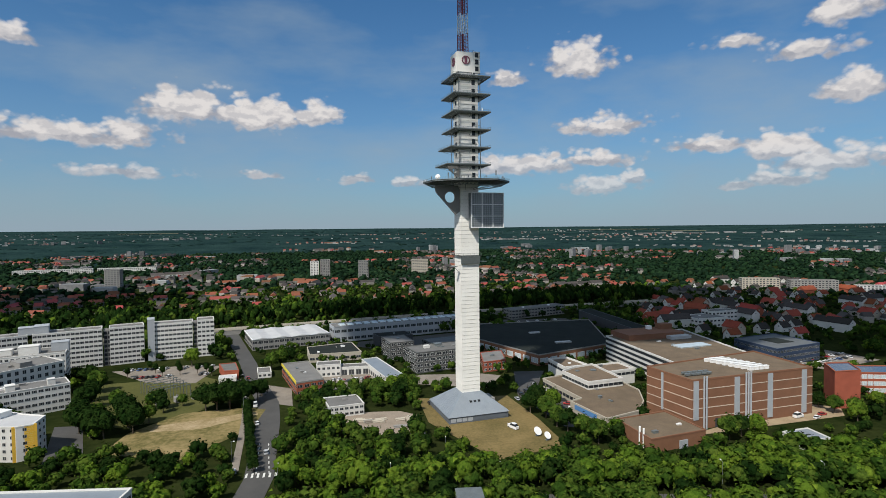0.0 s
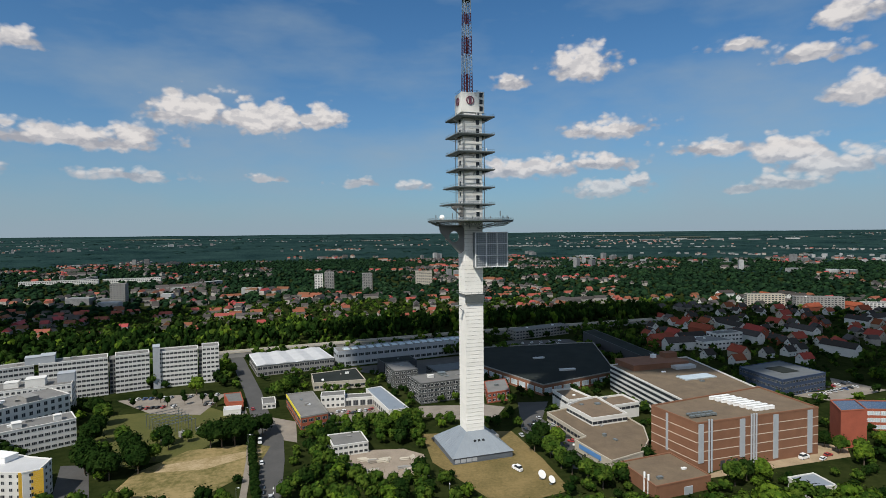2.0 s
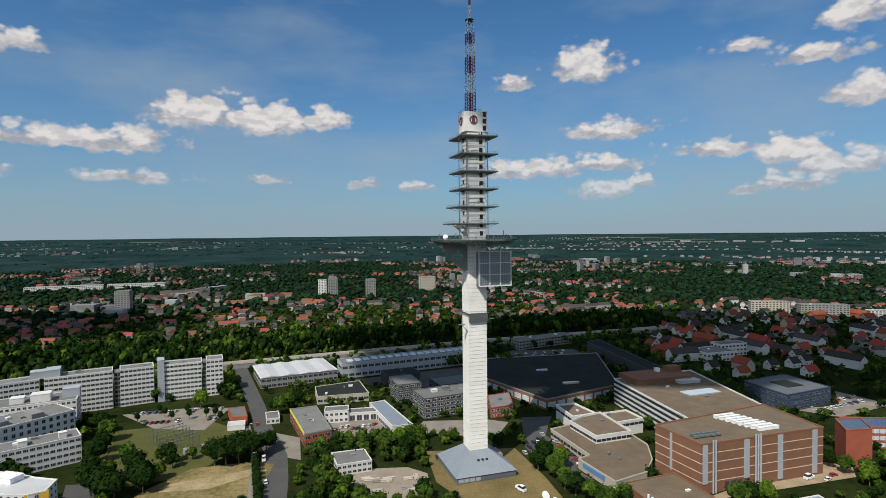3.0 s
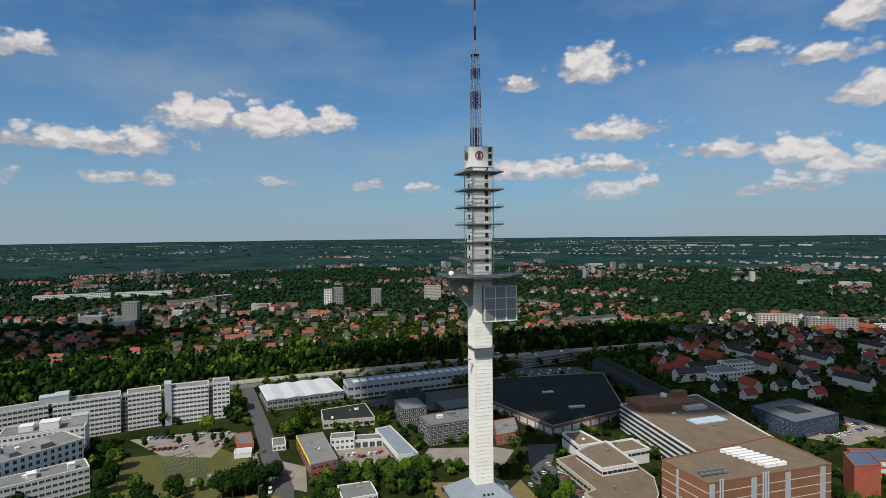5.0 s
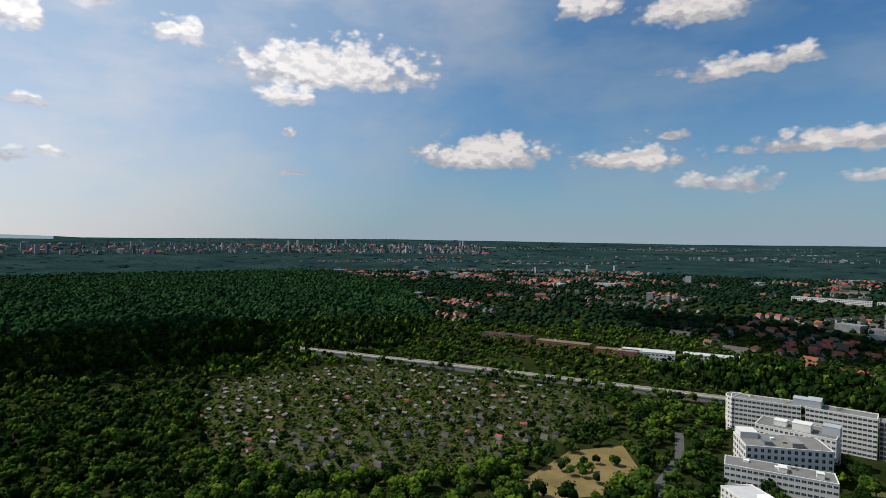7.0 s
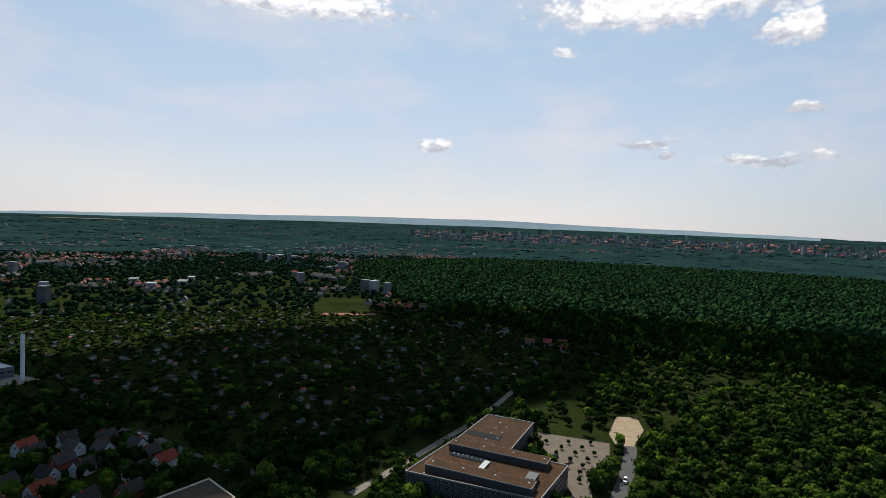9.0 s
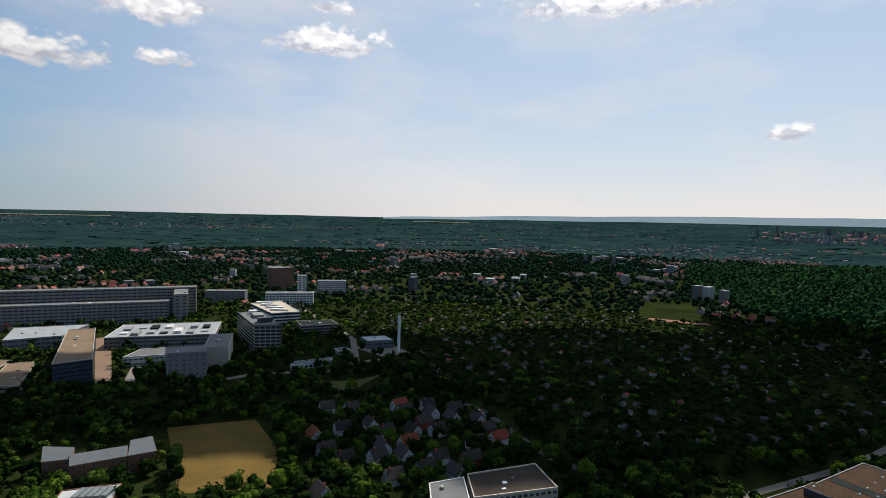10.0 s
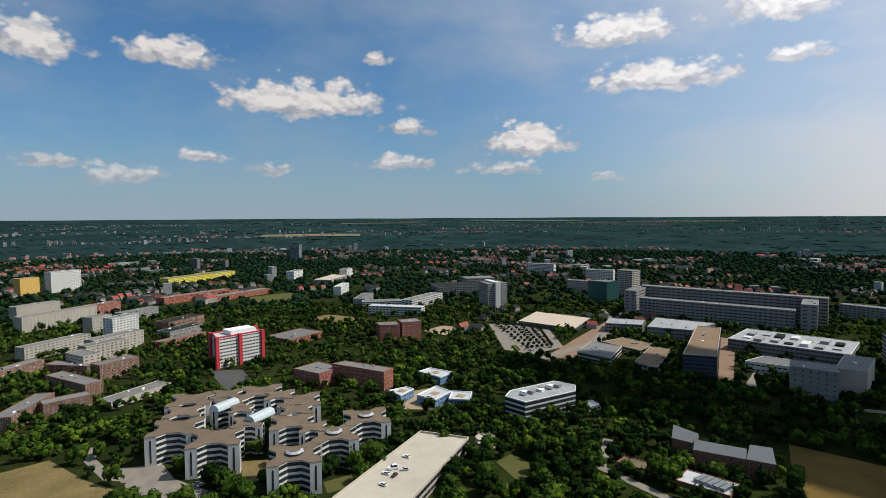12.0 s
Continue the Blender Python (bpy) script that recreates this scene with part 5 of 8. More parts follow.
roof_box(kb, -223, -164, 8, 5, 12.4, 16, 22, WALL_DARK, "roof_house")
for k in range(9):
    s = Shape()
    ring = [(0.7 * math.cos(math.tau * q / 8), 0.7 * math.sin(math.tau * q / 8)) for q in range(8)]
    s.prism(ring, 0, 0.5, 0, [(p[0] * 0.6, p[1] * 0.6) for p in ring])
    f = (k % 4) / 3 - 0.5
    px, py, z = (-233 - 20 * f, -195 + 48 * f, 16.6) if k < 4 else (-204 - 20 * f, -183 + 48 * f, 16.6) if k < 8 else (-187, -206, 12.5)
    part("roof_dome", s, [SKYLIGHT], kb, at=pose(px - kb.location.x, py - kb.location.y, z))
for k in range(8):
    s = Shape()
    s.prism(ring, 0, 0.5, 0, [(p[0] * 0.6, p[1] * 0.6) for p in ring])
    part("roof_dome", s, [SKYLIGHT], rear, at=pose(-244 - 9.5 * (k % 4) - 3 * (k // 4) - rear.location.x, -209 - 4.4 * (k % 4) - 8 * (k // 4) - rear.location.y, 12.1))
patch("pavement", [(-237, -153), (-251, -158), (-283, -197), (-307, -226), (-330, -181), (-311, -170), (-272, -159), (-248, -144)], FORECOURT, 0.1, "pale paved car park with rows of young trees")
road("road", [(-205, -118), (-252, -134), (-300, -152), (-334, -168), (-352, -182)], 8, ASPHALT, 0.12, "asphalt lane to a bare sandy plot")
patch("sand", [(-331, -177), (-345, -190), (-382, -205), (-393, -194), (-372, -178), (-338, -168)], SAND, 0.14, "bare sandy plot at the lane's end")
road("road", [(-160, -232), (-230, -250), (-300, -268), (-380, -300)], 5, PAVED, 0.1, "pale lane behind the office building")
building("flat_roofed_block", "block with a brown gravel roof by the gardens", [(-102, -240), (-60, -236), (-62, -259), (-100, -266)], 14, 4, WALL_CREAM, ROOF_DIM, 3, 1.8, 1.5, 1, WIN, None, "building", rim=0.8, rim_mat=PALE_BAND)
building("flat_roofed_block", "block with a pale flat roof by the gardens", [(-58, -236), (-40, -234), (-42, -254), (-60, -258)], 13, 4, WALL_WHITE, ROOF_GREY, 3, 1.8, 1.5, 1, WIN, None, "building")
patch("field", [(-523, -890), (-430, -735), (-500, -690), (-590, -835)], GRASS, 0.1, "green playing field at the wood's edge")
patch("track", [(-440, -738), (-429, -722), (-504, -674), (-510, -690)], RED_EARTH, 0.14, "red cinder track beside the playing field")
road("road", [(-84, -412), (-103, -380), (-113, -335), (-123, -300), (-150, -262)], 6, ASPHALT, 0.1, "residential street with parked cars")
patch("field", [(30, -285), (80, -285), (112, -376), (58, -384), (40, -340)], OCHRE, 0.12, "ochre dry field framed by trees")
# chimney and heating plant
ch = thing("chimney", -58, -565, 0, 0, "tall slim pale chimney of a heating plant", "chimney")
s = Shape()
s.bar((0, 0, 0), (0, 0, 40), 1.5, 0, 14)
part("stack", s, [WHITE_PAINT], ch)
s = Shape()
s.bar((0, 0, 39.2), (0, 0, 40.4), 1.65, 0, 14)
part("cap", s, [WALL_GREY], ch)
building("heating_plant", "low heating plant with a pale blue roof", [(-26, -578), (-54, -581), (-46, -604), (-19, -599)], 9, 1, SLATE, PALE_PANEL, 5, 4, 2, 4, WIN, None, "plant")
patch("pavement", [(-70, -560), (-50, -600), (-10, -590), (-40, -545)], PAVED, 0.1, "paved yard of the heating plant")

# hospital
H = "long grey concrete hospital block with rows of windows"
building("hospital_block", H, along((396, -699), (217, -737), 16), 28, 7, WALL_GREY, ROOF_GREY, 5.5, 4.4, 2.0, 1.0, WIN_STRIP, (0, 1, 2, 3), "hospital", group="hospital")
building("hospital_block", "rear slab of the grey concrete hospital", along((424, -752), (200, -800), 18), 38, 9, WALL_GREY, ROOF_GREY, 7, 6, 2.0, 1.2, WIN_STRIP, (0, 1, 3), "hospital", group="hospital")
building("hospital_block", "grey concrete end of the hospital", along((212, -740), (196, -744), 60), 36, 8, WALL_GREY, ROOF_GREY, 6, 4, 1.8, 1.2, WIN, (0, 1, 3), "hospital", group="hospital")
building("hospital_block", "grey concrete end of the hospital", along((420, -700), (404, -704), 60), 36, 8, WALL_GREY, ROOF_GREY, 6, 4, 1.8, 1.2, WIN, (0, 1, 3), "hospital", group="hospital")
building("laboratory", "dark blue laboratory block with a long brown roof", [(199, -480), (222, -466), (270, -598), (248, -606)], 21, 6, BLUE_DARK, ROOF_TAN, 3.6, 3.58, 1.9, 1.0, WIN_DARK, (0, 1, 3), "laboratory", rim=0.8, rim_mat=WALL_CREAM)
lb = building("clinic_block", "tall pale concrete clinic block", [(112, -482), (142, -477), (150, -500), (120, -506)], 24.5, 6, WALL_GREY, ROOF_GREY, 5, 1.6, 1.2, 1.4, WIN, (0, 1, 3), "clinic")
building("clinic_block", "pale concrete rear of the clinic", [(100, -506), (120, -504), (126, -556), (106, -560)], 23, 0, WALL_CREAM, ROOF_GREY, category="clinic")
cl = building("clinic_building", "wide clinic building with a bright white roof", [(134, -612), (238, -600), (244, -668), (142, -680)], 12, 3, WALL_GREY, ROOF_PALE, 4, 3.4, 1.7, 1.4, WIN_STRIP, (2, 1, 3, 0), "clinic", rim=0.6, rim_mat=WALL_WHITE, extras=False)
for k in range(14):
    roof_box(cl, 148 + 13 * (k % 7) + 3 * (k // 7), -628 - 26 * (k // 7) + 1.5 * (k % 7) + 5 * (k % 2), 7, 8 + 5 * (k % 3), 11, 12.8 + 0.9 * (k % 3), 7, (ROOF_PALE, WALL_GREY, WALL_WHITE, ROOF_DARK)[k % 4], "roof_plant")
building("clinic_building", "low clinic building with a white roof", [(280, -608), (324, -590), (346, -652), (280, -668)], 13, 3, WALL_GREY, ROOF_PALE, 4, 3.4, 1.8, 1.4, WIN_STRIP, None, "clinic")
building("clinic_building", "low clinic building with a white roof", [(338, -604), (374, -581), (390, -615), (352, -635)], 11, 3, WALL_GREY, ROOF_PALE, 4, 3.4, 1.8, 1.4, WIN_STRIP, None, "clinic")
ds = building("clinic_slab", "dark high clinic block with pale storey bands", [(87, -567), (61, -567), (91, -652), (118, -648)], 29, 8, WALL_CREAM, ROOF_GREY, 4.4, 4.38, 2.3, 1.0, WIN_DARK, None, "clinic", rim=0.9, rim_mat=WALL_DARK, extras=False)
for px, py, w, d, z1, m in ((80, -590, 14, 9, 33, WALL_DARK), (92, -620, 10, 18, 31.5, WALL_GREY), (100, -640, 8, 8, 32, WALL_WHITE)):
    roof_box(ds, px, py, w, d, 28, z1, 20, m)
st = building("clinic_building", "wide clinic building with a pale stepped roof", [(88, -707), (54, -717), (88, -809), (126, -786)], 17, 4, WALL_WHITE, ROOF_BEIGE, 4.4, 4.38, 2.2, 1.4, WIN_DARK, None, "clinic", rim=0.8, rim_mat=WALL_WHITE, extras=False)
for k in range(4):
    roof_box(st, 80 + 9 * k, -728 - 20 * k, 24, 5, 16, 18.6, -17, WALL_WHITE, "roof_light")
building("low_clinic", "low clinic terrace with a pale roof edge", [(48, -655), (6, -663), (14, -690), (56, -684)], 11, 3, WALL_GREY, ROOF_DARK, 4, 3.9, 1.8, 1.2, WIN_DARK, None, "clinic", rim=0.8, rim_mat=WALL_CREAM)
building("low_clinic", "low terrace of workshops with pale walls", [(46, -502), (11, -517), (9, -527), (45, -514)], 5.5, 1, WALL_WHITE, ROOF_GREY, 4, 2.6, 2.2, 1.0, WIN_DARK, None, "clinic")
building("garage", "small white garage with a grey roof", [(4, -556), (-8, -562), (-4, -574), (8, -568)], 4, 1, WALL_WHITE, ZINC_DULL, 4, 2.6, 2.2, 0.3, WIN, None, "garage", extras=False)
road("road", [(120, -470), (70, -498), (15, -497), (-13, -527), (-48, -536)], 7, PAVED, 0.12, "pale lane past the clinic")
road("road", [(-13, -527), (-12, -627), (31, -756), (60, -840)], 7, PAVED, 0.12, "pale street behind the clinic")
patch("lawn", [(22, -470), (-9, -466), (-36, -484), (-12, -448), (6, -434)], LAWN, 0.1, "mown lawn by the clinic lane")
building("low_clinic", "low flat brown clinic wings round courts", [(239, -453), (262, -456), (282, -520), (262, -526)], 8, 2, WALL_CREAM, ROOF_TAN, 4, 3.2, 1.4, 1.0, WIN_DARK, None, "clinic")
building("low_clinic", "low flat clinic wing with a gravel roof", [(284, -451), (320, -449), (336, -496), (302, -500)], 8, 2, WALL_CREAM, ROOF_GREY, 4, 3.9, 1.8, 1.0, WIN_DARK, None, "clinic")
building("low_clinic", "low flat brown wing across the courts", [(283, -502), (330, -508), (326, -542), (287, -536)], 7, 2, WALL_CREAM, ROOF_TAN, 4, 3.9, 1.8, 1.0, WIN_DARK, None, "clinic")
patch("pavement", [(322, -420), (345, -424), (358, -470), (372, -512), (408, -632), (385, -640), (340, -515), (326, -470)], TERRA, 0.08, "reddish paved walk past the clinic wings")
patch("pavement", [(192, -466), (180, -468), (253, -656), (268, -654)], TERRA, 0.09, "reddish paved walk beside the laboratory")
building("low_clinic", "low clinic wing in the trees", [(150, -540), (195, -530), (190, -560), (146, -570)], 9, 2, WALL_WHITE, ROOF_GREY, 4, 3.2, 1.4, 1.0, WIN, None, "clinic")
building("market_hall", "low hall with a wide beige roof", [(394, -548), (472, -534), (502, -606), (422, -620)], 6, 1, WALL_DARK, ROOF_BEIGE, 6, 5, 2, 1.5, WIN, (0, 3), "hall", rim=0.5, rim_mat=WALL_CREAM, extras=False)
patch("car_park", [(362, -430), (395, -424), (505, -512), (440, -552), (360, -480)], PAVED, 0.1, "large car park with rows of cars and young trees")
road("road", [(170, -470), (190, -560), (215, -660)], 8, PAVED, 0.12, "pale lane through the hospital grounds")
road("road", [(345, -425), (350, -520), (400, -640), (470, -720)], 10, PAVED, 0.1, "pale road past the hospital")
gt = building("high_rise", "green glazed high-rise beside the hospital", [(488, -762), (519, -756), (514, -786), (484, -790)], 37, 11, GREEN_GLASS, ROOF_GREY, 3.5, 3.2, 2.6, 0.5, (GREEN_GLASS, WALL_DARK, 2), None, "high-rise")
th = building("high_rise", "grey concrete high-rise with a blank centre", [(575, -581), (606, -593), (598, -626), (568, -616)], 41, 12, WALL_GREY, ROOF_GREY, 4, 3.4, 1.5, 1.4, WIN_STRIP, None, "high-rise")
roof_box(th, 586, -602, 8, 40, 0, 43, 70, WALL_WHITE, "lift_shaft")
for x, y, w, d, t, top, fl, walls, roof, label in (
        (690, -548, 95, 20, -70, 14, 4, WALL_WHITE, ROOF_GREY, "long white office wing"), (760, -700, 110, 70, 62, 14, 4, WALL_GREY, ROOF_DARK, "wide grey laboratory"),
        (790, -770, 60, 40, 62, 20, 5, WALL_GREY, ROOF_GREY, "large grey institute"), (708, -480, 60, 22, 60, 12, 4, WALL_WHITE, ROOF_GREY, "white round-ended institute"), (640, -460, 80, 18, 35, 14, 4, WALL_WHITE, ROOF_WHITE, "white school wing"),
        (600, -860, 60, 16, 10, 22, 6, WALL_CREAM, ROOF_GREY, "cream apartment slab"), (460, -860, 40, 16, 0, 25, 7, WALL_WHITE, ROOF_GREY, "white apartment slab"),
        (300, -880, 70, 20, 5, 18, 5, WALL_DARK, ROOF_DARK, "dark institute"), (180, -900, 60, 18, -5, 20, 6, WALL_GREY, ROOF_GREY, "grey institute"),
        (80, -860, 70, 18, 0, 22, 6, WALL_WHITE, ROOF_GREY, "white clinic slab"), (20, -1000, 50, 16, 0, 24, 7, WALL_WHITE, ROOF_GREY, "white apartment slab"),
        (71, -975, 14, 14, 10, 36, 11, WALL_WHITE, ROOF_GREY, "white apartment slab"), (118, -1075, 44, 24, 30, 40, 12, BRICK_BROWN, ROOF_GREY, "grey tower block"),
        (520, -880, 30, 26, 0, 46, 14, WALL_CREAM, ROOF_GREY, "cream tower block"), (690, -1050, 60, 20, 20, 24, 7, WALL_WHITE, ROOF_GREY, "white apartment slab"),
        (880, -1080, 70, 20, 20, 24, 7, WALL_WHITE, ROOF_GREY, "white apartment slab")):
    building("institute" if "inst" in label or "lab" in label else "apartment_slab", label + " with rows of windows", rect(x, y, w, d, t), top, fl, walls, roof, 5, 3.8, 1.7, 1.2, WIN, None, "building")

# ---- east ----
wo = building("office_building", "pointed white-roofed office with dark window bands", [(261, -281), (243, -282), (235, -328), (243, -339), (260, -336), (267, -293)], 14.5, 4, WALL_WHITE, ROOF_PALE, 3, 2.98, 2.2, 1.0, WIN_DARK, None, "office building", rim_mat=WHITE_PAINT, extras=False)
for k in range(9):
    roof_box(wo, 254 - 0.6 * k + 3 * (k % 2), -292 - 4.2 * k, 3 + k % 3, 4, 14, 15.4 + 0.5 * (k % 3), -80, (STEEL, WHITE_PAINT, WALL_GREY)[k % 3], "roof_plant")
building("annex", "small white annex by the office", [(226, -332), (236, -336), (233, -346), (223, -342)], 4, 1, WALL_WHITE, ROOF_WHITE, 3, 2, 1.4, 1.2, WIN, None, "annex", extras=False)
for o, hi in (([(152, -307), (139, -309), (143, -322), (160, -325)], 0), ([(136, -300), (112, -309), (116, -321), (141, -312)], 1), ([(111.7, -309.2), (99, -314), (107, -333), (117, -328)], 0)):
    area = sum(o[i][0] * o[(i + 1) % 4][1] - o[(i + 1) % 4][0] * o[i][1] for i in range(4))
    o = o if area > 0 else o[::-1]
    bk = building("school_building", "red-brown brick school with a sloping grey roof", o, 10.6, 3, BRICK_BROWN, ZINC_DULL, 4, 1.4, 1.4, 1.2, WIN, None, "school", rim=0.4, extras=False, group="school wings")
    near_edge = sorted(o, key=lambda p: p[0] ** 2 + p[1] ** 2)
    top = [(p[0] - bk.location.x, p[1] - bk.location.y, 10.7 if p in near_edge[:2] else 11.7) for p in o]
    s = Shape()
    s.add(top + [(p[0], p[1], 10.5) for p in top], [(0, 1, 2, 3)] + [(i, 4 + i, 4 + (i + 1) % 4, (i + 1) % 4) for i in range(4)])
    part("pitched_roof", s, [ZINC_DULL], bk, "grey metal roof plane")
pb = building("pavilion", "flat pavilion with roof plant and a white roof", [(105, -272), (130, -268), (132, -284), (107, -288)], 6, 1, BRICK_BROWN, ROOF_WHITE, 4, 2, 1.5, 1.6, WIN, None, "pavilion", extras=False)
for k in range(5):
    roof_box(pb, 109 + 3.2 * k, -278, 2.4, 9, 5.4, 7.4, -8, STEEL, "roof_plant")
building("pavilion", "small flat brown pavilion", [(148, -270), (164, -268), (165, -278), (149, -281)], 4, 1, BRICK_BROWN, ROOF_BROWN, 3, 2, 1.5, 1.4, WIN, None, "pavilion")
road("road", [(60, -250), (110, -256), (170, -262), (190, -300)], 6, PAVED, 0.1, "pale lane before the school")
# wings with stepped bays
PAV = "white and dark pavilion with ribbon windows and a brown flat roof"


def pavilion(x, y, half, top, lantern):
    """A square pavilion: white walls at the corners, a hollow dark-windowed bay in the middle of each side."""
    c, u, v = Vector((x, y)), Vector((0.896, -0.443)), Vector((0.443, 0.896))
    b, k = half * 0.56, half * 0.3
    side = [(-half, -half), (-b, -half), (-b + k, -half + k), (b - k, -half + k), (b, -half)]
    o = []
    for q in range(4):
        cs, sn = ((1, 0), (0, 1), (-1, 0), (0, -1))[q]
        o += [tuple(c + u * (cs * p[0] - sn * p[1]) + v * (sn * p[0] + cs * p[1])) for p in side]
    bays = [i for i in range(20) if i % 5 in (1, 2, 3)]
    ob = building("office_pavilion", PAV, o, top, 0, WALL_WHITE, ROOF_BROWN, category="office building", rim=0.25, rim_mat=ROOF_BROWN, group="office pavilions", extras=False)
    s = Shape()
    for i in bays:
        p, q = Vector(o[i]), Vector(o[(i + 1) % 20])
        run, turn = (q - p).length, math.degrees(math.atan2(q.y - p.y, q.x - p.x))
        n = max(1, round(run / 2.6))
        for k in range(n):
            window_at(s, (k + 0.5) * run / n, run / n - 0.02, 1.9, 3, pose(p.x - ob.location.x, p.y - ob.location.y, 0, 0, 0, turn))
    band = s.mesh("window_band", [GLASS, WALL_DARK])
    for k in range(5):
        tagged(part("window_band", band, None, ob, at=pose(0, 0, 1.1 + 3.3 * k)), kind="stuff")
    for i in range(20):
        if i % 5 in (0, 4):
            p, q = Vector(o[i]), Vector(o[(i + 1) % 20])
            m = (p + q) / 2 - c
            s = Shape()
            s.box(-0.5, -0.07, 2, 0.5, 0.05, top - 2.6), s.add([(-0.5, -0.07, top - 2.6), (0.5, -0.07, top - 2.6), (0, -0.07, top - 1.6)], [(0, 1, 2)])
            part("slot_window", s, [GLASS], ob, at=pose(m.x, m.y, 0, 0, 0, math.degrees(math.atan2(q.y - p.y, q.x - p.x))))
    if lantern:
        s = Shape()
        ring = [(4.4 * math.cos(math.tau * (q + 0.5) / 8), 4.4 * math.sin(math.tau * (q + 0.5) / 8)) for q in range(8)]
        s.prism(ring, top - 1, top + 1.0, 0), s.prism([(p[0] * 1.12, p[1] * 1.12) for p in ring], top + 1.0, top + 1.9, 1, [(p[0] * 0.75, p[1] * 0.75) for p in ring])
        s.prism([(p[0] * 0.75, p[1] * 0.75) for p in ring], top + 1.9, top + 2.0, 2)
        part("roof_lantern", s, [WALL_DARK, PALE_PANEL, ROOF_BROWN], ob, "octagonal roof lantern", at=pose(0, 0, 0, 0, 0, -26))
    return ob


for k, (x, y, half) in enumerate(((266, -124, 13.5), (276.5, -153.5, 13), (287, -182, 13.5), (316, -100, 14), (347, -87, 14), (394, -109, 14), (379, -152, 14), (343, -164, 14), (309, -143, 13), (292, -148, 8),
                                  (326, -122, 9), (371, -98, 11), (368, -126, 11), (388, -131, 10), (361, -158, 10), (326, -154, 10), (350, -127, 7))):
    pavilion(x, y, half, 17.0 + 0.05 * k, k < 3)
for x, y in ((363, -121), (329, -131)):
    s = Shape()
    for k in range(6):
        a = math.pi * k / 6
        b = math.pi * (k + 1) / 6
        s.add([(-9, 4 * math.cos(a), 3 * math.sin(a)), (9, 4 * math.cos(a), 3 * math.sin(a)), (9, 4 * math.cos(b), 3 * math.sin(b)), (-9, 4 * math.cos(b), 3 * math.sin(b))], [(0, 1, 2, 3)])
    for sx in (-9, 9):
        s.add([(sx, 4 * math.cos(math.pi * k / 6), 3 * math.sin(math.pi * k / 6)) for k in range(7)], [tuple(range(7))])
    s.box(-9, -4, -1, 9, 4, 0)
    tagged(new("glass_vault", s.mesh("glass_vault", [SKYLIGHT])), "pale glazed vault over the hall between pavilions", "skylight").matrix_basis = pose(x, y, 17.7, 0, 0, -66)
# parking deck
# the deck's sides are open; dark window bands imitate the shade inside
deck = building("parking_deck", "concrete parking deck with an open top level", [(263, -206), (236, -222), (180, -110), (215, -98)][::-1], 8.4, 2, WALL_CREAM, DECK, 4, 3.7, 2.0, 1.3, WIN_DARK, None, "parking deck", rim=1.2, rim_mat=WALL_CREAM, extras=False)
s = Shape()
ring = [(6 * math.cos(math.tau * k / 20), 6 * math.sin(math.tau * k / 20)) for k in range(20)]
inner = [(p[0] * 0.45, p[1] * 0.45) for p in ring]
for z in (0.6, 3.2, 5.8):
    s.ring(ring, inner, z, z + 0.3), s.ring(ring, [(p[0] * 0.96, p[1] * 0.96) for p in ring], z + 0.3, z + 1.2)
for p in ring[::4]:
    s.bar((*p, 0), (*p, 8.4), 0.2)
ramp = thing("spiral_ramp", 232, -232, 0, 0, "round concrete spiral ramp of the parking deck", "ramp")
part("ramp_deck", s, [WALL_CREAM], ramp)
keep_free(rect(232, -232, 13, 13))
# red-framed high-rise
rh = building("high_rise", "white high-rise framed in signal red", [(522, -168), (528, -213), (552, -217), (548, -172)][::-1], 30, 9, WALL_WHITE, ROOF_WHITE, 3.0, 2.5, 1.3, 1.2, WIN_STRIP, None, "high-rise", rim=1.4, rim_mat=RED_WALL)
for px, py in ((521, -168), (528, -214.5), (524.5, -191), (552.5, -217.5), (548.5, -171)):
    roof_box(rh, px, py, 3.2, 3.2, 0, 30.3, 8, RED_WALL, "red_pier")
roof_box(rh, 537, -195, 16, 26, 29, 33, 8, WHITE_PAINT)
building("brick_building", "low red brick block with a flat pale roof", [(436, -204), (443, -231), (414, -238), (407, -213)][::-1], 12, 4, BRICK_RED, ROOF_GREY, 3, 1.6, 1.5, 1, WIN_WHITE, None, "building")
building("brick_building", "long red brick block with white roof houses", [(415, -229), (416, -243), (369, -261), (364, -248)][::-1], 16, 5, BRICK_RED, ROOF_GREY, 3, 1.6, 1.5, 1, WIN_WHITE, None, "building")
building("brick_building", "red brick block of flats with white bays", [(514, -346), (503, -366), (522, -374), (532, -352)][::-1], 19, 6, BRICK_RED, ROOF_GREY, 3, 1.6, 1.5, 1, WIN_WHITE, None, "building")
building("brick_building", "red brick block of flats with white bays", [(502, -368), (494, -390), (513, -398), (521, -376)][::-1], 21, 7, BRICK_RED, ROOF_GREY, 3, 1.6, 1.5, 1, WIN_WHITE, None, "building")
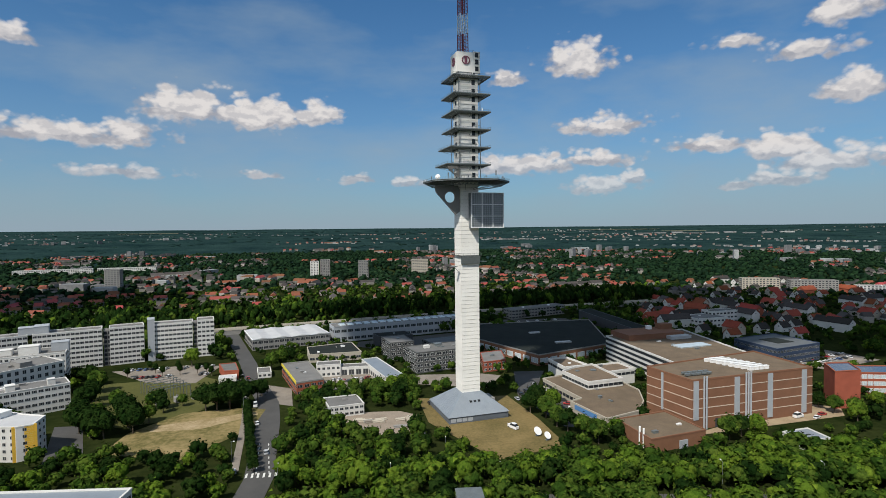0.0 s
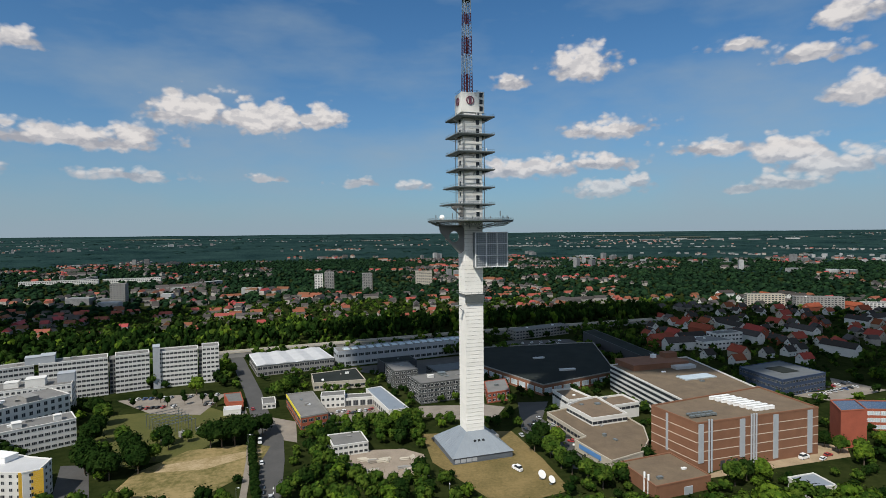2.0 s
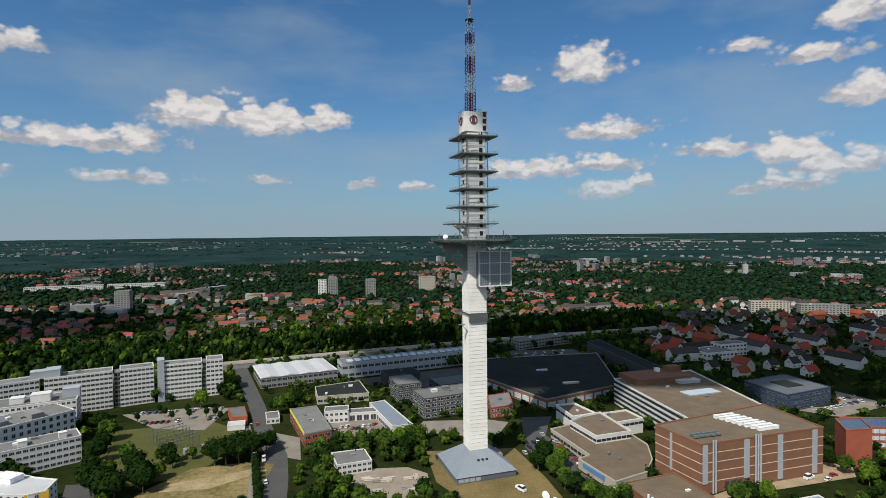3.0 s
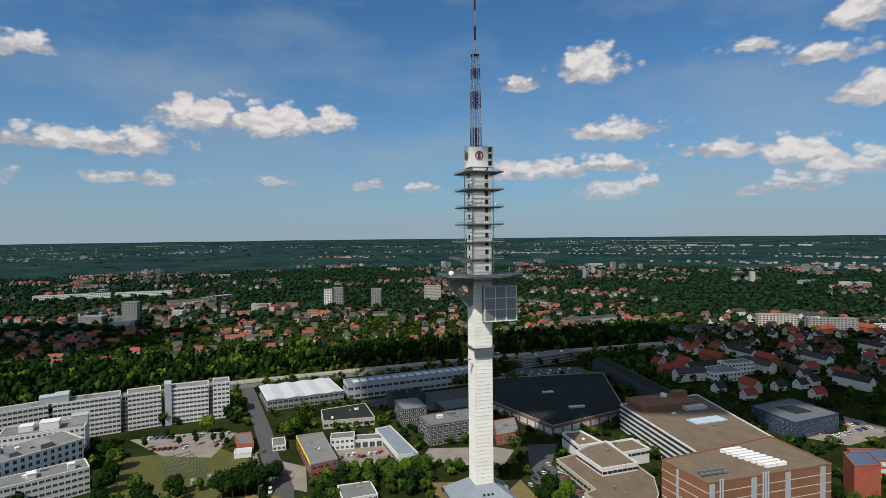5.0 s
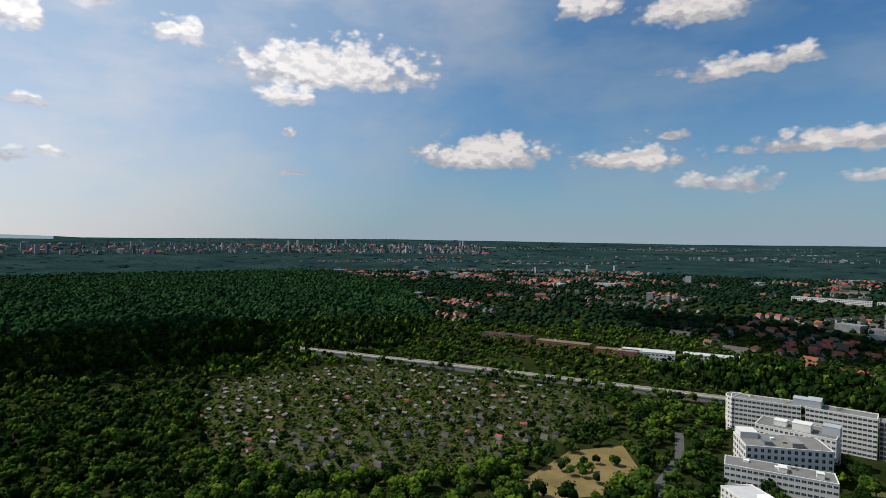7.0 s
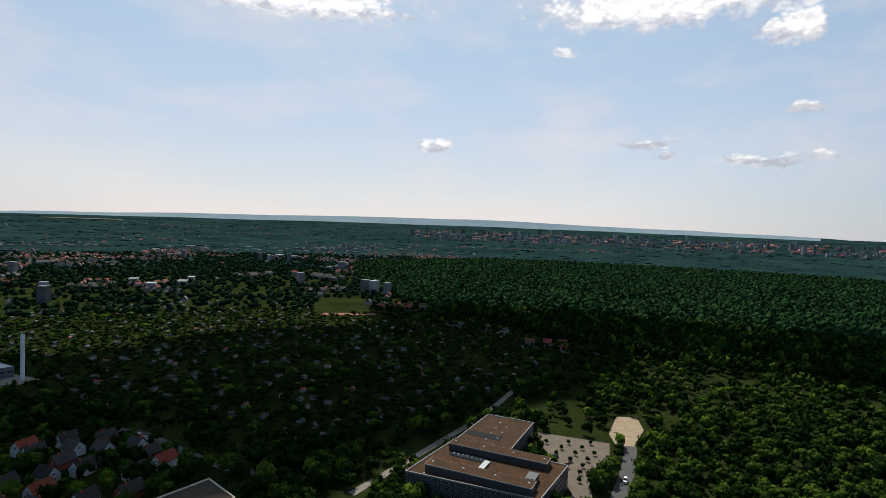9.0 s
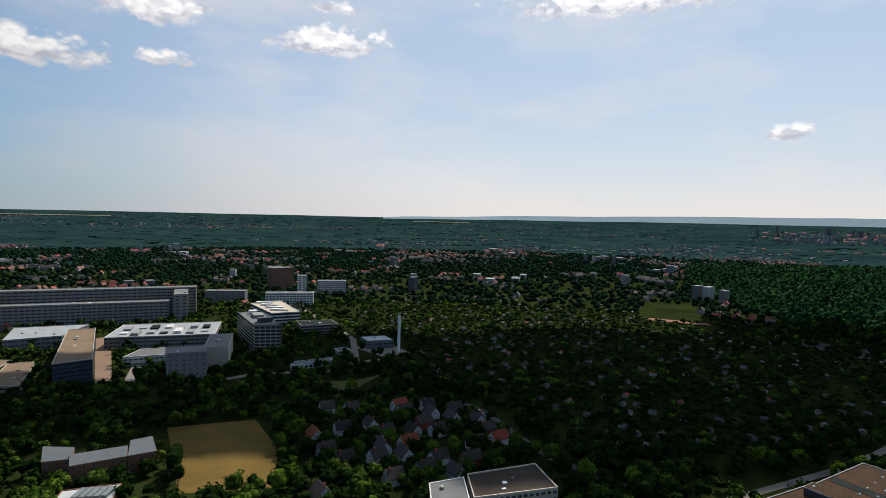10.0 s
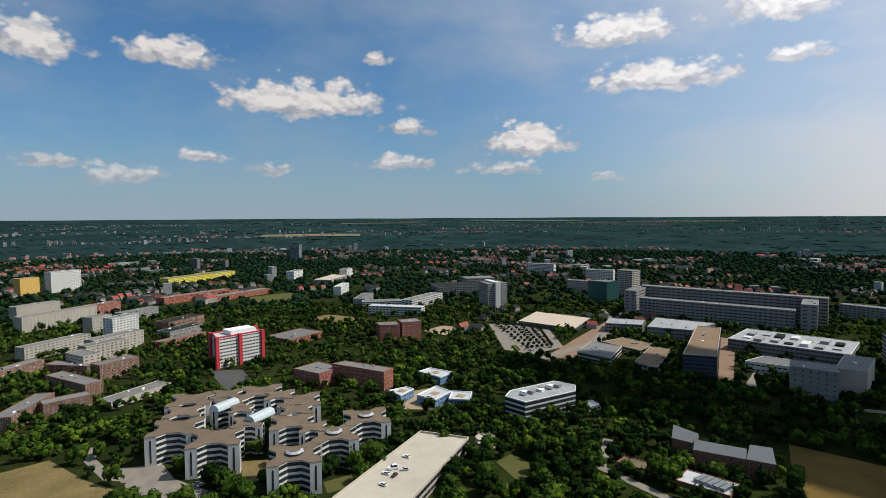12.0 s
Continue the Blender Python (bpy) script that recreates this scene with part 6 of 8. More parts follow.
for o in ([(372, -290), (374, -305), (350, -311), (346, -293)], [(330, -275), (312, -275), (305, -253), (323, -250)], [(346, -240), (344, -256), (336, -257), (330, -240)], [(300, -262), (312, -276), (300, -286), (288, -272)]):
    area = sum(o[i][0] * o[(i + 1) % 4][1] - o[(i + 1) % 4][0] * o[i][1] for i in range(4))
    cb = building("kindergarten", "white-roofed pavilion with blue and white walls", o if area > 0 else o[::-1], 7, 2, BLUE_WALL, ROOF_WHITE, 3.2, 2.2, 1.5, 0.9, WIN_WHITE, None, "building", rim=0.9, rim_mat=WHITE_PAINT, extras=False)
    roof_box(cb, cb.location.x, cb.location.y, 6, 6, 6, 6.5, 20, SAND, "roof_court")
patch("pavement", [(322, -232), (352, -250), (345, -280), (312, -290), (296, -260)], SAND, 0.1, "sandy court between the pavilions")
patch("pavement", [(440, -150), (520, -160), (505, -185), (455, -178)], ASPHALT, 0.1, "grey asphalt parking area")
patch("lawn", [(385, 20), (300, -20), (318, -52), (345, -40), (388, -28)], DRY, 0.1, "dry brown lawn")
road("road", [(392, -52), (372, -46), (340, -50), (318, -70), (292, -82), (262, -84)], 6, PAVED, 0.12, "pale drive to the office pavilions")
patch("field", [(627, -383), (654, -355), (702, -352), (711, -389), (657, -410)], DRY, 0.1, "dry sports ground")
patch("field", [(490, -423), (528, -420), (538, -463), (512, -465)], SAND, 0.1, "bare earth plot among the trees")
patch("field", [(884, -357), (965, -360), (972, -456), (885, -410)], LAWN, 0.1, "green sports pitch")
# housing slabs
for x, y, w, d, t, top, fl, walls, roof, label in (
        (480, -22, 52, 13, -32, 11, 4, BRICK_BROWN, ROOF_GREY, "brown brick apartment row"), (531, -57, 58, 14, 21, 12, 4, BRICK_BROWN, ROOF_GREY, "brown brick apartment row"), (475, -46, 30, 12, 96, 12, 4, BRICK_BROWN, ROOF_GREY, "brown brick apartment row"),
        (562, -92, 36, 14, 112, 14.5, 5, BRICK_BROWN, ROOF_GREY, "brown brick apartment row"), (481, -92, 52, 16, 116, 5.5, 1, WALL_CREAM, ROOF_GREY, "flat low shop row"), (596, -72, 30, 15, 20, 18, 6, WALL_CREAM, ROOF_GREY, "pale apartment slab"),
        (668, -110, 58, 15, -62, 18, 6, WALL_CREAM, ROOF_GREY, "pale apartment slab"), (705, -185, 50, 20, -60, 10, 3, WALL_GREY, ROOF_DARK, "flat grey school wing"), (760, -200, 60, 22, -60, 12, 4, BRICK_BROWN, ROOF_DARK, "flat brown school wing"), (590, -62, 44, 13, 40, 11, 4, BRICK_RED, ROOF_GREY, "red brick apartment row"),
        (640, -95, 40, 14, -70, 17, 6, WALL_CREAM, ROOF_GREY, "pale apartment slab"), (655, -172, 60, 12, -65, 9, 3, BRICK_RED, ROOF_GREY, "low red brick row"),
        (735, -128, 34, 16, -62, 27, 9, WALL_WHITE, ROOF_GREY, "white apartment high-rise"), (775, -110, 26, 16, -60, 24, 8, WALL_CREAM, ROOF_GREY, "cream apartment high-rise"),
        (700, -60, 70, 14, -60, 14, 5, WALL_CREAM, ROOF_GREY, "cream apartment slab"), (600, -10, 80, 13, -50, 12, 4, BRICK_BROWN, ROOF_GREY, "brown apartment row"),
        (880, -80, 100, 15, -60, 20, 7, WALL_CREAM, ROOF_GREY, "long cream apartment slab"), (960, -62, 60, 15, -60, 22, 7, WALL_CREAM, ROOF_GREY, "cream apartment slab"),
        (940, -140, 50, 14, -60, 17, 6, BRICK_RED, ROOF_GREY, "red apartment slab"), (860, -170, 60, 14, -60, 14, 5, WALL_GREY, ROOF_GREY, "grey apartment slab"),
        (1260, -70, 34, 18, -60, 34, 11, YELLOW_WALL, ROOF_GREY, "orange apartment high-rise"), (1300, -130, 60, 18, -60, 40, 13, WALL_WHITE, ROOF_GREY, "white apartment high-rise"),
        (1290, -360, 120, 30, -70, 14, 4, YELLOW_FASCIA, ROOF_GREY, "bright yellow warehouse"), (1330, -430, 90, 30, -70, 14, 4, YELLOW_FASCIA, ROOF_GREY, "bright yellow warehouse"),
        (1000, -290, 130, 16, -70, 12, 3, BRICK_RED, ROOF_GREY, "long red brick school"), (980, -360, 120, 24, -70, 9, 2, BRICK_RED, ROOF_GREY, "long flat red hall"),
        (600, -210, 46, 20, -60, 8, 2, WALL_DARK, ROOF_GREY, "flat dark sports hall"), (590, -279, 52, 38, -72, 7, 2, BRICK_RED, ROOF_GREY, "flat school wing"), (1735, -828, 34, 24, 40, 52, 14, SLATE, ROOF_DARK, "dark blue tower block"),
        (1080, -600, 110, 40, -50, 10, 2, WALL_GREY, ROOF_BEIGE, "wide trade hall"), (1180, -560, 50, 18, -50, 20, 6, WALL_WHITE, ROOF_GREY, "white apartment block"),
        (1120, -660, 40, 18, -50, 22, 7, WALL_WHITE, ROOF_GREY, "white apartment block"), (760, -480, 70, 18, -45, 14, 4, WALL_GREY, ROOF_GREY, "grey school wing"),
        (900, -520, 60, 14, -45, 16, 5, WALL_WHITE, ROOF_WHITE, "white round-ended office")):
    building("apartment_row" if top < 13 else "apartment_slab", label + " with rows of windows", rect(x, y, w, d, t), top, fl, walls, roof, 4.2, 2.4, 1.5, 1.0, WIN_WHITE, None, "apartment building", group="housing estate")
# north: landmarks beyond the railway
for x, y, w, d, t, top, fl, walls, roof, label in (
        (-462, 915, 22, 18, 10, 34, 11, WALL_GREY, ROOF_GREY, "grey tower block"), (-150, 1085, 18, 18, 10, 36, 12, WALL_GREY, ROOF_GREY, "grey tower block"), (-75, 1070, 18, 18, 10, 34, 11, WALL_GREY, ROOF_GREY, "grey tower block"),
        (-172, 1095, 16, 16, 10, 32, 10, WALL_WHITE, ROOF_GREY, "pale tower block"), (38, 1165, 34, 16, 5, 30, 9, WALL_CREAM, ROOF_GREY, "cream apartment slab"),
        (570, 719, 60, 14, -15, 18, 6, WALL_GREY, ROOF_GREY, "grey apartment slab"), (520, 760, 50, 14, -15, 18, 6, WALL_CREAM, ROOF_GREY, "cream apartment slab"), (640, 690, 50, 14, -15, 12, 4, WALL_WHITE, ROOF_GREY, "white apartment row"),
        (285, 496, 34, 24, 12, 9, 2, WALL_WHITE, ROOF_GREY, "pale flat-roofed building"), (310, 512, 30, 14, 12, 12, 3, WALL_WHITE, ROOF_GREY, "pale flat-roofed building"),
        (-780, 1290, 150, 14, 20, 11, 3, WALL_WHITE, ROOF_GREY, "long white slab"), (-640, 1330, 120, 14, 15, 11, 3, WALL_WHITE, ROOF_GREY, "long white slab"),
        (-500, 485, 60, 20, 42, 9, 2, WALL_WHITE, ROOF_WHITE, "flat white school"), (-455, 545, 70, 16, 40, 7, 2, WALL_WHITE, ROOF_WHITE, "flat white school wing"),
        (-660, 385, 70, 16, 38, 9, 2, BRICK_BROWN, TILE_DARK, "long brown row"), (-585, 425, 70, 16, 36, 9, 2, BRICK_BROWN, ROOF_BROWN, "long brown row"), (-520, 455, 50, 16, 38, 9, 2, BRICK_BROWN, ROOF_BROWN, "long brown row")):
    building("tower_block" if top > 25 else "apartment_row", label + " with rows of windows", rect(x, y, w, d, t), top, fl, walls, roof, 4.2, 2.6, 1.6, 1.0, WIN, None, "apartment building", group="far blocks")


# ---- houses with pitched roofs ----
def house(roof, walls, w, d, eaves, ridge, label):
    ob = thing("house", 0, 0, -50, 0, label, "house", "gabled houses")
    s = Shape()
    s.box(-w / 2, -d / 2, -0.2, w / 2, d / 2, eaves)
    s.add([(-w / 2, -d / 2, eaves), (-w / 2, d / 2, eaves), (-w / 2, 0, ridge), (w / 2, -d / 2, eaves), (w / 2, d / 2, eaves), (w / 2, 0, ridge)], [(0, 2, 1), (3, 4, 5)])
    part("wall", s, [walls], ob)
    s = Shape()
    for sg in (-1, 1):
        s.add([(-w / 2 - 0.5, sg * (d / 2 + 0.6), eaves - 0.45), (w / 2 + 0.5, sg * (d / 2 + 0.6), eaves - 0.45), (w / 2 + 0.5, 0, ridge + 0.05), (-w / 2 - 0.5, 0, ridge + 0.05),
               (-w / 2 - 0.5, sg * (d / 2 + 0.6), eaves - 0.15), (w / 2 + 0.5, sg * (d / 2 + 0.6), eaves - 0.15), (w / 2 + 0.5, 0, ridge + 0.35), (-w / 2 - 0.5, 0, ridge + 0.35)],
              [(0, 1, 2, 3), (7, 6, 5, 4), (0, 4, 5, 1), (1, 5, 6, 2), (3, 2, 6, 7), (0, 3, 7, 4)])
    part("roof", s, [roof], ob)
    s = Shape()
    s.box(w * 0.2, 0.4, ridge - 1.2, w * 0.2 + 0.8, 1.2, ridge + 1.0)
    part("chimney", s, [BRICK_RED], ob)
    part("window", WIN_ONE, None, ob, at=pose(w * 0.28, -d / 2, 0.9) @ Matrix.Diagonal((1.5, 1, 1.3, 1)))
    part("window", WIN_ONE, None, ob, at=pose(-w * 0.28, -d / 2, 0.9) @ Matrix.Diagonal((1.5, 1, 1.3, 1)))
    part("window", WIN_ONE, None, ob, at=pose(-w / 2, 0, eaves - 0.2, 0, 0, -90) @ Matrix.Diagonal((1.4, 1, 1.3, 1)))
    part("window", WIN_ONE, None, ob, at=pose(w / 2, 0, eaves - 0.2, 0, 0, 90) @ Matrix.Diagonal((1.4, 1, 1.3, 1)))
    return ob


HOUSES = [house(TILE_RED, WALL_WHITE, 11, 8, 4.8, 8.8, "white house under a red tiled gable roof"), house(TILE_RED, WALL_CREAM, 16, 10, 6.0, 11.0, "cream house under a red tiled gable roof"),
          house(TILE_DARK, WALL_WHITE, 10, 8, 4.4, 8.6, "white house under a dark tiled gable roof"), house(TILE_DARK, BRICK_RED, 11, 8, 4.4, 8.6, "brick house under a dark tiled gable roof"),
          house(TILE_RED, BRICK_RED, 26, 10, 7.0, 11.5, "long brick house under a red tiled roof"), house(TILE_DARK, WALL_WHITE, 30, 10, 8.0, 12.0, "long white house under a dark tiled roof")]
HOUSE_SIZE = [(11, 8), (16, 10), (10, 8), (11, 8), (26, 10), (30, 10)]

# ---- where things may stand: a coarse map of free ground ----
CELL, SIDE = 2.0, 1400.0
NCELL = int(2 * SIDE / CELL)
taken = np.zeros((NCELL, NCELL), bool)


def mark(outline, margin=1.5):
    xs, ys = [p[0] for p in outline], [p[1] for p in outline]
    i0, i1 = int((min(xs) - margin + SIDE) / CELL), int((max(xs) + margin + SIDE) / CELL) + 1
    j0, j1 = int((min(ys) - margin + SIDE) / CELL), int((max(ys) + margin + SIDE) / CELL) + 1
    i0, j0, i1, j1 = max(0, i0), max(0, j0), min(NCELL, i1), min(NCELL, j1)
    if i0 >= i1 or j0 >= j1:
        return
    gx, gy = np.meshgrid((np.arange(i0, i1) + 0.5) * CELL - SIDE, (np.arange(j0, j1) + 0.5) * CELL - SIDE, indexing="ij")
    inside = np.zeros(gx.shape, bool)
    near = np.zeros(gx.shape, bool)
    n = len(outline)
    for k in range(n):
        (ax, ay), (bx, by) = outline[k], outline[(k + 1) % n]
        cross = (ay > gy) != (by > gy)
        with np.errstate(divide="ignore", invalid="ignore"):
            inside ^= cross & (gx < (bx - ax) * (gy - ay) / (by - ay if by != ay else 1e-9) + ax)
        length = max(1e-9, (bx - ax) ** 2 + (by - ay) ** 2)
        t = np.clip(((gx - ax) * (bx - ax) + (gy - ay) * (by - ay)) / length, 0, 1)
        near |= (gx - ax - t * (bx - ax)) ** 2 + (gy - ay - t * (by - ay)) ** 2 < margin ** 2
    taken[i0:i1, j0:j1] |= inside | near


def is_free(x, y):
    i, j = int((x + SIDE) / CELL), int((y + SIDE) / CELL)
    return not (0 <= i < NCELL and 0 <= j < NCELL) or not taken[i, j]


for outline in SOLID:
    mark(outline)


def within(x, y, outline):
    inside = False
    n = len(outline)
    for k in range(n):
        (ax, ay), (bx, by) = outline[k], outline[(k + 1) % n]
        if (ay > y) != (by > y) and x < (bx - ax) * (y - ay) / (by - ay) + ax:
            inside = not inside
    return inside


FOREST = [(-640, 215), (-668, 100), (-672, 0), (-640, -110), (-575, -210), (-560, -420), (-610, -560), (-640, -760), (-700, -960), (-900, -1330), (-1150, -1660), (-1900, -1500),
          (-2700, -1250), (-3300, -700), (-3300, 0), (-2600, 380), (-1700, 560), (-1000, 420), (-760, 300)]
GARDENS = [(-575, 5), (-592, 160), (-410, 325), (-335, 300), (-305, 190), (-290, 112), (-310, 60), (-345, 22), (-430, -8)]
SOUTH_GARDENS = [(-170, -300), (-310, -285), (-480, -330), (-560, -450), (-470, -660), (-420, -900), (-200, -1000), (-60, -900), (0, -700), (-80, -640), (-60, -480), (-130, -420)]
NORTH_WOOD = [(-320, 440), (-160, 535), (60, 600), (330, 660), (330, 740), (60, 690), (-150, 640), (-420, 560), (-430, 420)]
SOUTH_HOUSES = [(30, -268), (-60, -270), (-122, -315), (-96, -420), (10, -400), (26, -330)]
NORTH_HOUSES = [(-620, 640), (-420, 570), (-150, 650), (60, 700), (330, 750), (420, 1000), (200, 1050), (-260, 1000), (-640, 880)]
EAST_HOUSES = [(240, 430), (330, 430), (460, 420), (700, 520), (820, 760), (560, 900), (400, 760), (250, 600)]
DRY_FIELD = [(-262, 150), (-298, 222), (-292, 262), (-250, 240), (-238, 205), (-244, 176)]
patch("garden_ground", GARDENS, BEDS, 0.06, "beds, paths and dry grass between allotment sheds", False)
patch("field", DRY_FIELD, DRY, 0.1, "dry yellow meadow with scattered bushes", False)

dice = random.Random(11)
singles = 0
far_houses = []       # x, y, size, turn, roof


def add_house(x, y, pick, turn):
    global singles
    w, d = HOUSE_SIZE[pick]
    copy_thing(HOUSES[pick], pose(x, y, 0, 0, 0, turn))
    mark(rect(x, y, w + 2, d + 2, turn), 1)
    singles += 1


for zone, spacing, chance, base in ((SOUTH_HOUSES, 18, 0.7, 25), (EAST_HOUSES, 27, 0.6, 12), (NORTH_HOUSES, 30, 0.55, 15)):
    x0, x1 = min(p[0] for p in zone), max(p[0] for p in zone)
    y0, y1 = min(p[1] for p in zone), max(p[1] for p in zone)
    for i in range(int((x1 - x0) / spacing) + 1):
        for j in range(int((y1 - y0) / spacing) + 1):
            x, y = x0 + (i + dice.uniform(0.2, 0.8)) * spacing, y0 + (j + dice.uniform(0.2, 0.8)) * spacing
            if within(x, y, zone) and dice.random() < chance and is_free(x, y) and is_free(x + 6, y) and is_free(x - 6, y) and is_free(x, y + 6):
                pick = dice.choices(range(6), (0.9, 0, 6, 2.2, 0, 0) if zone is SOUTH_HOUSES else (5, 3, 4, 2, 1.2, 1.2) if zone is not EAST_HOUSES else (2, 2, 4, 2, 0.5, 3))[0]
                turn = base + dice.choice([0, 0, 90]) + dice.uniform(-8, 8)
                if singles < 135:
                    add_house(x, y, pick, turn)
                else:
                    far_houses.append((x, y, HOUSE_SIZE[pick], turn, pick in (0, 1, 4)))
for pick, (x, y, turn) in enumerate(((330, 430, 10), (-190, 590, 20), (278, 545, 12), (360, 500, 15), (395, 470, 70), (-260, 620, 30))):
    if is_free(x, y):
        add_house(x, y, pick, turn)
for ob in HOUSES:
    for o in (*ob.children_recursive, ob):
        bpy.data.objects.remove(o)

# ---- garden sheds ----
def shed(w, d, walls, roof, label):
    ob = thing("garden_shed", 0, 0, -50, 0, label, "shed", "allotment sheds")
    s = Shape()
    s.box(-w / 2, -d / 2, -0.1, w / 2, d / 2, 2.3)
    s.add([(-w / 2, -d / 2, 2.3), (-w / 2, d / 2, 2.3), (-w / 2, 0, 3.3), (w / 2, -d / 2, 2.3), (w / 2, d / 2, 2.3), (w / 2, 0, 3.3)], [(0, 2, 1), (3, 4, 5)])
    part("wall", s, [walls], ob)
    s = Shape()
    for sg in (-1, 1):
        s.add([(-w / 2 - 0.4, sg * (d / 2 + 0.4), 2.15), (w / 2 + 0.4, sg * (d / 2 + 0.4), 2.15), (w / 2 + 0.4, 0, 3.45), (-w / 2 - 0.4, 0, 3.45), (-w / 2 - 0.4, sg * (d / 2 + 0.4), 2.0), (w / 2 + 0.4, sg * (d / 2 + 0.4), 2.0), (w / 2 + 0.4, 0, 3.3), (-w / 2 - 0.4, 0, 3.3)],
              [(0, 1, 2, 3), (7, 6, 5, 4), (0, 4, 5, 1), (1, 5, 6, 2), (0, 3, 7, 4)])
    part("roof", s, [roof], ob)
    return ob


SHEDS = [shed(5, 4, WALL_CREAM, ROOF_GREY, "small garden shed with a grey felt roof"), shed(6, 4.5, BRICK_BROWN, PAVED, "garden shed with a pale sheet roof"),
         shed(5, 4, WALL_WHITE, TILE_RED, "white garden shed with a red roof"), shed(6, 5, BARK, ROOF_GREY, "wooden garden shed with a grey roof")]
sheds = 0
for zone, spacing, chance, most in ((GARDENS, 14.5, 0.62, 160), (SOUTH_GARDENS, 18, 0.42, 220)):
    x0, x1 = min(p[0] for p in zone), max(p[0] for p in zone)
    y0, y1 = min(p[1] for p in zone), max(p[1] for p in zone)
    for i in range(int((x1 - x0) / spacing) + 1):
        for j in range(int((y1 - y0) / spacing) + 1):
            x, y = x0 + (i + dice.uniform(0.25, 0.75)) * spacing, y0 + (j + dice.uniform(0.25, 0.75)) * spacing
            if within(x, y, zone) and dice.random() < chance and is_free(x, y):
                turn = 40 + dice.choice([0, 90]) + dice.uniform(-12, 12)
                if sheds < most:
                    copy_thing(SHEDS[dice.choices(range(4), (2, 3, 1, 5))[0]], pose(x, y, 0, 0, 0, turn) @ Matrix.Diagonal((dice.uniform(0.5, 0.95), dice.uniform(0.6, 0.95), dice.uniform(0.7, 0.95), 1)))
                    sheds += 1
                else:
                    far_houses.append((x, y, (5.5, 4), turn, dice.random() < 0.1))
                mark(rect(x, y, 6, 5, turn), 0.6)
for ob in SHEDS:
    for o in (*ob.children_recursive, ob):
        bpy.data.objects.remove(o)


# ---- cars ----
def car(colour, long, wide, high, label, name="car", wheels=True):
    ob = thing(name, 0, 0, -50, 0, label, name, "parked cars")
    s = Shape()
    a, b = long / 2, wide / 2
    s.prism([(-a, -b + 0.2), (-a + 0.25, -b), (a - 0.3, -b), (a, -b + 0.35), (a, b - 0.35), (a - 0.3, b), (-a + 0.25, b), (-a, b - 0.2)], 0.3, high * 0.58)
    part("body", s, [colour], ob)
    s = Shape()
    s.prism(rect(-0.1 * long, 0, long * 0.62, wide - 0.1), high * 0.58, high * 0.95, 0, rect(-0.12 * long, 0, long * 0.42, wide - 0.4))
    part("cabin", s, [GLASS], ob)
    s = Shape()
    s.prism(rect(-0.12 * long, 0, long * 0.42, wide - 0.42), high * 0.95, high)
    part("roof", s, [colour], ob)
    for sx in (-0.32, 0.32) if wheels else ():
        for sy in (-1, 1):
            s = Shape()
            s.bar((sx * long, sy * (b - 0.2), 0.33), (sx * long, sy * b * 1.01, 0.33), 0.33, 0, 8)
            part("wheel", s, [RUBBER], ob)
    return ob


PAINTS = [material("car_" + n, c, 0.3, tuple(v * 0.9 for v in c), 2, 0.5, gloss=0.6) for n, c in (("white", (0.75, 0.75, 0.75)), ("silver", (0.45, 0.46, 0.48)), ("black", (0.02, 0.02, 0.022)), ("red", (0.35, 0.03, 0.03)), ("blue", (0.05, 0.1, 0.25)))]
CARS = [car(p, 4.4, 1.8, 1.5, n + " car parked on the paving") for p, n in zip(PAINTS, ("white", "silver", "black", "red", "dark blue"))]
FAR_CARS = [car(p, 4.4, 1.8, 1.5, n + " car parked in a row with others", "car", False) for p, n in zip(PAINTS, ("white", "silver", "black", "red", "dark blue"))]
VAN = car(PAINTS[0], 6.0, 2.1, 2.6, "white van parked on the paving", "van")


def park(x, y, turn, z=0.13, pick=None):
    copy_thing((CARS if 0 < y < 300 else FAR_CARS)[dice.choices(range(5), (3, 4, 4, 1, 1))[0] if pick is None else pick], pose(x, y, z, 0, 0, turn))


copy_thing(VAN, pose(51, 250, 0.12, 0, 0, 120)), copy_thing(VAN, pose(-286, -146, 0.13, 0, 0, 25)), copy_thing(VAN, pose(233, -164, 7.4, 0, 0, 70)), copy_thing(VAN, pose(-79, 296, 0.13, 0, 0, 105)), copy_thing(VAN, pose(192, 250, 0.13, 0, 0, 20))
for x, y, t in ((231, -158, 20), (228, -168, 60), (226, -160, 110), (240, -178, 20), (222, -150, 15)):
    park(x, y, t, 7.45)
for x, y, t in ((-66, 214, 110), (-58, 232, 105), (-71, 268, 110), (-98, 352, 115), (-60, 330, 20), (14, 290, 100), (66, 300, 100), (70, 306, 100), (74, 311, 100), (78, 318, 100), (62, 292, 100), (200, 248, 30), (206, 252, 10), (-180, 268, 30), (-170, 266, 120), (-172, 270, 120), (-168, 262, 120)):
    park(x, y, t)
for k in range(14):
    park(-186 + 4.2 * k, 380 + 0.5 * k, 80 + dice.uniform(-3, 3)) if dice.random() < 0.75 else None
    park(-170 + 3.2 * k, 360 + 0.4 * k, 80 + dice.uniform(-3, 3)) if dice.random() < 0.6 else None
for k in range(9):
    park(-50 + 3.4 * k, 338 + 0.5 * k + dice.uniform(-3, 3), 70 + dice.uniform(-20, 20), pick=3 if k % 4 == 0 else None)
for k in range(18):
    park(268 + 2.9 * k, 343 + 1.1 * k + 9 * (k % 2), 100, 0.12)
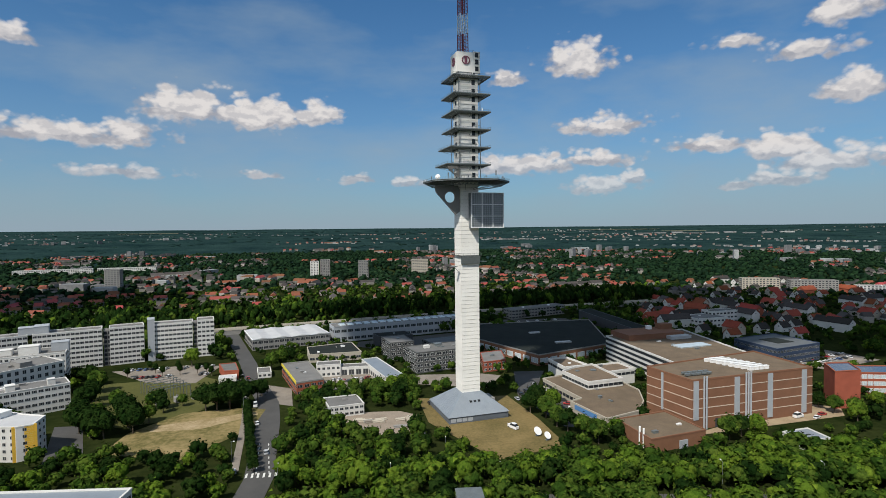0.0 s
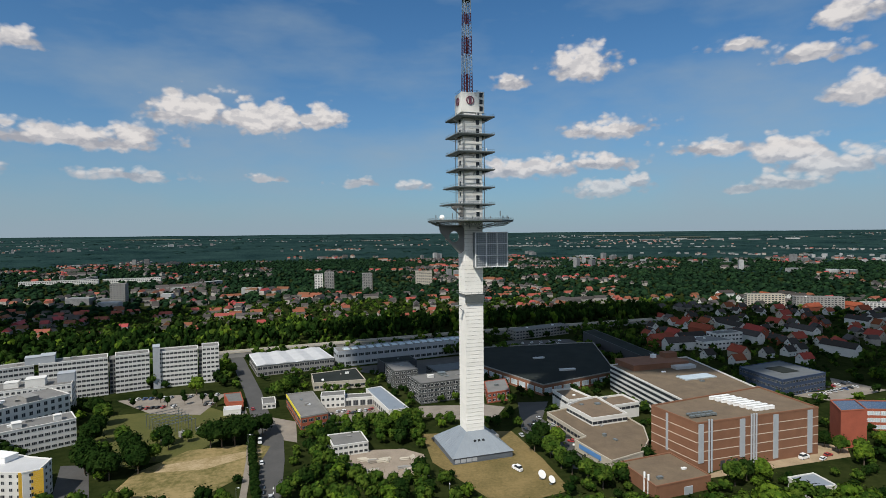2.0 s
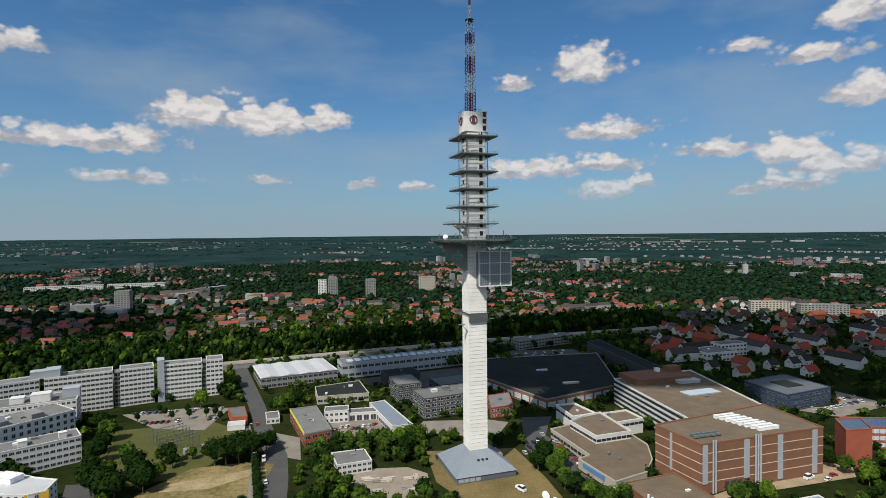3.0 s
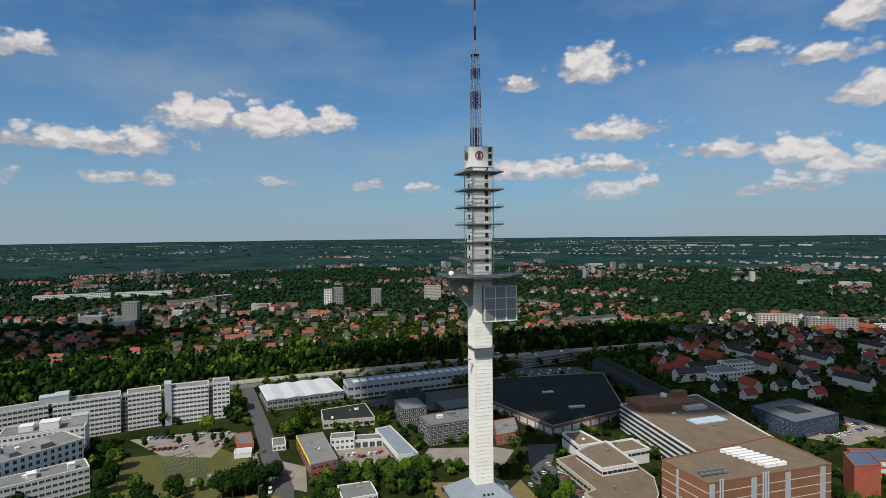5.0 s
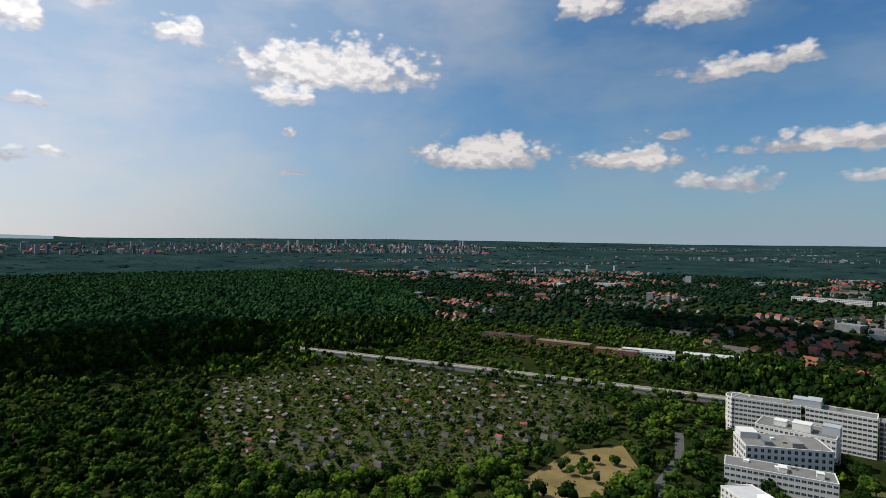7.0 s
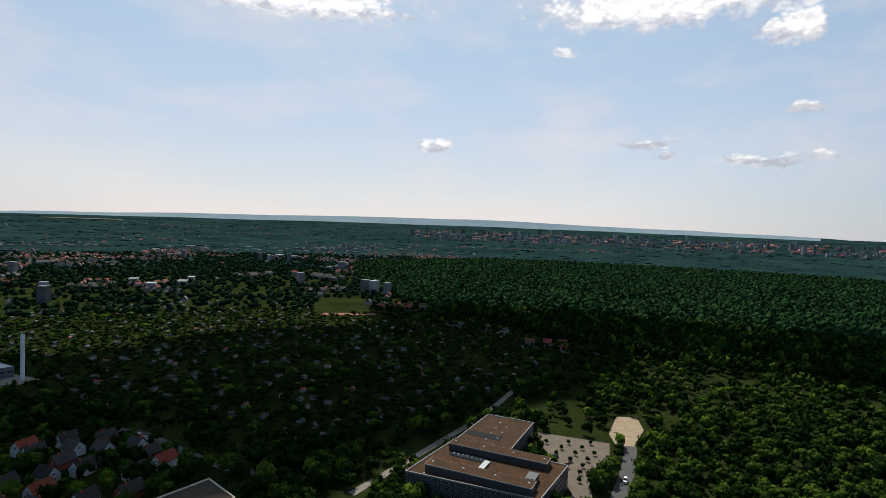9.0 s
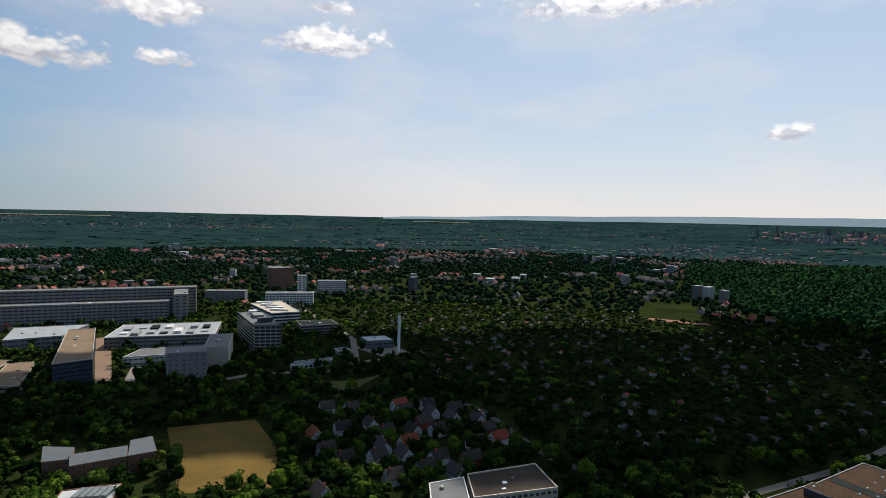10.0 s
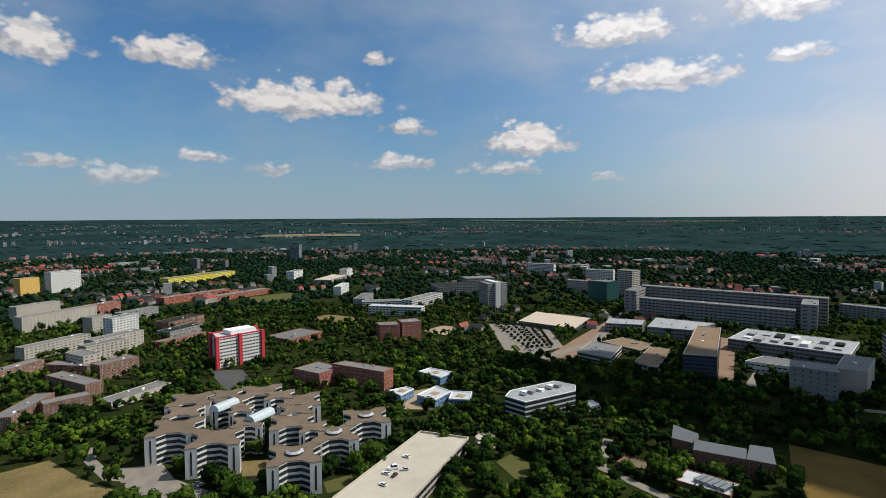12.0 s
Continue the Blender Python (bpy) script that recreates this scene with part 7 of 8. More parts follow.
for k in range(16):
    park(72 + 0.9 * (k % 8) + 11 * (k // 8), 306 - 6.2 * (k % 8), 160 + dice.uniform(-4, 4), 0.13)
    park(80 + 5 * k, 514 + 1.2 * k + 12 * (k % 2), 100, 0.12, 0)
for k in range(8):
    park(-268 - 4 * (k % 4) * 1.3, -178 - 7 * (k // 4) - k, 20, 0.12)
for i in range(9):
    for j in range(13):
        f, g = (i + 0.5) / 9, (j + 0.5) / 13
        p = (Vector((368, -434)).lerp(Vector((498, -512)), g)).lerp(Vector((362, -474)).lerp(Vector((440, -546)), g), f)
        if dice.random() < 0.7 and i % 3 != 2:
            copy_thing(FAR_CARS[dice.choices(range(5), (3, 4, 4, 1, 1))[0]], pose(p.x, p.y, 0.12, 0, 0, 60))
for k in range(12):
    park(-101 - 1.0 * k * 0.9 + 2.6, -385 + 6.5 * k, 110, 0.12) if dice.random() < 0.8 else None
for k in range(10):
    park(300 - 3 * k, -84 - 1.2 * (k % 3), 95, 0.14) if dice.random() < 0.6 else None
for ob in (*CARS, *FAR_CARS, VAN):
    for o in (*ob.children_recursive, ob):
        bpy.data.objects.remove(o)


# ---- street lamps ----
lamp = thing("street_lamp", 0, 0, -50, 0, "slim grey street lamp beside the road", "street lamp", "street lamps")
s = Shape()
s.bar((0, 0, 0), (0, 0, 8.4), 0.09, 0, 8), s.bar((0, 0, 8.3), (0, -1.2, 8.6), 0.06, 0, 6)
part("pole", s, [STEEL], lamp)
s = Shape()
s.box(-0.16, -1.9, 8.52, 0.16, -1.1, 8.68)
part("lamp_head", s, [WHITE_PAINT], lamp)
for x, y, t in ((-70, 225, 60), (-46, 200, 180), (-5, 196, 180), (35, 193, 180), (75, 190, 180), (115, 187, 180), (150, 182, 180), (-82, 285, 60), (-96, 330, 60), (17, 222, 0)):
    copy_thing(lamp, pose(x, y, 0.1, 0, 0, t))
for o in (*lamp.children_recursive, lamp):
    bpy.data.objects.remove(o)


# ---- trees ----
def blob(rings, sides):
    """A unit ball of few faces."""
    v = [(0, 0, 1)]
    for i in range(1, rings):
        a = math.pi * i / rings
        for k in range(sides):
            b = math.tau * (k + 0.5 * (i % 2)) / sides
            v.append((math.sin(a) * math.cos(b), math.sin(a) * math.sin(b), math.cos(a)))
    v.append((0, 0, -1))
    f = [(0, 1 + k, 1 + (k + 1) % sides) for k in range(sides)]
    for i in range(rings - 2):
        for k in range(sides):
            a, b = 1 + i * sides + k, 1 + i * sides + (k + 1) % sides
            f += [(a, a + sides, b), (b, a + sides, b + sides)] if i % 2 else [(a, a + sides, b + sides), (a, b + sides, b)]
    last = len(v) - 1
    f += [(last, last - sides + (k + 1) % sides, last - sides + k) for k in range(sides)]
    return np.array(v), np.array(f)


def crown(seed, lumps, rings, sides, slim=1.0, rough=0.22):
    """A crown one metre in radius and about two high, of many ragged clumps, its foot at 0."""
    roll = np.random.RandomState(seed)
    ball, faces = blob(rings, sides)
    vs, fs = [], []
    for k in range(lumps):
        a, h = k * 2.4 + roll.uniform(-0.5, 0.5), (k + 0.5) / lumps
        up = 1 - 1.35 * h if lumps > 1 else 0
        reach = math.sqrt(max(0.02, 1 - up * up)) * roll.uniform(0.5, 0.66) * slim
        size = roll.uniform(0.4, 0.58) * (0.75 + 0.25 * slim) if lumps > 1 else 0.95
        p = ball * size * (1 + roll.uniform(-rough, rough, (len(ball), 1))) * (1, 1, roll.uniform(0.8, 1.05))
        vary = roll.uniform(-0.1, 0.12)
        p = p + (reach * math.cos(a), reach * math.sin(a), 1.0 + vary + 0.52 * up + (0 if lumps > 1 else -0.4))
        fs.append(faces + k * len(ball))
        vs.append(p)
    return np.concatenate(vs), np.concatenate(fs)


def woods(name, label, templates, rows, mat, group=""):
    """Many trees as one mesh. rows: x, y, z, radius, height, turn, template."""
    vs, fs, n = [], [], 0
    for x, y, z, r, h, a, k in rows:
        v, f = templates[k]
        c, s = math.cos(a), math.sin(a)
        vs.append(np.stack([x + r * (v[:, 0] * c - v[:, 1] * s), y + r * (v[:, 0] * s + v[:, 1] * c), z + v[:, 2] * h / 2], 1))
        fs.append(f + n)
        n += len(v)
    vs, fs = np.concatenate(vs), np.concatenate(fs)
    data = bpy.data.meshes.new(name)
    data.vertices.add(len(vs)), data.loops.add(fs.size), data.polygons.add(len(fs))
    data.vertices.foreach_set("co", vs.astype(np.float32).ravel())
    data.loops.foreach_set("vertex_index", fs.astype(np.int32).ravel())
    data.polygons.foreach_set("loop_start", np.arange(0, fs.size, 3, dtype=np.int32))
    data.materials.append(mat)
    data.update(calc_edges=True)
    data.validate()
    return tagged(new(name, data), label, "trees", kind="stuff")


def leafy(seed, lumps, rings, sides, leaves, leaf, slim=1.0):
    """A crown with ragged clumps of leaves standing off a lumpy core, most of them facing outwards."""
    v, faces = crown(seed, lumps, rings, sides, slim, 0.3)
    pick = np.random.RandomState(seed + 500)
    mid = np.array((0, 0, 0.8))
    at = v[pick.randint(0, len(v), leaves)]
    at = mid + (at - mid) * pick.uniform(0.9, 1.12, (leaves, 1)) + pick.uniform(-0.14, 0.14, (leaves, 3))
    out = at - mid
    out = out / np.linalg.norm(out, axis=1, keepdims=True) + pick.uniform(-0.55, 0.55, (leaves, 3))
    side = np.cross(out, pick.uniform(-1, 1, (leaves, 3)))
    side /= np.linalg.norm(side, axis=1, keepdims=True)
    other = np.cross(out, side)
    other /= np.linalg.norm(other, axis=1, keepdims=True)
    size = leaf * pick.uniform(0.6, 1.3, (leaves, 1))
    tri = np.stack([at + side * size, at - side * size * 0.6 + other * size, at - side * size * 0.5 - other * size], 1)
    v = mid + (v - mid) * 0.94
    return np.concatenate([v, tri.reshape(-1, 3)]), np.concatenate([faces, len(v) + np.arange(leaves * 3).reshape(-1, 3)])


NEAR = [leafy(20 + k, 11, 4, 6, 380, 0.12) for k in range(6)] + [leafy(40 + k, 9, 4, 6, 320, 0.1, 0.45) for k in range(2)]
FINE = [leafy(50 + k, 7, 3, 5, 130, 0.17) for k in range(8)]
MID = [leafy(60 + k, 4, 3, 5, 40, 0.24) for k in range(8)]
OUTER = [leafy(70 + k, 2, 3, 4, 11, 0.36) for k in range(8)]
FAR = [leafy(80 + k, 1, 3, 4, 3, 0.6) for k in range(8)]
CLUMP = [crown(100 + k, 1, 3, 5, 1.0, 0.4) for k in range(5)]


def tree(k, mat, label, conifer=False):
    ob = thing("tree", 0, 0, -50, 0, label, "tree", "single trees")
    v, f = NEAR[k]
    v = v * (4.6, 4.6, 4.9) + (0, 0, 1.6)
    part("crown", mesh_of("crown", v, [tuple(q) for q in f], mat), None, ob)
    s = Shape()
    s.prism([(0.32 * math.cos(math.tau * i / 7), 0.32 * math.sin(math.tau * i / 7)) for i in range(7)], -0.2, 5.5, 0, [(0.2 * math.cos(math.tau * i / 7), 0.2 * math.sin(math.tau * i / 7)) for i in range(7)])
    for i in range(5):
        a = i * 1.3
        s.bar((0, 0, 3 + 0.4 * i), (2.0 * math.cos(a), 2.0 * math.sin(a), 5.2 + 0.6 * i), 0.1)
    part("trunk", s, [BARK], ob)
    return ob


TREES = [tree(k, m, "leafy green tree with an uneven crown" if k < 6 else "slim dark green tree") for k, m in zip(range(8), (CROWN, CROWN, CROWN_DARK, CROWN, CROWN_LIGHT, CROWN_DARK, CROWN_DARK, CROWN_DARK))]
trees = 0


def plant(x, y, scale, k, flat=1.0):
    global trees
    copy_thing(TREES[k], pose(x, y, 0, 0, 0, dice.uniform(0, 360)) @ Matrix.Diagonal((scale, scale, scale * flat, 1)))
    trees += 1


# rows and groups that stand by themselves
ROWS = []
for k in range(16):
    ROWS.append((-64 - 1.6 * k + 5.5, 214 + 5.2 * k, 0.5, 2))                  # along the street
for k in range(9):
    ROWS.append((-176 + 6.5 * k + dice.uniform(-2, 2), 366 + dice.uniform(-8, 14), 0.62, 6))    # before the office slab
for x, y, s, k in ((-80, 314, 0.9, 5), (-146, 388, 1.15, 4), (-152, 300, 0.9, 0), (-132, 296, 0.8, 0), (-124, 290, 0.7, 5), (-140, 282, 1.2, 2), (-132, 270, 1.3, 2), (-126, 262, 1.1, 5), (-146, 262, 1.2, 2), (-118, 300, 0.6, 0),
                   (-14, 300, 1.1, 0), (-6, 306, 1.0, 4), (0, 312, 1.0, 0), (-2, 296, 1.1, 2), (64, 270, 1.0, 2), (70, 262, 1.0, 0), (72, 250, 0.9, 0), (75, 243, 1.0, 2), (70, 280, 1.1, 2), (76, 272, 1.0, 4), (80, 236, 0.9, 0), (84, 228, 1.0, 0),
                   (212, 262, 0.8, 2), (214, 254, 0.8, 0), (240, 258, 0.8, 4), (222, 250, 0.8, 0), (214, 240, 0.9, 4), (150, 230, 0.9, 2), (156, 228, 0.9, 4), (142, 226, 1.0, 0), (-88, 372, 1.1, 0), (-84, 382, 1.1, 0), (-80, 392, 1.0, 2),
                   (-151, 264, 1.3, 2), (-143, 258, 1.3, 5), (-136, 256, 1.2, 2), (-129, 266, 1.2, 5), (-160, 280, 1.1, 2), (-168, 300, 1.2, 5), (-172, 314, 1.1, 2), (-178, 331, 1.2, 0), (-190, 345, 1.2, 2), (-129, 296, 1.0, 5), (-125, 276, 0.8, 0),
                   (-103, 291, 1.3, 2), (-97, 290, 1.35, 2), (-91, 292, 1.3, 5), (-85, 297, 1.3, 2), (-80, 305, 1.1, 5), (-94, 299, 1.3, 2),
                   (82, -292, 1.1, 6), (86, -300, 1.4, 6), (88, -308, 1.4, 6), (90, -316, 1.3, 7), (44, -282, 0.9, 7), (32, -284, 1.0, 7), (52, -384, 0.9, 0), (36, -330, 1.0, 0)):
    ROWS.append((x, y, s, k))
for x, y, s, k in ROWS:
    plant(x, y, s, k)
for i in range(5):
    for j in range(8):
        f, g = (i + 0.5) / 5, (j + 0.5) / 8
        p = Vector((-256, -152)).lerp(Vector((-296, -214)), g).lerp(Vector((-268, -146)).lerp(Vector((-324, -188)), g), f)
        if (i + j) % 2 and trees < 130:
            plant(p.x, p.y, 0.3, 5)
for i in range(6):
    for j in range(9):
        f, g = (i + 0.5) / 6, (j + 0.5) / 9
        p = (Vector((372, -434)).lerp(Vector((496, -510)), g)).lerp(Vector((364, -470)).lerp(Vector((440, -542)), g), f)
        plant(p.x, p.y, 0.42, 2)
for k in range(12):
    a = k * 2.4
    plant(-268 + 22 * math.cos(a) * ((k * 0.37) % 1), 208 + 40 * math.sin(a) * ((k * 0.61) % 1), 0.55, 5 if k % 2 else 0)
for ob in TREES:
    for o in (*ob.children_recursive, ob):
        bpy.data.objects.remove(o)

# woods and gardens
roll = np.random.RandomState(5)


def scatter(inner, outer, step):
    """Trees between two distances from the middle, sorted by the shade of their leaves."""
    found = {"CROWN": [], "DARK": [], "LIGHT": []}
    cells = int(2 * outer / step)
    for i in range(cells):
        for j in range(cells):
            x, y = -outer + (i + roll.uniform(0.1, 0.9)) * step, -outer + (j + roll.uniform(0.1, 0.9)) * step
            r = math.hypot(x, y)
            pick, shade_of, size, turn = roll.uniform(), roll.uniform(), roll.uniform() ** 1.5, roll.uniform(0, 6.28)
            if not inner < r < outer or not is_free(x, y):
                continue
            clump = noise.noise((x / 42, y / 42, 1.5)) + 0.5 * noise.noise((x / 15, y / 15, 4))
            # more dark leaves south of -170: cloud shade and backlight put into leaf colour
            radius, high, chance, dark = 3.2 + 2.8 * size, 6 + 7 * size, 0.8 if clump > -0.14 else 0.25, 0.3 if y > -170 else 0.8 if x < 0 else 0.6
            if within(x, y, FOREST) or within(x, y, NORTH_WOOD):
                radius, high, chance, dark = 4.2 + 2.6 * size, 14 + 8 * size, 0.85, 0.8
            elif within(x, y, GARDENS):
                radius, high, chance, dark = 1.4 + 1.8 * size, 2.2 + 4.5 * size, 0.7, 0.5
            elif within(x, y, SOUTH_GARDENS):
                # nearly all dark here, as painted shade for the southern gardens
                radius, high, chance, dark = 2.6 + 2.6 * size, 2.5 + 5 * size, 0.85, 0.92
            elif within(x, y, SOUTH_HOUSES):
                radius, high, chance, dark = 2.6 + 2.4 * size, 6 + 6 * size, 0.85, 0.4
            elif within(x, y, DRY_FIELD):
                chance = 0.05
            elif 120 < y < 205 and -60 < x < 230:
                radius, high, chance, dark = 3.8 + 2.2 * size, 8 + 4 * size, 0.95, 0.08
            elif -150 < x < -60 and 190 < y < 232:
                radius, high, chance, dark = 2.8 + 1.8 * size, 5.5 + 4 * size, 0.72, 0.3
            elif -660 < x < -290 and -160 < y < 90:
                radius, high, chance, dark = 3.4 + 2.4 * size, 7 + 7 * size, 0.8, 0.5
            elif -190 < x < -98 and 225 < y < 400:
                chance *= 0.16
            elif -52 < x < 8 and 204 < y < 318:
                radius, high, chance, dark = 2.8 + 1.8 * size, 6 + 4 * size, 0.92, 0.35
            elif -130 < x < 340 and 205 < y < 480:
                radius, high, chance, dark = 2.2 + 1.7 * size, 4 + 4 * size, 0.5, 0.4
            elif within(x, y, NORTH_HOUSES) or within(x, y, EAST_HOUSES):
                radius, high, chance, dark = 2.6 + 2.0 * size, 4 + 5 * size, 0.6, 0.5
            elif x > 430 and -260 < y < 60:
                chance *= 0.8
            if pick > chance:
                continue
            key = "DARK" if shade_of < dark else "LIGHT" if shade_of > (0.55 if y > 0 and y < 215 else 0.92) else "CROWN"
            found[key].append((x, y, 0.2, radius, high, turn, int(turn * 799) % 8))
    return found


for templates, inner, outer, step in ((OUTER, 30, 165, 9.0), (FINE, 165, 330, 6.9), (MID, 330, 520, 7.5), (OUTER, 520, 900, 8.6)):
    found = scatter(inner, outer, step)
    woods("trees", "dense broad-leaved trees between the buildings", templates, found["CROWN"], CROWN)
    woods("trees", "dark green trees, their colour also standing for shade", templates, found["DARK"], CROWN_DARK)
    woods("trees", "light green trees among the others", templates, found["LIGHT"], CROWN_LIGHT)


# hedges, beds and fruit bushes between the garden sheds
bushes = {0: [], 1: [], 2: []}
for i in range(75):
    for j in range(85):
        x, y = -600 + (i + roll.uniform(0, 1)) * 4.2, -15 + (j + roll.uniform(0, 1)) * 4.2
        pick, size, turn, shade_of = roll.uniform(), roll.uniform(), roll.uniform(0, 6.28), roll.uniform()
        if within(x, y, GARDENS) and is_free(x, y) and pick < 0.66:
            bushes[0 if shade_of < 0.45 else 1 if shade_of < 0.72 else 2].append((x, y, 0.05, 0.9 + 1.2 * size, 1.2 + 1.8 * size, turn, int(turn * 799) % 8))
woods("garden_bushes", "green bushes and hedges between garden sheds", OUTER, bushes[0], CROWN)
woods("garden_bushes", "dark bushes and hedges between garden sheds", OUTER, bushes[1], CROWN_DARK)
woods("garden_bushes", "light green beds and bushes between garden sheds", OUTER, bushes[2], CROWN_LIGHT)


def lies_in_city(x, y):
    """Built-up land lies in patches between woods and fields."""
    if within(x, y, FOREST) or within(x, y, NORTH_WOOD):
        return False
    return noise.noise((x / 420 + 7, y / 420, 2)) + 0.35 * noise.noise((x / 130, y / 130, 6)) > -0.14


far_rows, forest_rows = [], []
step = 13.5
reach = 2300
cells = int(2 * reach / step)
for i in range(cells):
    for j in range(cells):
        x, y = -reach + (i + roll.uniform(0, 1)) * step, -reach + (j + roll.uniform(0, 1)) * step
        pick, size, turn = roll.uniform(), roll.uniform(), roll.uniform(0, 6.28)
        r = math.hypot(x, y)
        if not 880 < r < reach or (x > 0 and y > 0 and y < x * 0.55) or not is_free(x, y):
            continue
        inside = within(x, y, FOREST)
        if pick > (0.97 if inside else 0.4 if lies_in_city(x, y) else 0.62):
            continue
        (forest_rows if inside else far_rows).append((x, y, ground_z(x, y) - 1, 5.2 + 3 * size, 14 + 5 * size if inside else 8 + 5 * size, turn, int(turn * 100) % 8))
woods("far_woods", "far broad-leaved woods tinted with haze", FAR, far_rows, FAR_WOOD)
woods("forest", "sunlit broad-leaved forest with a closed canopy", FAR, forest_rows, FOREST_GREEN)
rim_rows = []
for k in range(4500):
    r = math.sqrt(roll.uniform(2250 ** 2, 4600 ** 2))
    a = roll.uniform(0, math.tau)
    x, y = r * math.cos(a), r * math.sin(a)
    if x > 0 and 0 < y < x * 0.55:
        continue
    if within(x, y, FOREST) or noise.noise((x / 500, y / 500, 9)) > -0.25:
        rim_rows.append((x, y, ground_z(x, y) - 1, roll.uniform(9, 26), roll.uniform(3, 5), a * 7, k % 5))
woods("far_woods", "woods close to the skyline with haze in their colour", CLUMP, rim_rows, RIM_WOOD)


# ---- far houses and towns ----
def far_town(name, label, rows, mat, pitched):
    s = Shape()
    for x, y, z, w, d, h, turn, ridge in rows:
        c, sn = math.cos(turn), math.sin(turn)
        if pitched:
            v = [(-w / 2, -d / 2, h), (w / 2, -d / 2, h), (w / 2, d / 2, h), (-w / 2, d / 2, h), (-w / 2, 0, h + ridge), (w / 2, 0, h + ridge)]
            f = [(0, 1, 5, 4), (2, 3, 4, 5), (0, 4, 3), (1, 2, 5)]
        else:
            v = [(-w / 2, -d / 2, -1), (w / 2, -d / 2, -1), (w / 2, d / 2, -1), (-w / 2, d / 2, -1), (-w / 2, -d / 2, h), (w / 2, -d / 2, h), (w / 2, d / 2, h), (-w / 2, d / 2, h)]
            f = [(4, 5, 6, 7), (0, 1, 5, 4), (1, 2, 6, 5), (2, 3, 7, 6), (3, 0, 4, 7)]
        s.add([(x + c * p[0] - sn * p[1], y + sn * p[0] + c * p[1], z + p[2]) for p in v], f)
    return tagged(new(name, s.mesh(name, [mat])), label, "houses", kind="stuff")


walls, reds, darks, blocks = [], [], [], []
for x, y, (w, d), turn, red in far_houses:
    row = (x, y, 0, w, d, 4.2 if w > 7 else 2.3, radians(turn), 3.6 if w > 7 else 1.0)
    walls.append(row)
    (reds if red else darks).append(row)
def town_house(x, y, w, d, h, turn, red, ridge=4.0):
    row = (x, y, ground_z(x, y), w, d, h, turn, ridge)
    walls.append(row)
    (reds if red else darks).append(row)


def open_land(x, y):
    r = math.hypot(x, y)
    return (lies_in_city(x, y) and is_free(x, y) and not within(x, y, SOUTH_GARDENS) and not (x < -430 and -320 < y < 360) and r > 640
            and not (x > 0 and 0 < y < x * 0.55))


# suburbs: short streets of houses that share a bearing and a kind of roof
for k in range(1150):
    r, a = math.sqrt(roll.uniform(640 ** 2, 2400 ** 2)), roll.uniform(0, math.tau)
    x, y = r * math.cos(a), r * math.sin(a)
    bearing = 2.2 * noise.noise((x / 500, y / 500, 31)) + (1.57 if roll.uniform() < 0.35 else 0)
    red, many, gap, big = roll.uniform() < 0.42 + 0.5 * noise.noise((x / 300, y / 300, 12)), roll.randint(3, 8), roll.uniform(17, 26), roll.uniform() < 0.12
    dx, dy = math.cos(bearing), math.sin(bearing)
    for i in range(many):
        for side in (-1, 1):
            px, py = x + dx * gap * i - dy * side * roll.uniform(11, 16), y + dy * gap * i + dx * side * roll.uniform(11, 16)
            keep, w, h, odd = roll.uniform(), roll.uniform(9, 13), roll.uniform(4.2, 6.2), roll.uniform()
            if keep > (0.42 if r < 950 else 0.6) or not open_land(px, py):
                continue
            town_house(px, py, gap * 0.97 if big else w, roll.uniform(8, 10), h + (3 if big else 0), bearing + (0 if odd < 0.75 else 1.57), red if odd < 0.85 else not red)
# flat-roofed blocks and halls in loose groups
for k in range(150):
    r, a = math.sqrt(roll.uniform(1000 ** 2, 2500 ** 2)), roll.uniform(0, math.tau)
    x, y = r * math.cos(a), r * math.sin(a)
    bearing, tall, many = roll.uniform(0, 1.57), roll.uniform() < 0.3, roll.randint(1, 5)
    for i in range(many):
        px, py = x + roll.uniform(-60, 60), y + roll.uniform(-60, 60)
        size = roll.uniform(14, 44)
        if open_land(px, py):
            blocks.append((px, py, ground_z(px, py), size * (0.5 if tall else 1), 12 if tall else roll.uniform(11, 24), roll.uniform(16, 30) if tall else roll.uniform(6, 12), bearing, 0))
# the far city lies in long strips between dark woods
for k in range(230):
    r, a = math.sqrt(roll.uniform(2350 ** 2, 4450 ** 2)), roll.uniform(0, math.tau)
    along_it, across, many = roll.uniform(90, 420), roll.uniform(12, 46), roll.randint(14, 56)
    red, pale, tall = roll.uniform() < 0.22, roll.uniform() < 0.45, roll.uniform() < 0.2
    if within(r * math.cos(a), r * math.sin(a), FOREST) or noise.noise((math.cos(a) * 5, math.sin(a) * 5, r / 500)) < -0.12 or (0 < a < 0.5):
        continue
    for i in range(many):
        q, p = r + roll.normal() * across, roll.normal() * along_it
        x, y = q * math.cos(a) - p * math.sin(a), q * math.sin(a) + p * math.cos(a)
        small = 1 - 0.55 * min(1.0, max(0.0, (q - 2200) / 2400))
        w, h, odd = roll.uniform(7, 17) * small, roll.uniform(3.5, 7) * small, roll.uniform()
        if math.hypot(x, y) > 4500 or within(x, y, FOREST):
            continue
        if red and odd < 0.7 or odd < 0.25:
            town_house(x, y, w, 9 * small, h, a + 1.57 + roll.uniform(-0.4, 0.4), red or odd < 0.05, 3.0 * small)
        else:
            blocks.append((x, y, ground_z(x, y), w * (1.6 if pale else 1.0), 9 * small, h + (14 * small if tall and odd > 0.8 else 0), a + 1.57 + roll.uniform(-0.5, 0.5), 0))
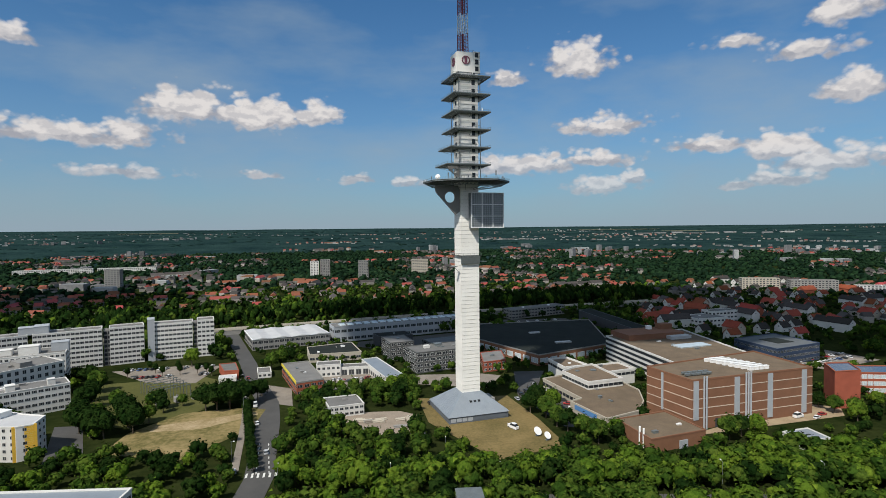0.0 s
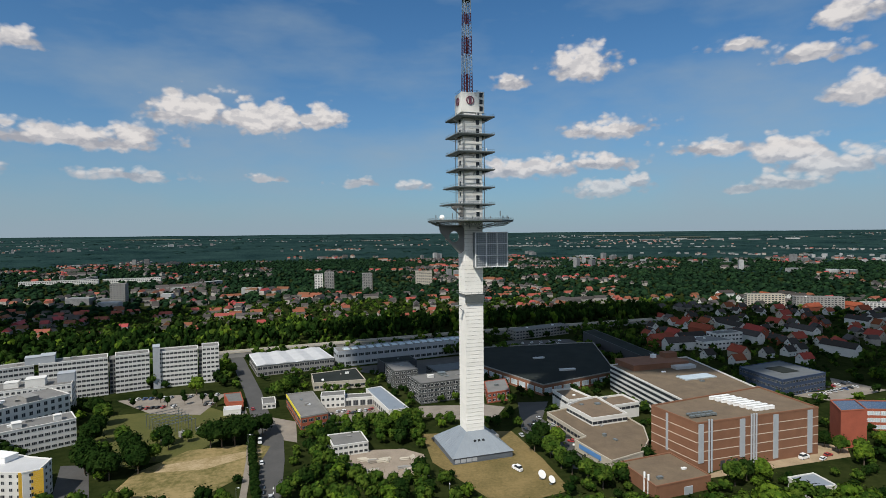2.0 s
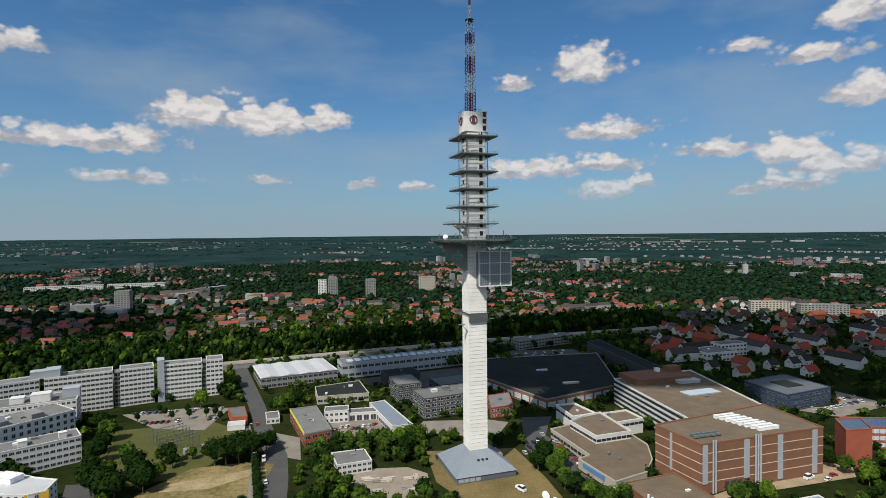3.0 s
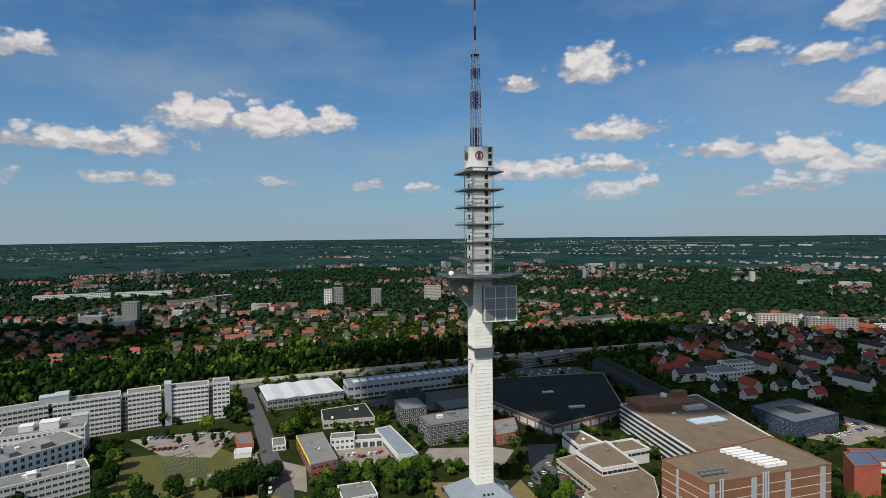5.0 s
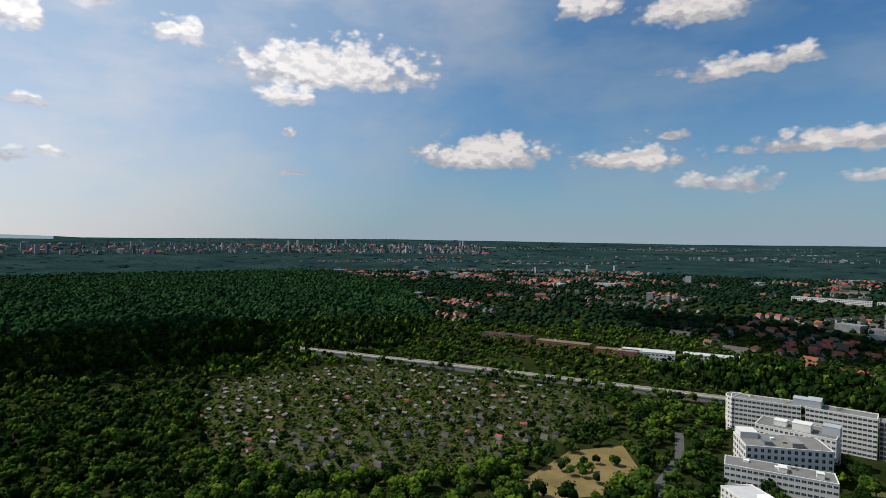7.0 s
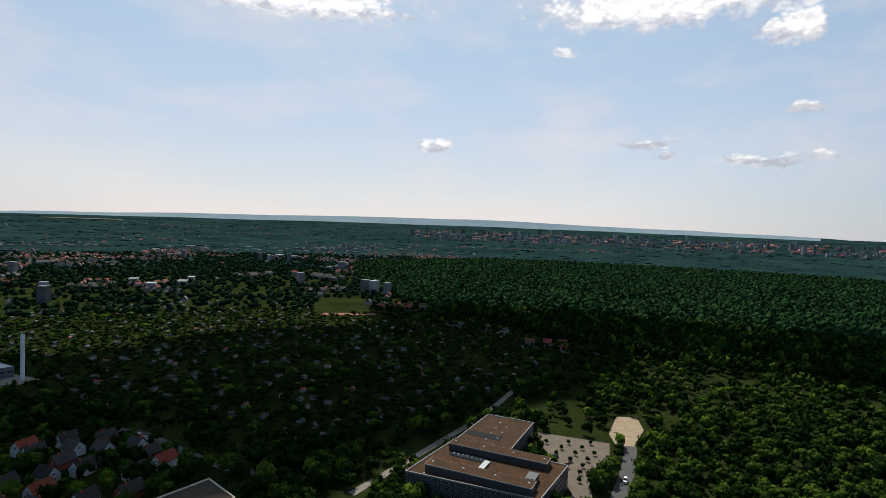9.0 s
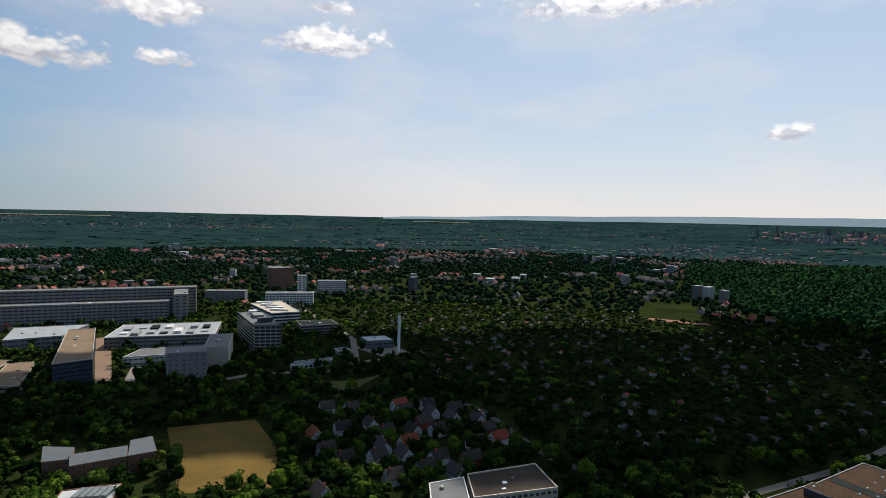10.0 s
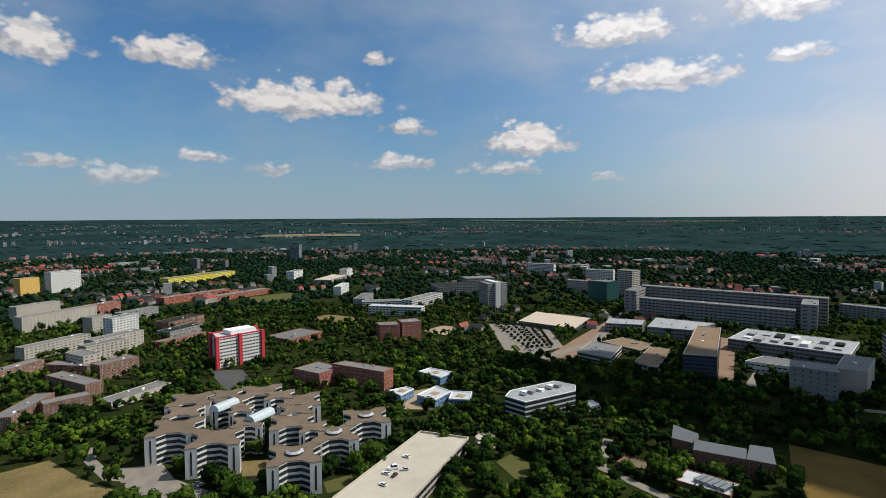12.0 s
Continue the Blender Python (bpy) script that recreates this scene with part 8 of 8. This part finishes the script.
for k in range(9):
    yaw, r = radians(-24.5 - 1.5 * k), 3650 + 40 * (k % 3)
    blocks.append((-r * math.sin(yaw), r * math.cos(yaw), ground_z(-r * math.sin(yaw), r * math.cos(yaw)), 70 - 6 * (k % 4), 60, 5 + k % 3, yaw + 0.1, 0))
# pale ripe fields towards the skyline
for bearing, r, half, deep in ((243, 3050, 5, 170), (236, 4150, 4, 60), (206, 4250, 5, 70), (214, 4050, 3, 50), (170, 4300, 3, 60), (24, 4250, 2.5, 50), (338, 4200, 4, 60), (332, 3900, 2, 60), (64, 3900, 3, 60), (221, 4400, 6, 50)):
    edge = [(r + deep * q, bearing + half * p) for q, p in ((0, -1), (0, -0.3), (0.1, 0.4), (0.1, 1), (0.9, 0.9), (1, 0.2), (1, -0.5), (0.8, -1))]
    rim = [(-q * math.sin(radians(p)), q * math.cos(radians(p))) for q, p in edge]
    s = Shape()
    s.add([(p[0], p[1], ground_z(*p) + 3.5) for p in rim], [tuple(range(7, -1, -1))])
    tagged(new("field", s.mesh("field", [FAR_FIELD])), "pale ripe field far off between woods", "field", kind="structure")
# the city along the wood's far edge
for k in range(1100):
    yaw = radians(roll.uniform(62, 140))
    r = roll.uniform(3300, 4100)
    x, y = -r * math.sin(yaw), r * math.cos(yaw)
    row = (x, y, ground_z(x, y), roll.uniform(20, 45), roll.uniform(12, 18), roll.uniform(6, 11), roll.uniform(0, 3), 6)
    (walls.append(row), reds.append(row)) if roll.uniform() < 0.16 else blocks.append((*row[:3], row[3] * 0.5, 12, roll.uniform(8, 20) if k % 14 else 45, row[6], 0))
far_town("far_houses", "pale house walls of far suburbs", walls, FAR_WALL, False)
far_town("far_roofs", "red tiled roofs of far suburbs", reds, FAR_RED, True)
far_town("far_roofs", "dark tiled roofs of far suburbs", darks, FAR_DARK, True)
far_town("far_blocks", "pale flat-roofed blocks of far quarters", blocks, FAR_BLOCK, False)


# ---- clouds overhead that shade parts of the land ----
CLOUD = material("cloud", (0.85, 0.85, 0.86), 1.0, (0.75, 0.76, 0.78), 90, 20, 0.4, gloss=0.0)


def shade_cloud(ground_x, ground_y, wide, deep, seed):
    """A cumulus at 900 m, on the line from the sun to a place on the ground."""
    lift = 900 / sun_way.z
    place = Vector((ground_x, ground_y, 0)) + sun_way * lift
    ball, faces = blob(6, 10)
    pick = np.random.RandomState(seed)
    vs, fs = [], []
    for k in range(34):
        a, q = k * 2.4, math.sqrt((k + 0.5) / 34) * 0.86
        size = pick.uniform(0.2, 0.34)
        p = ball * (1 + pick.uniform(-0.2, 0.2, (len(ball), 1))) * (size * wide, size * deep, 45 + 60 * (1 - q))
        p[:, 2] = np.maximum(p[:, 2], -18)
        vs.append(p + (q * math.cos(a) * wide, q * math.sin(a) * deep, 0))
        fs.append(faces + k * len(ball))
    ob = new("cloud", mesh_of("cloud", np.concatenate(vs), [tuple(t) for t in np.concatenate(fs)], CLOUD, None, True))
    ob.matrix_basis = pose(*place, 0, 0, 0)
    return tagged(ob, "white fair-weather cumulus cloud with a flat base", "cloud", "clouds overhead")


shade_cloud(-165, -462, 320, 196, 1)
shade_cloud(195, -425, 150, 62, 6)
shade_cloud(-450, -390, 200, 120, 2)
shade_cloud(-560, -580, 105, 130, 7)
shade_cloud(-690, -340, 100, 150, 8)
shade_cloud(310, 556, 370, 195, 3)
# unseen cloud, added only to darken the north-western woods
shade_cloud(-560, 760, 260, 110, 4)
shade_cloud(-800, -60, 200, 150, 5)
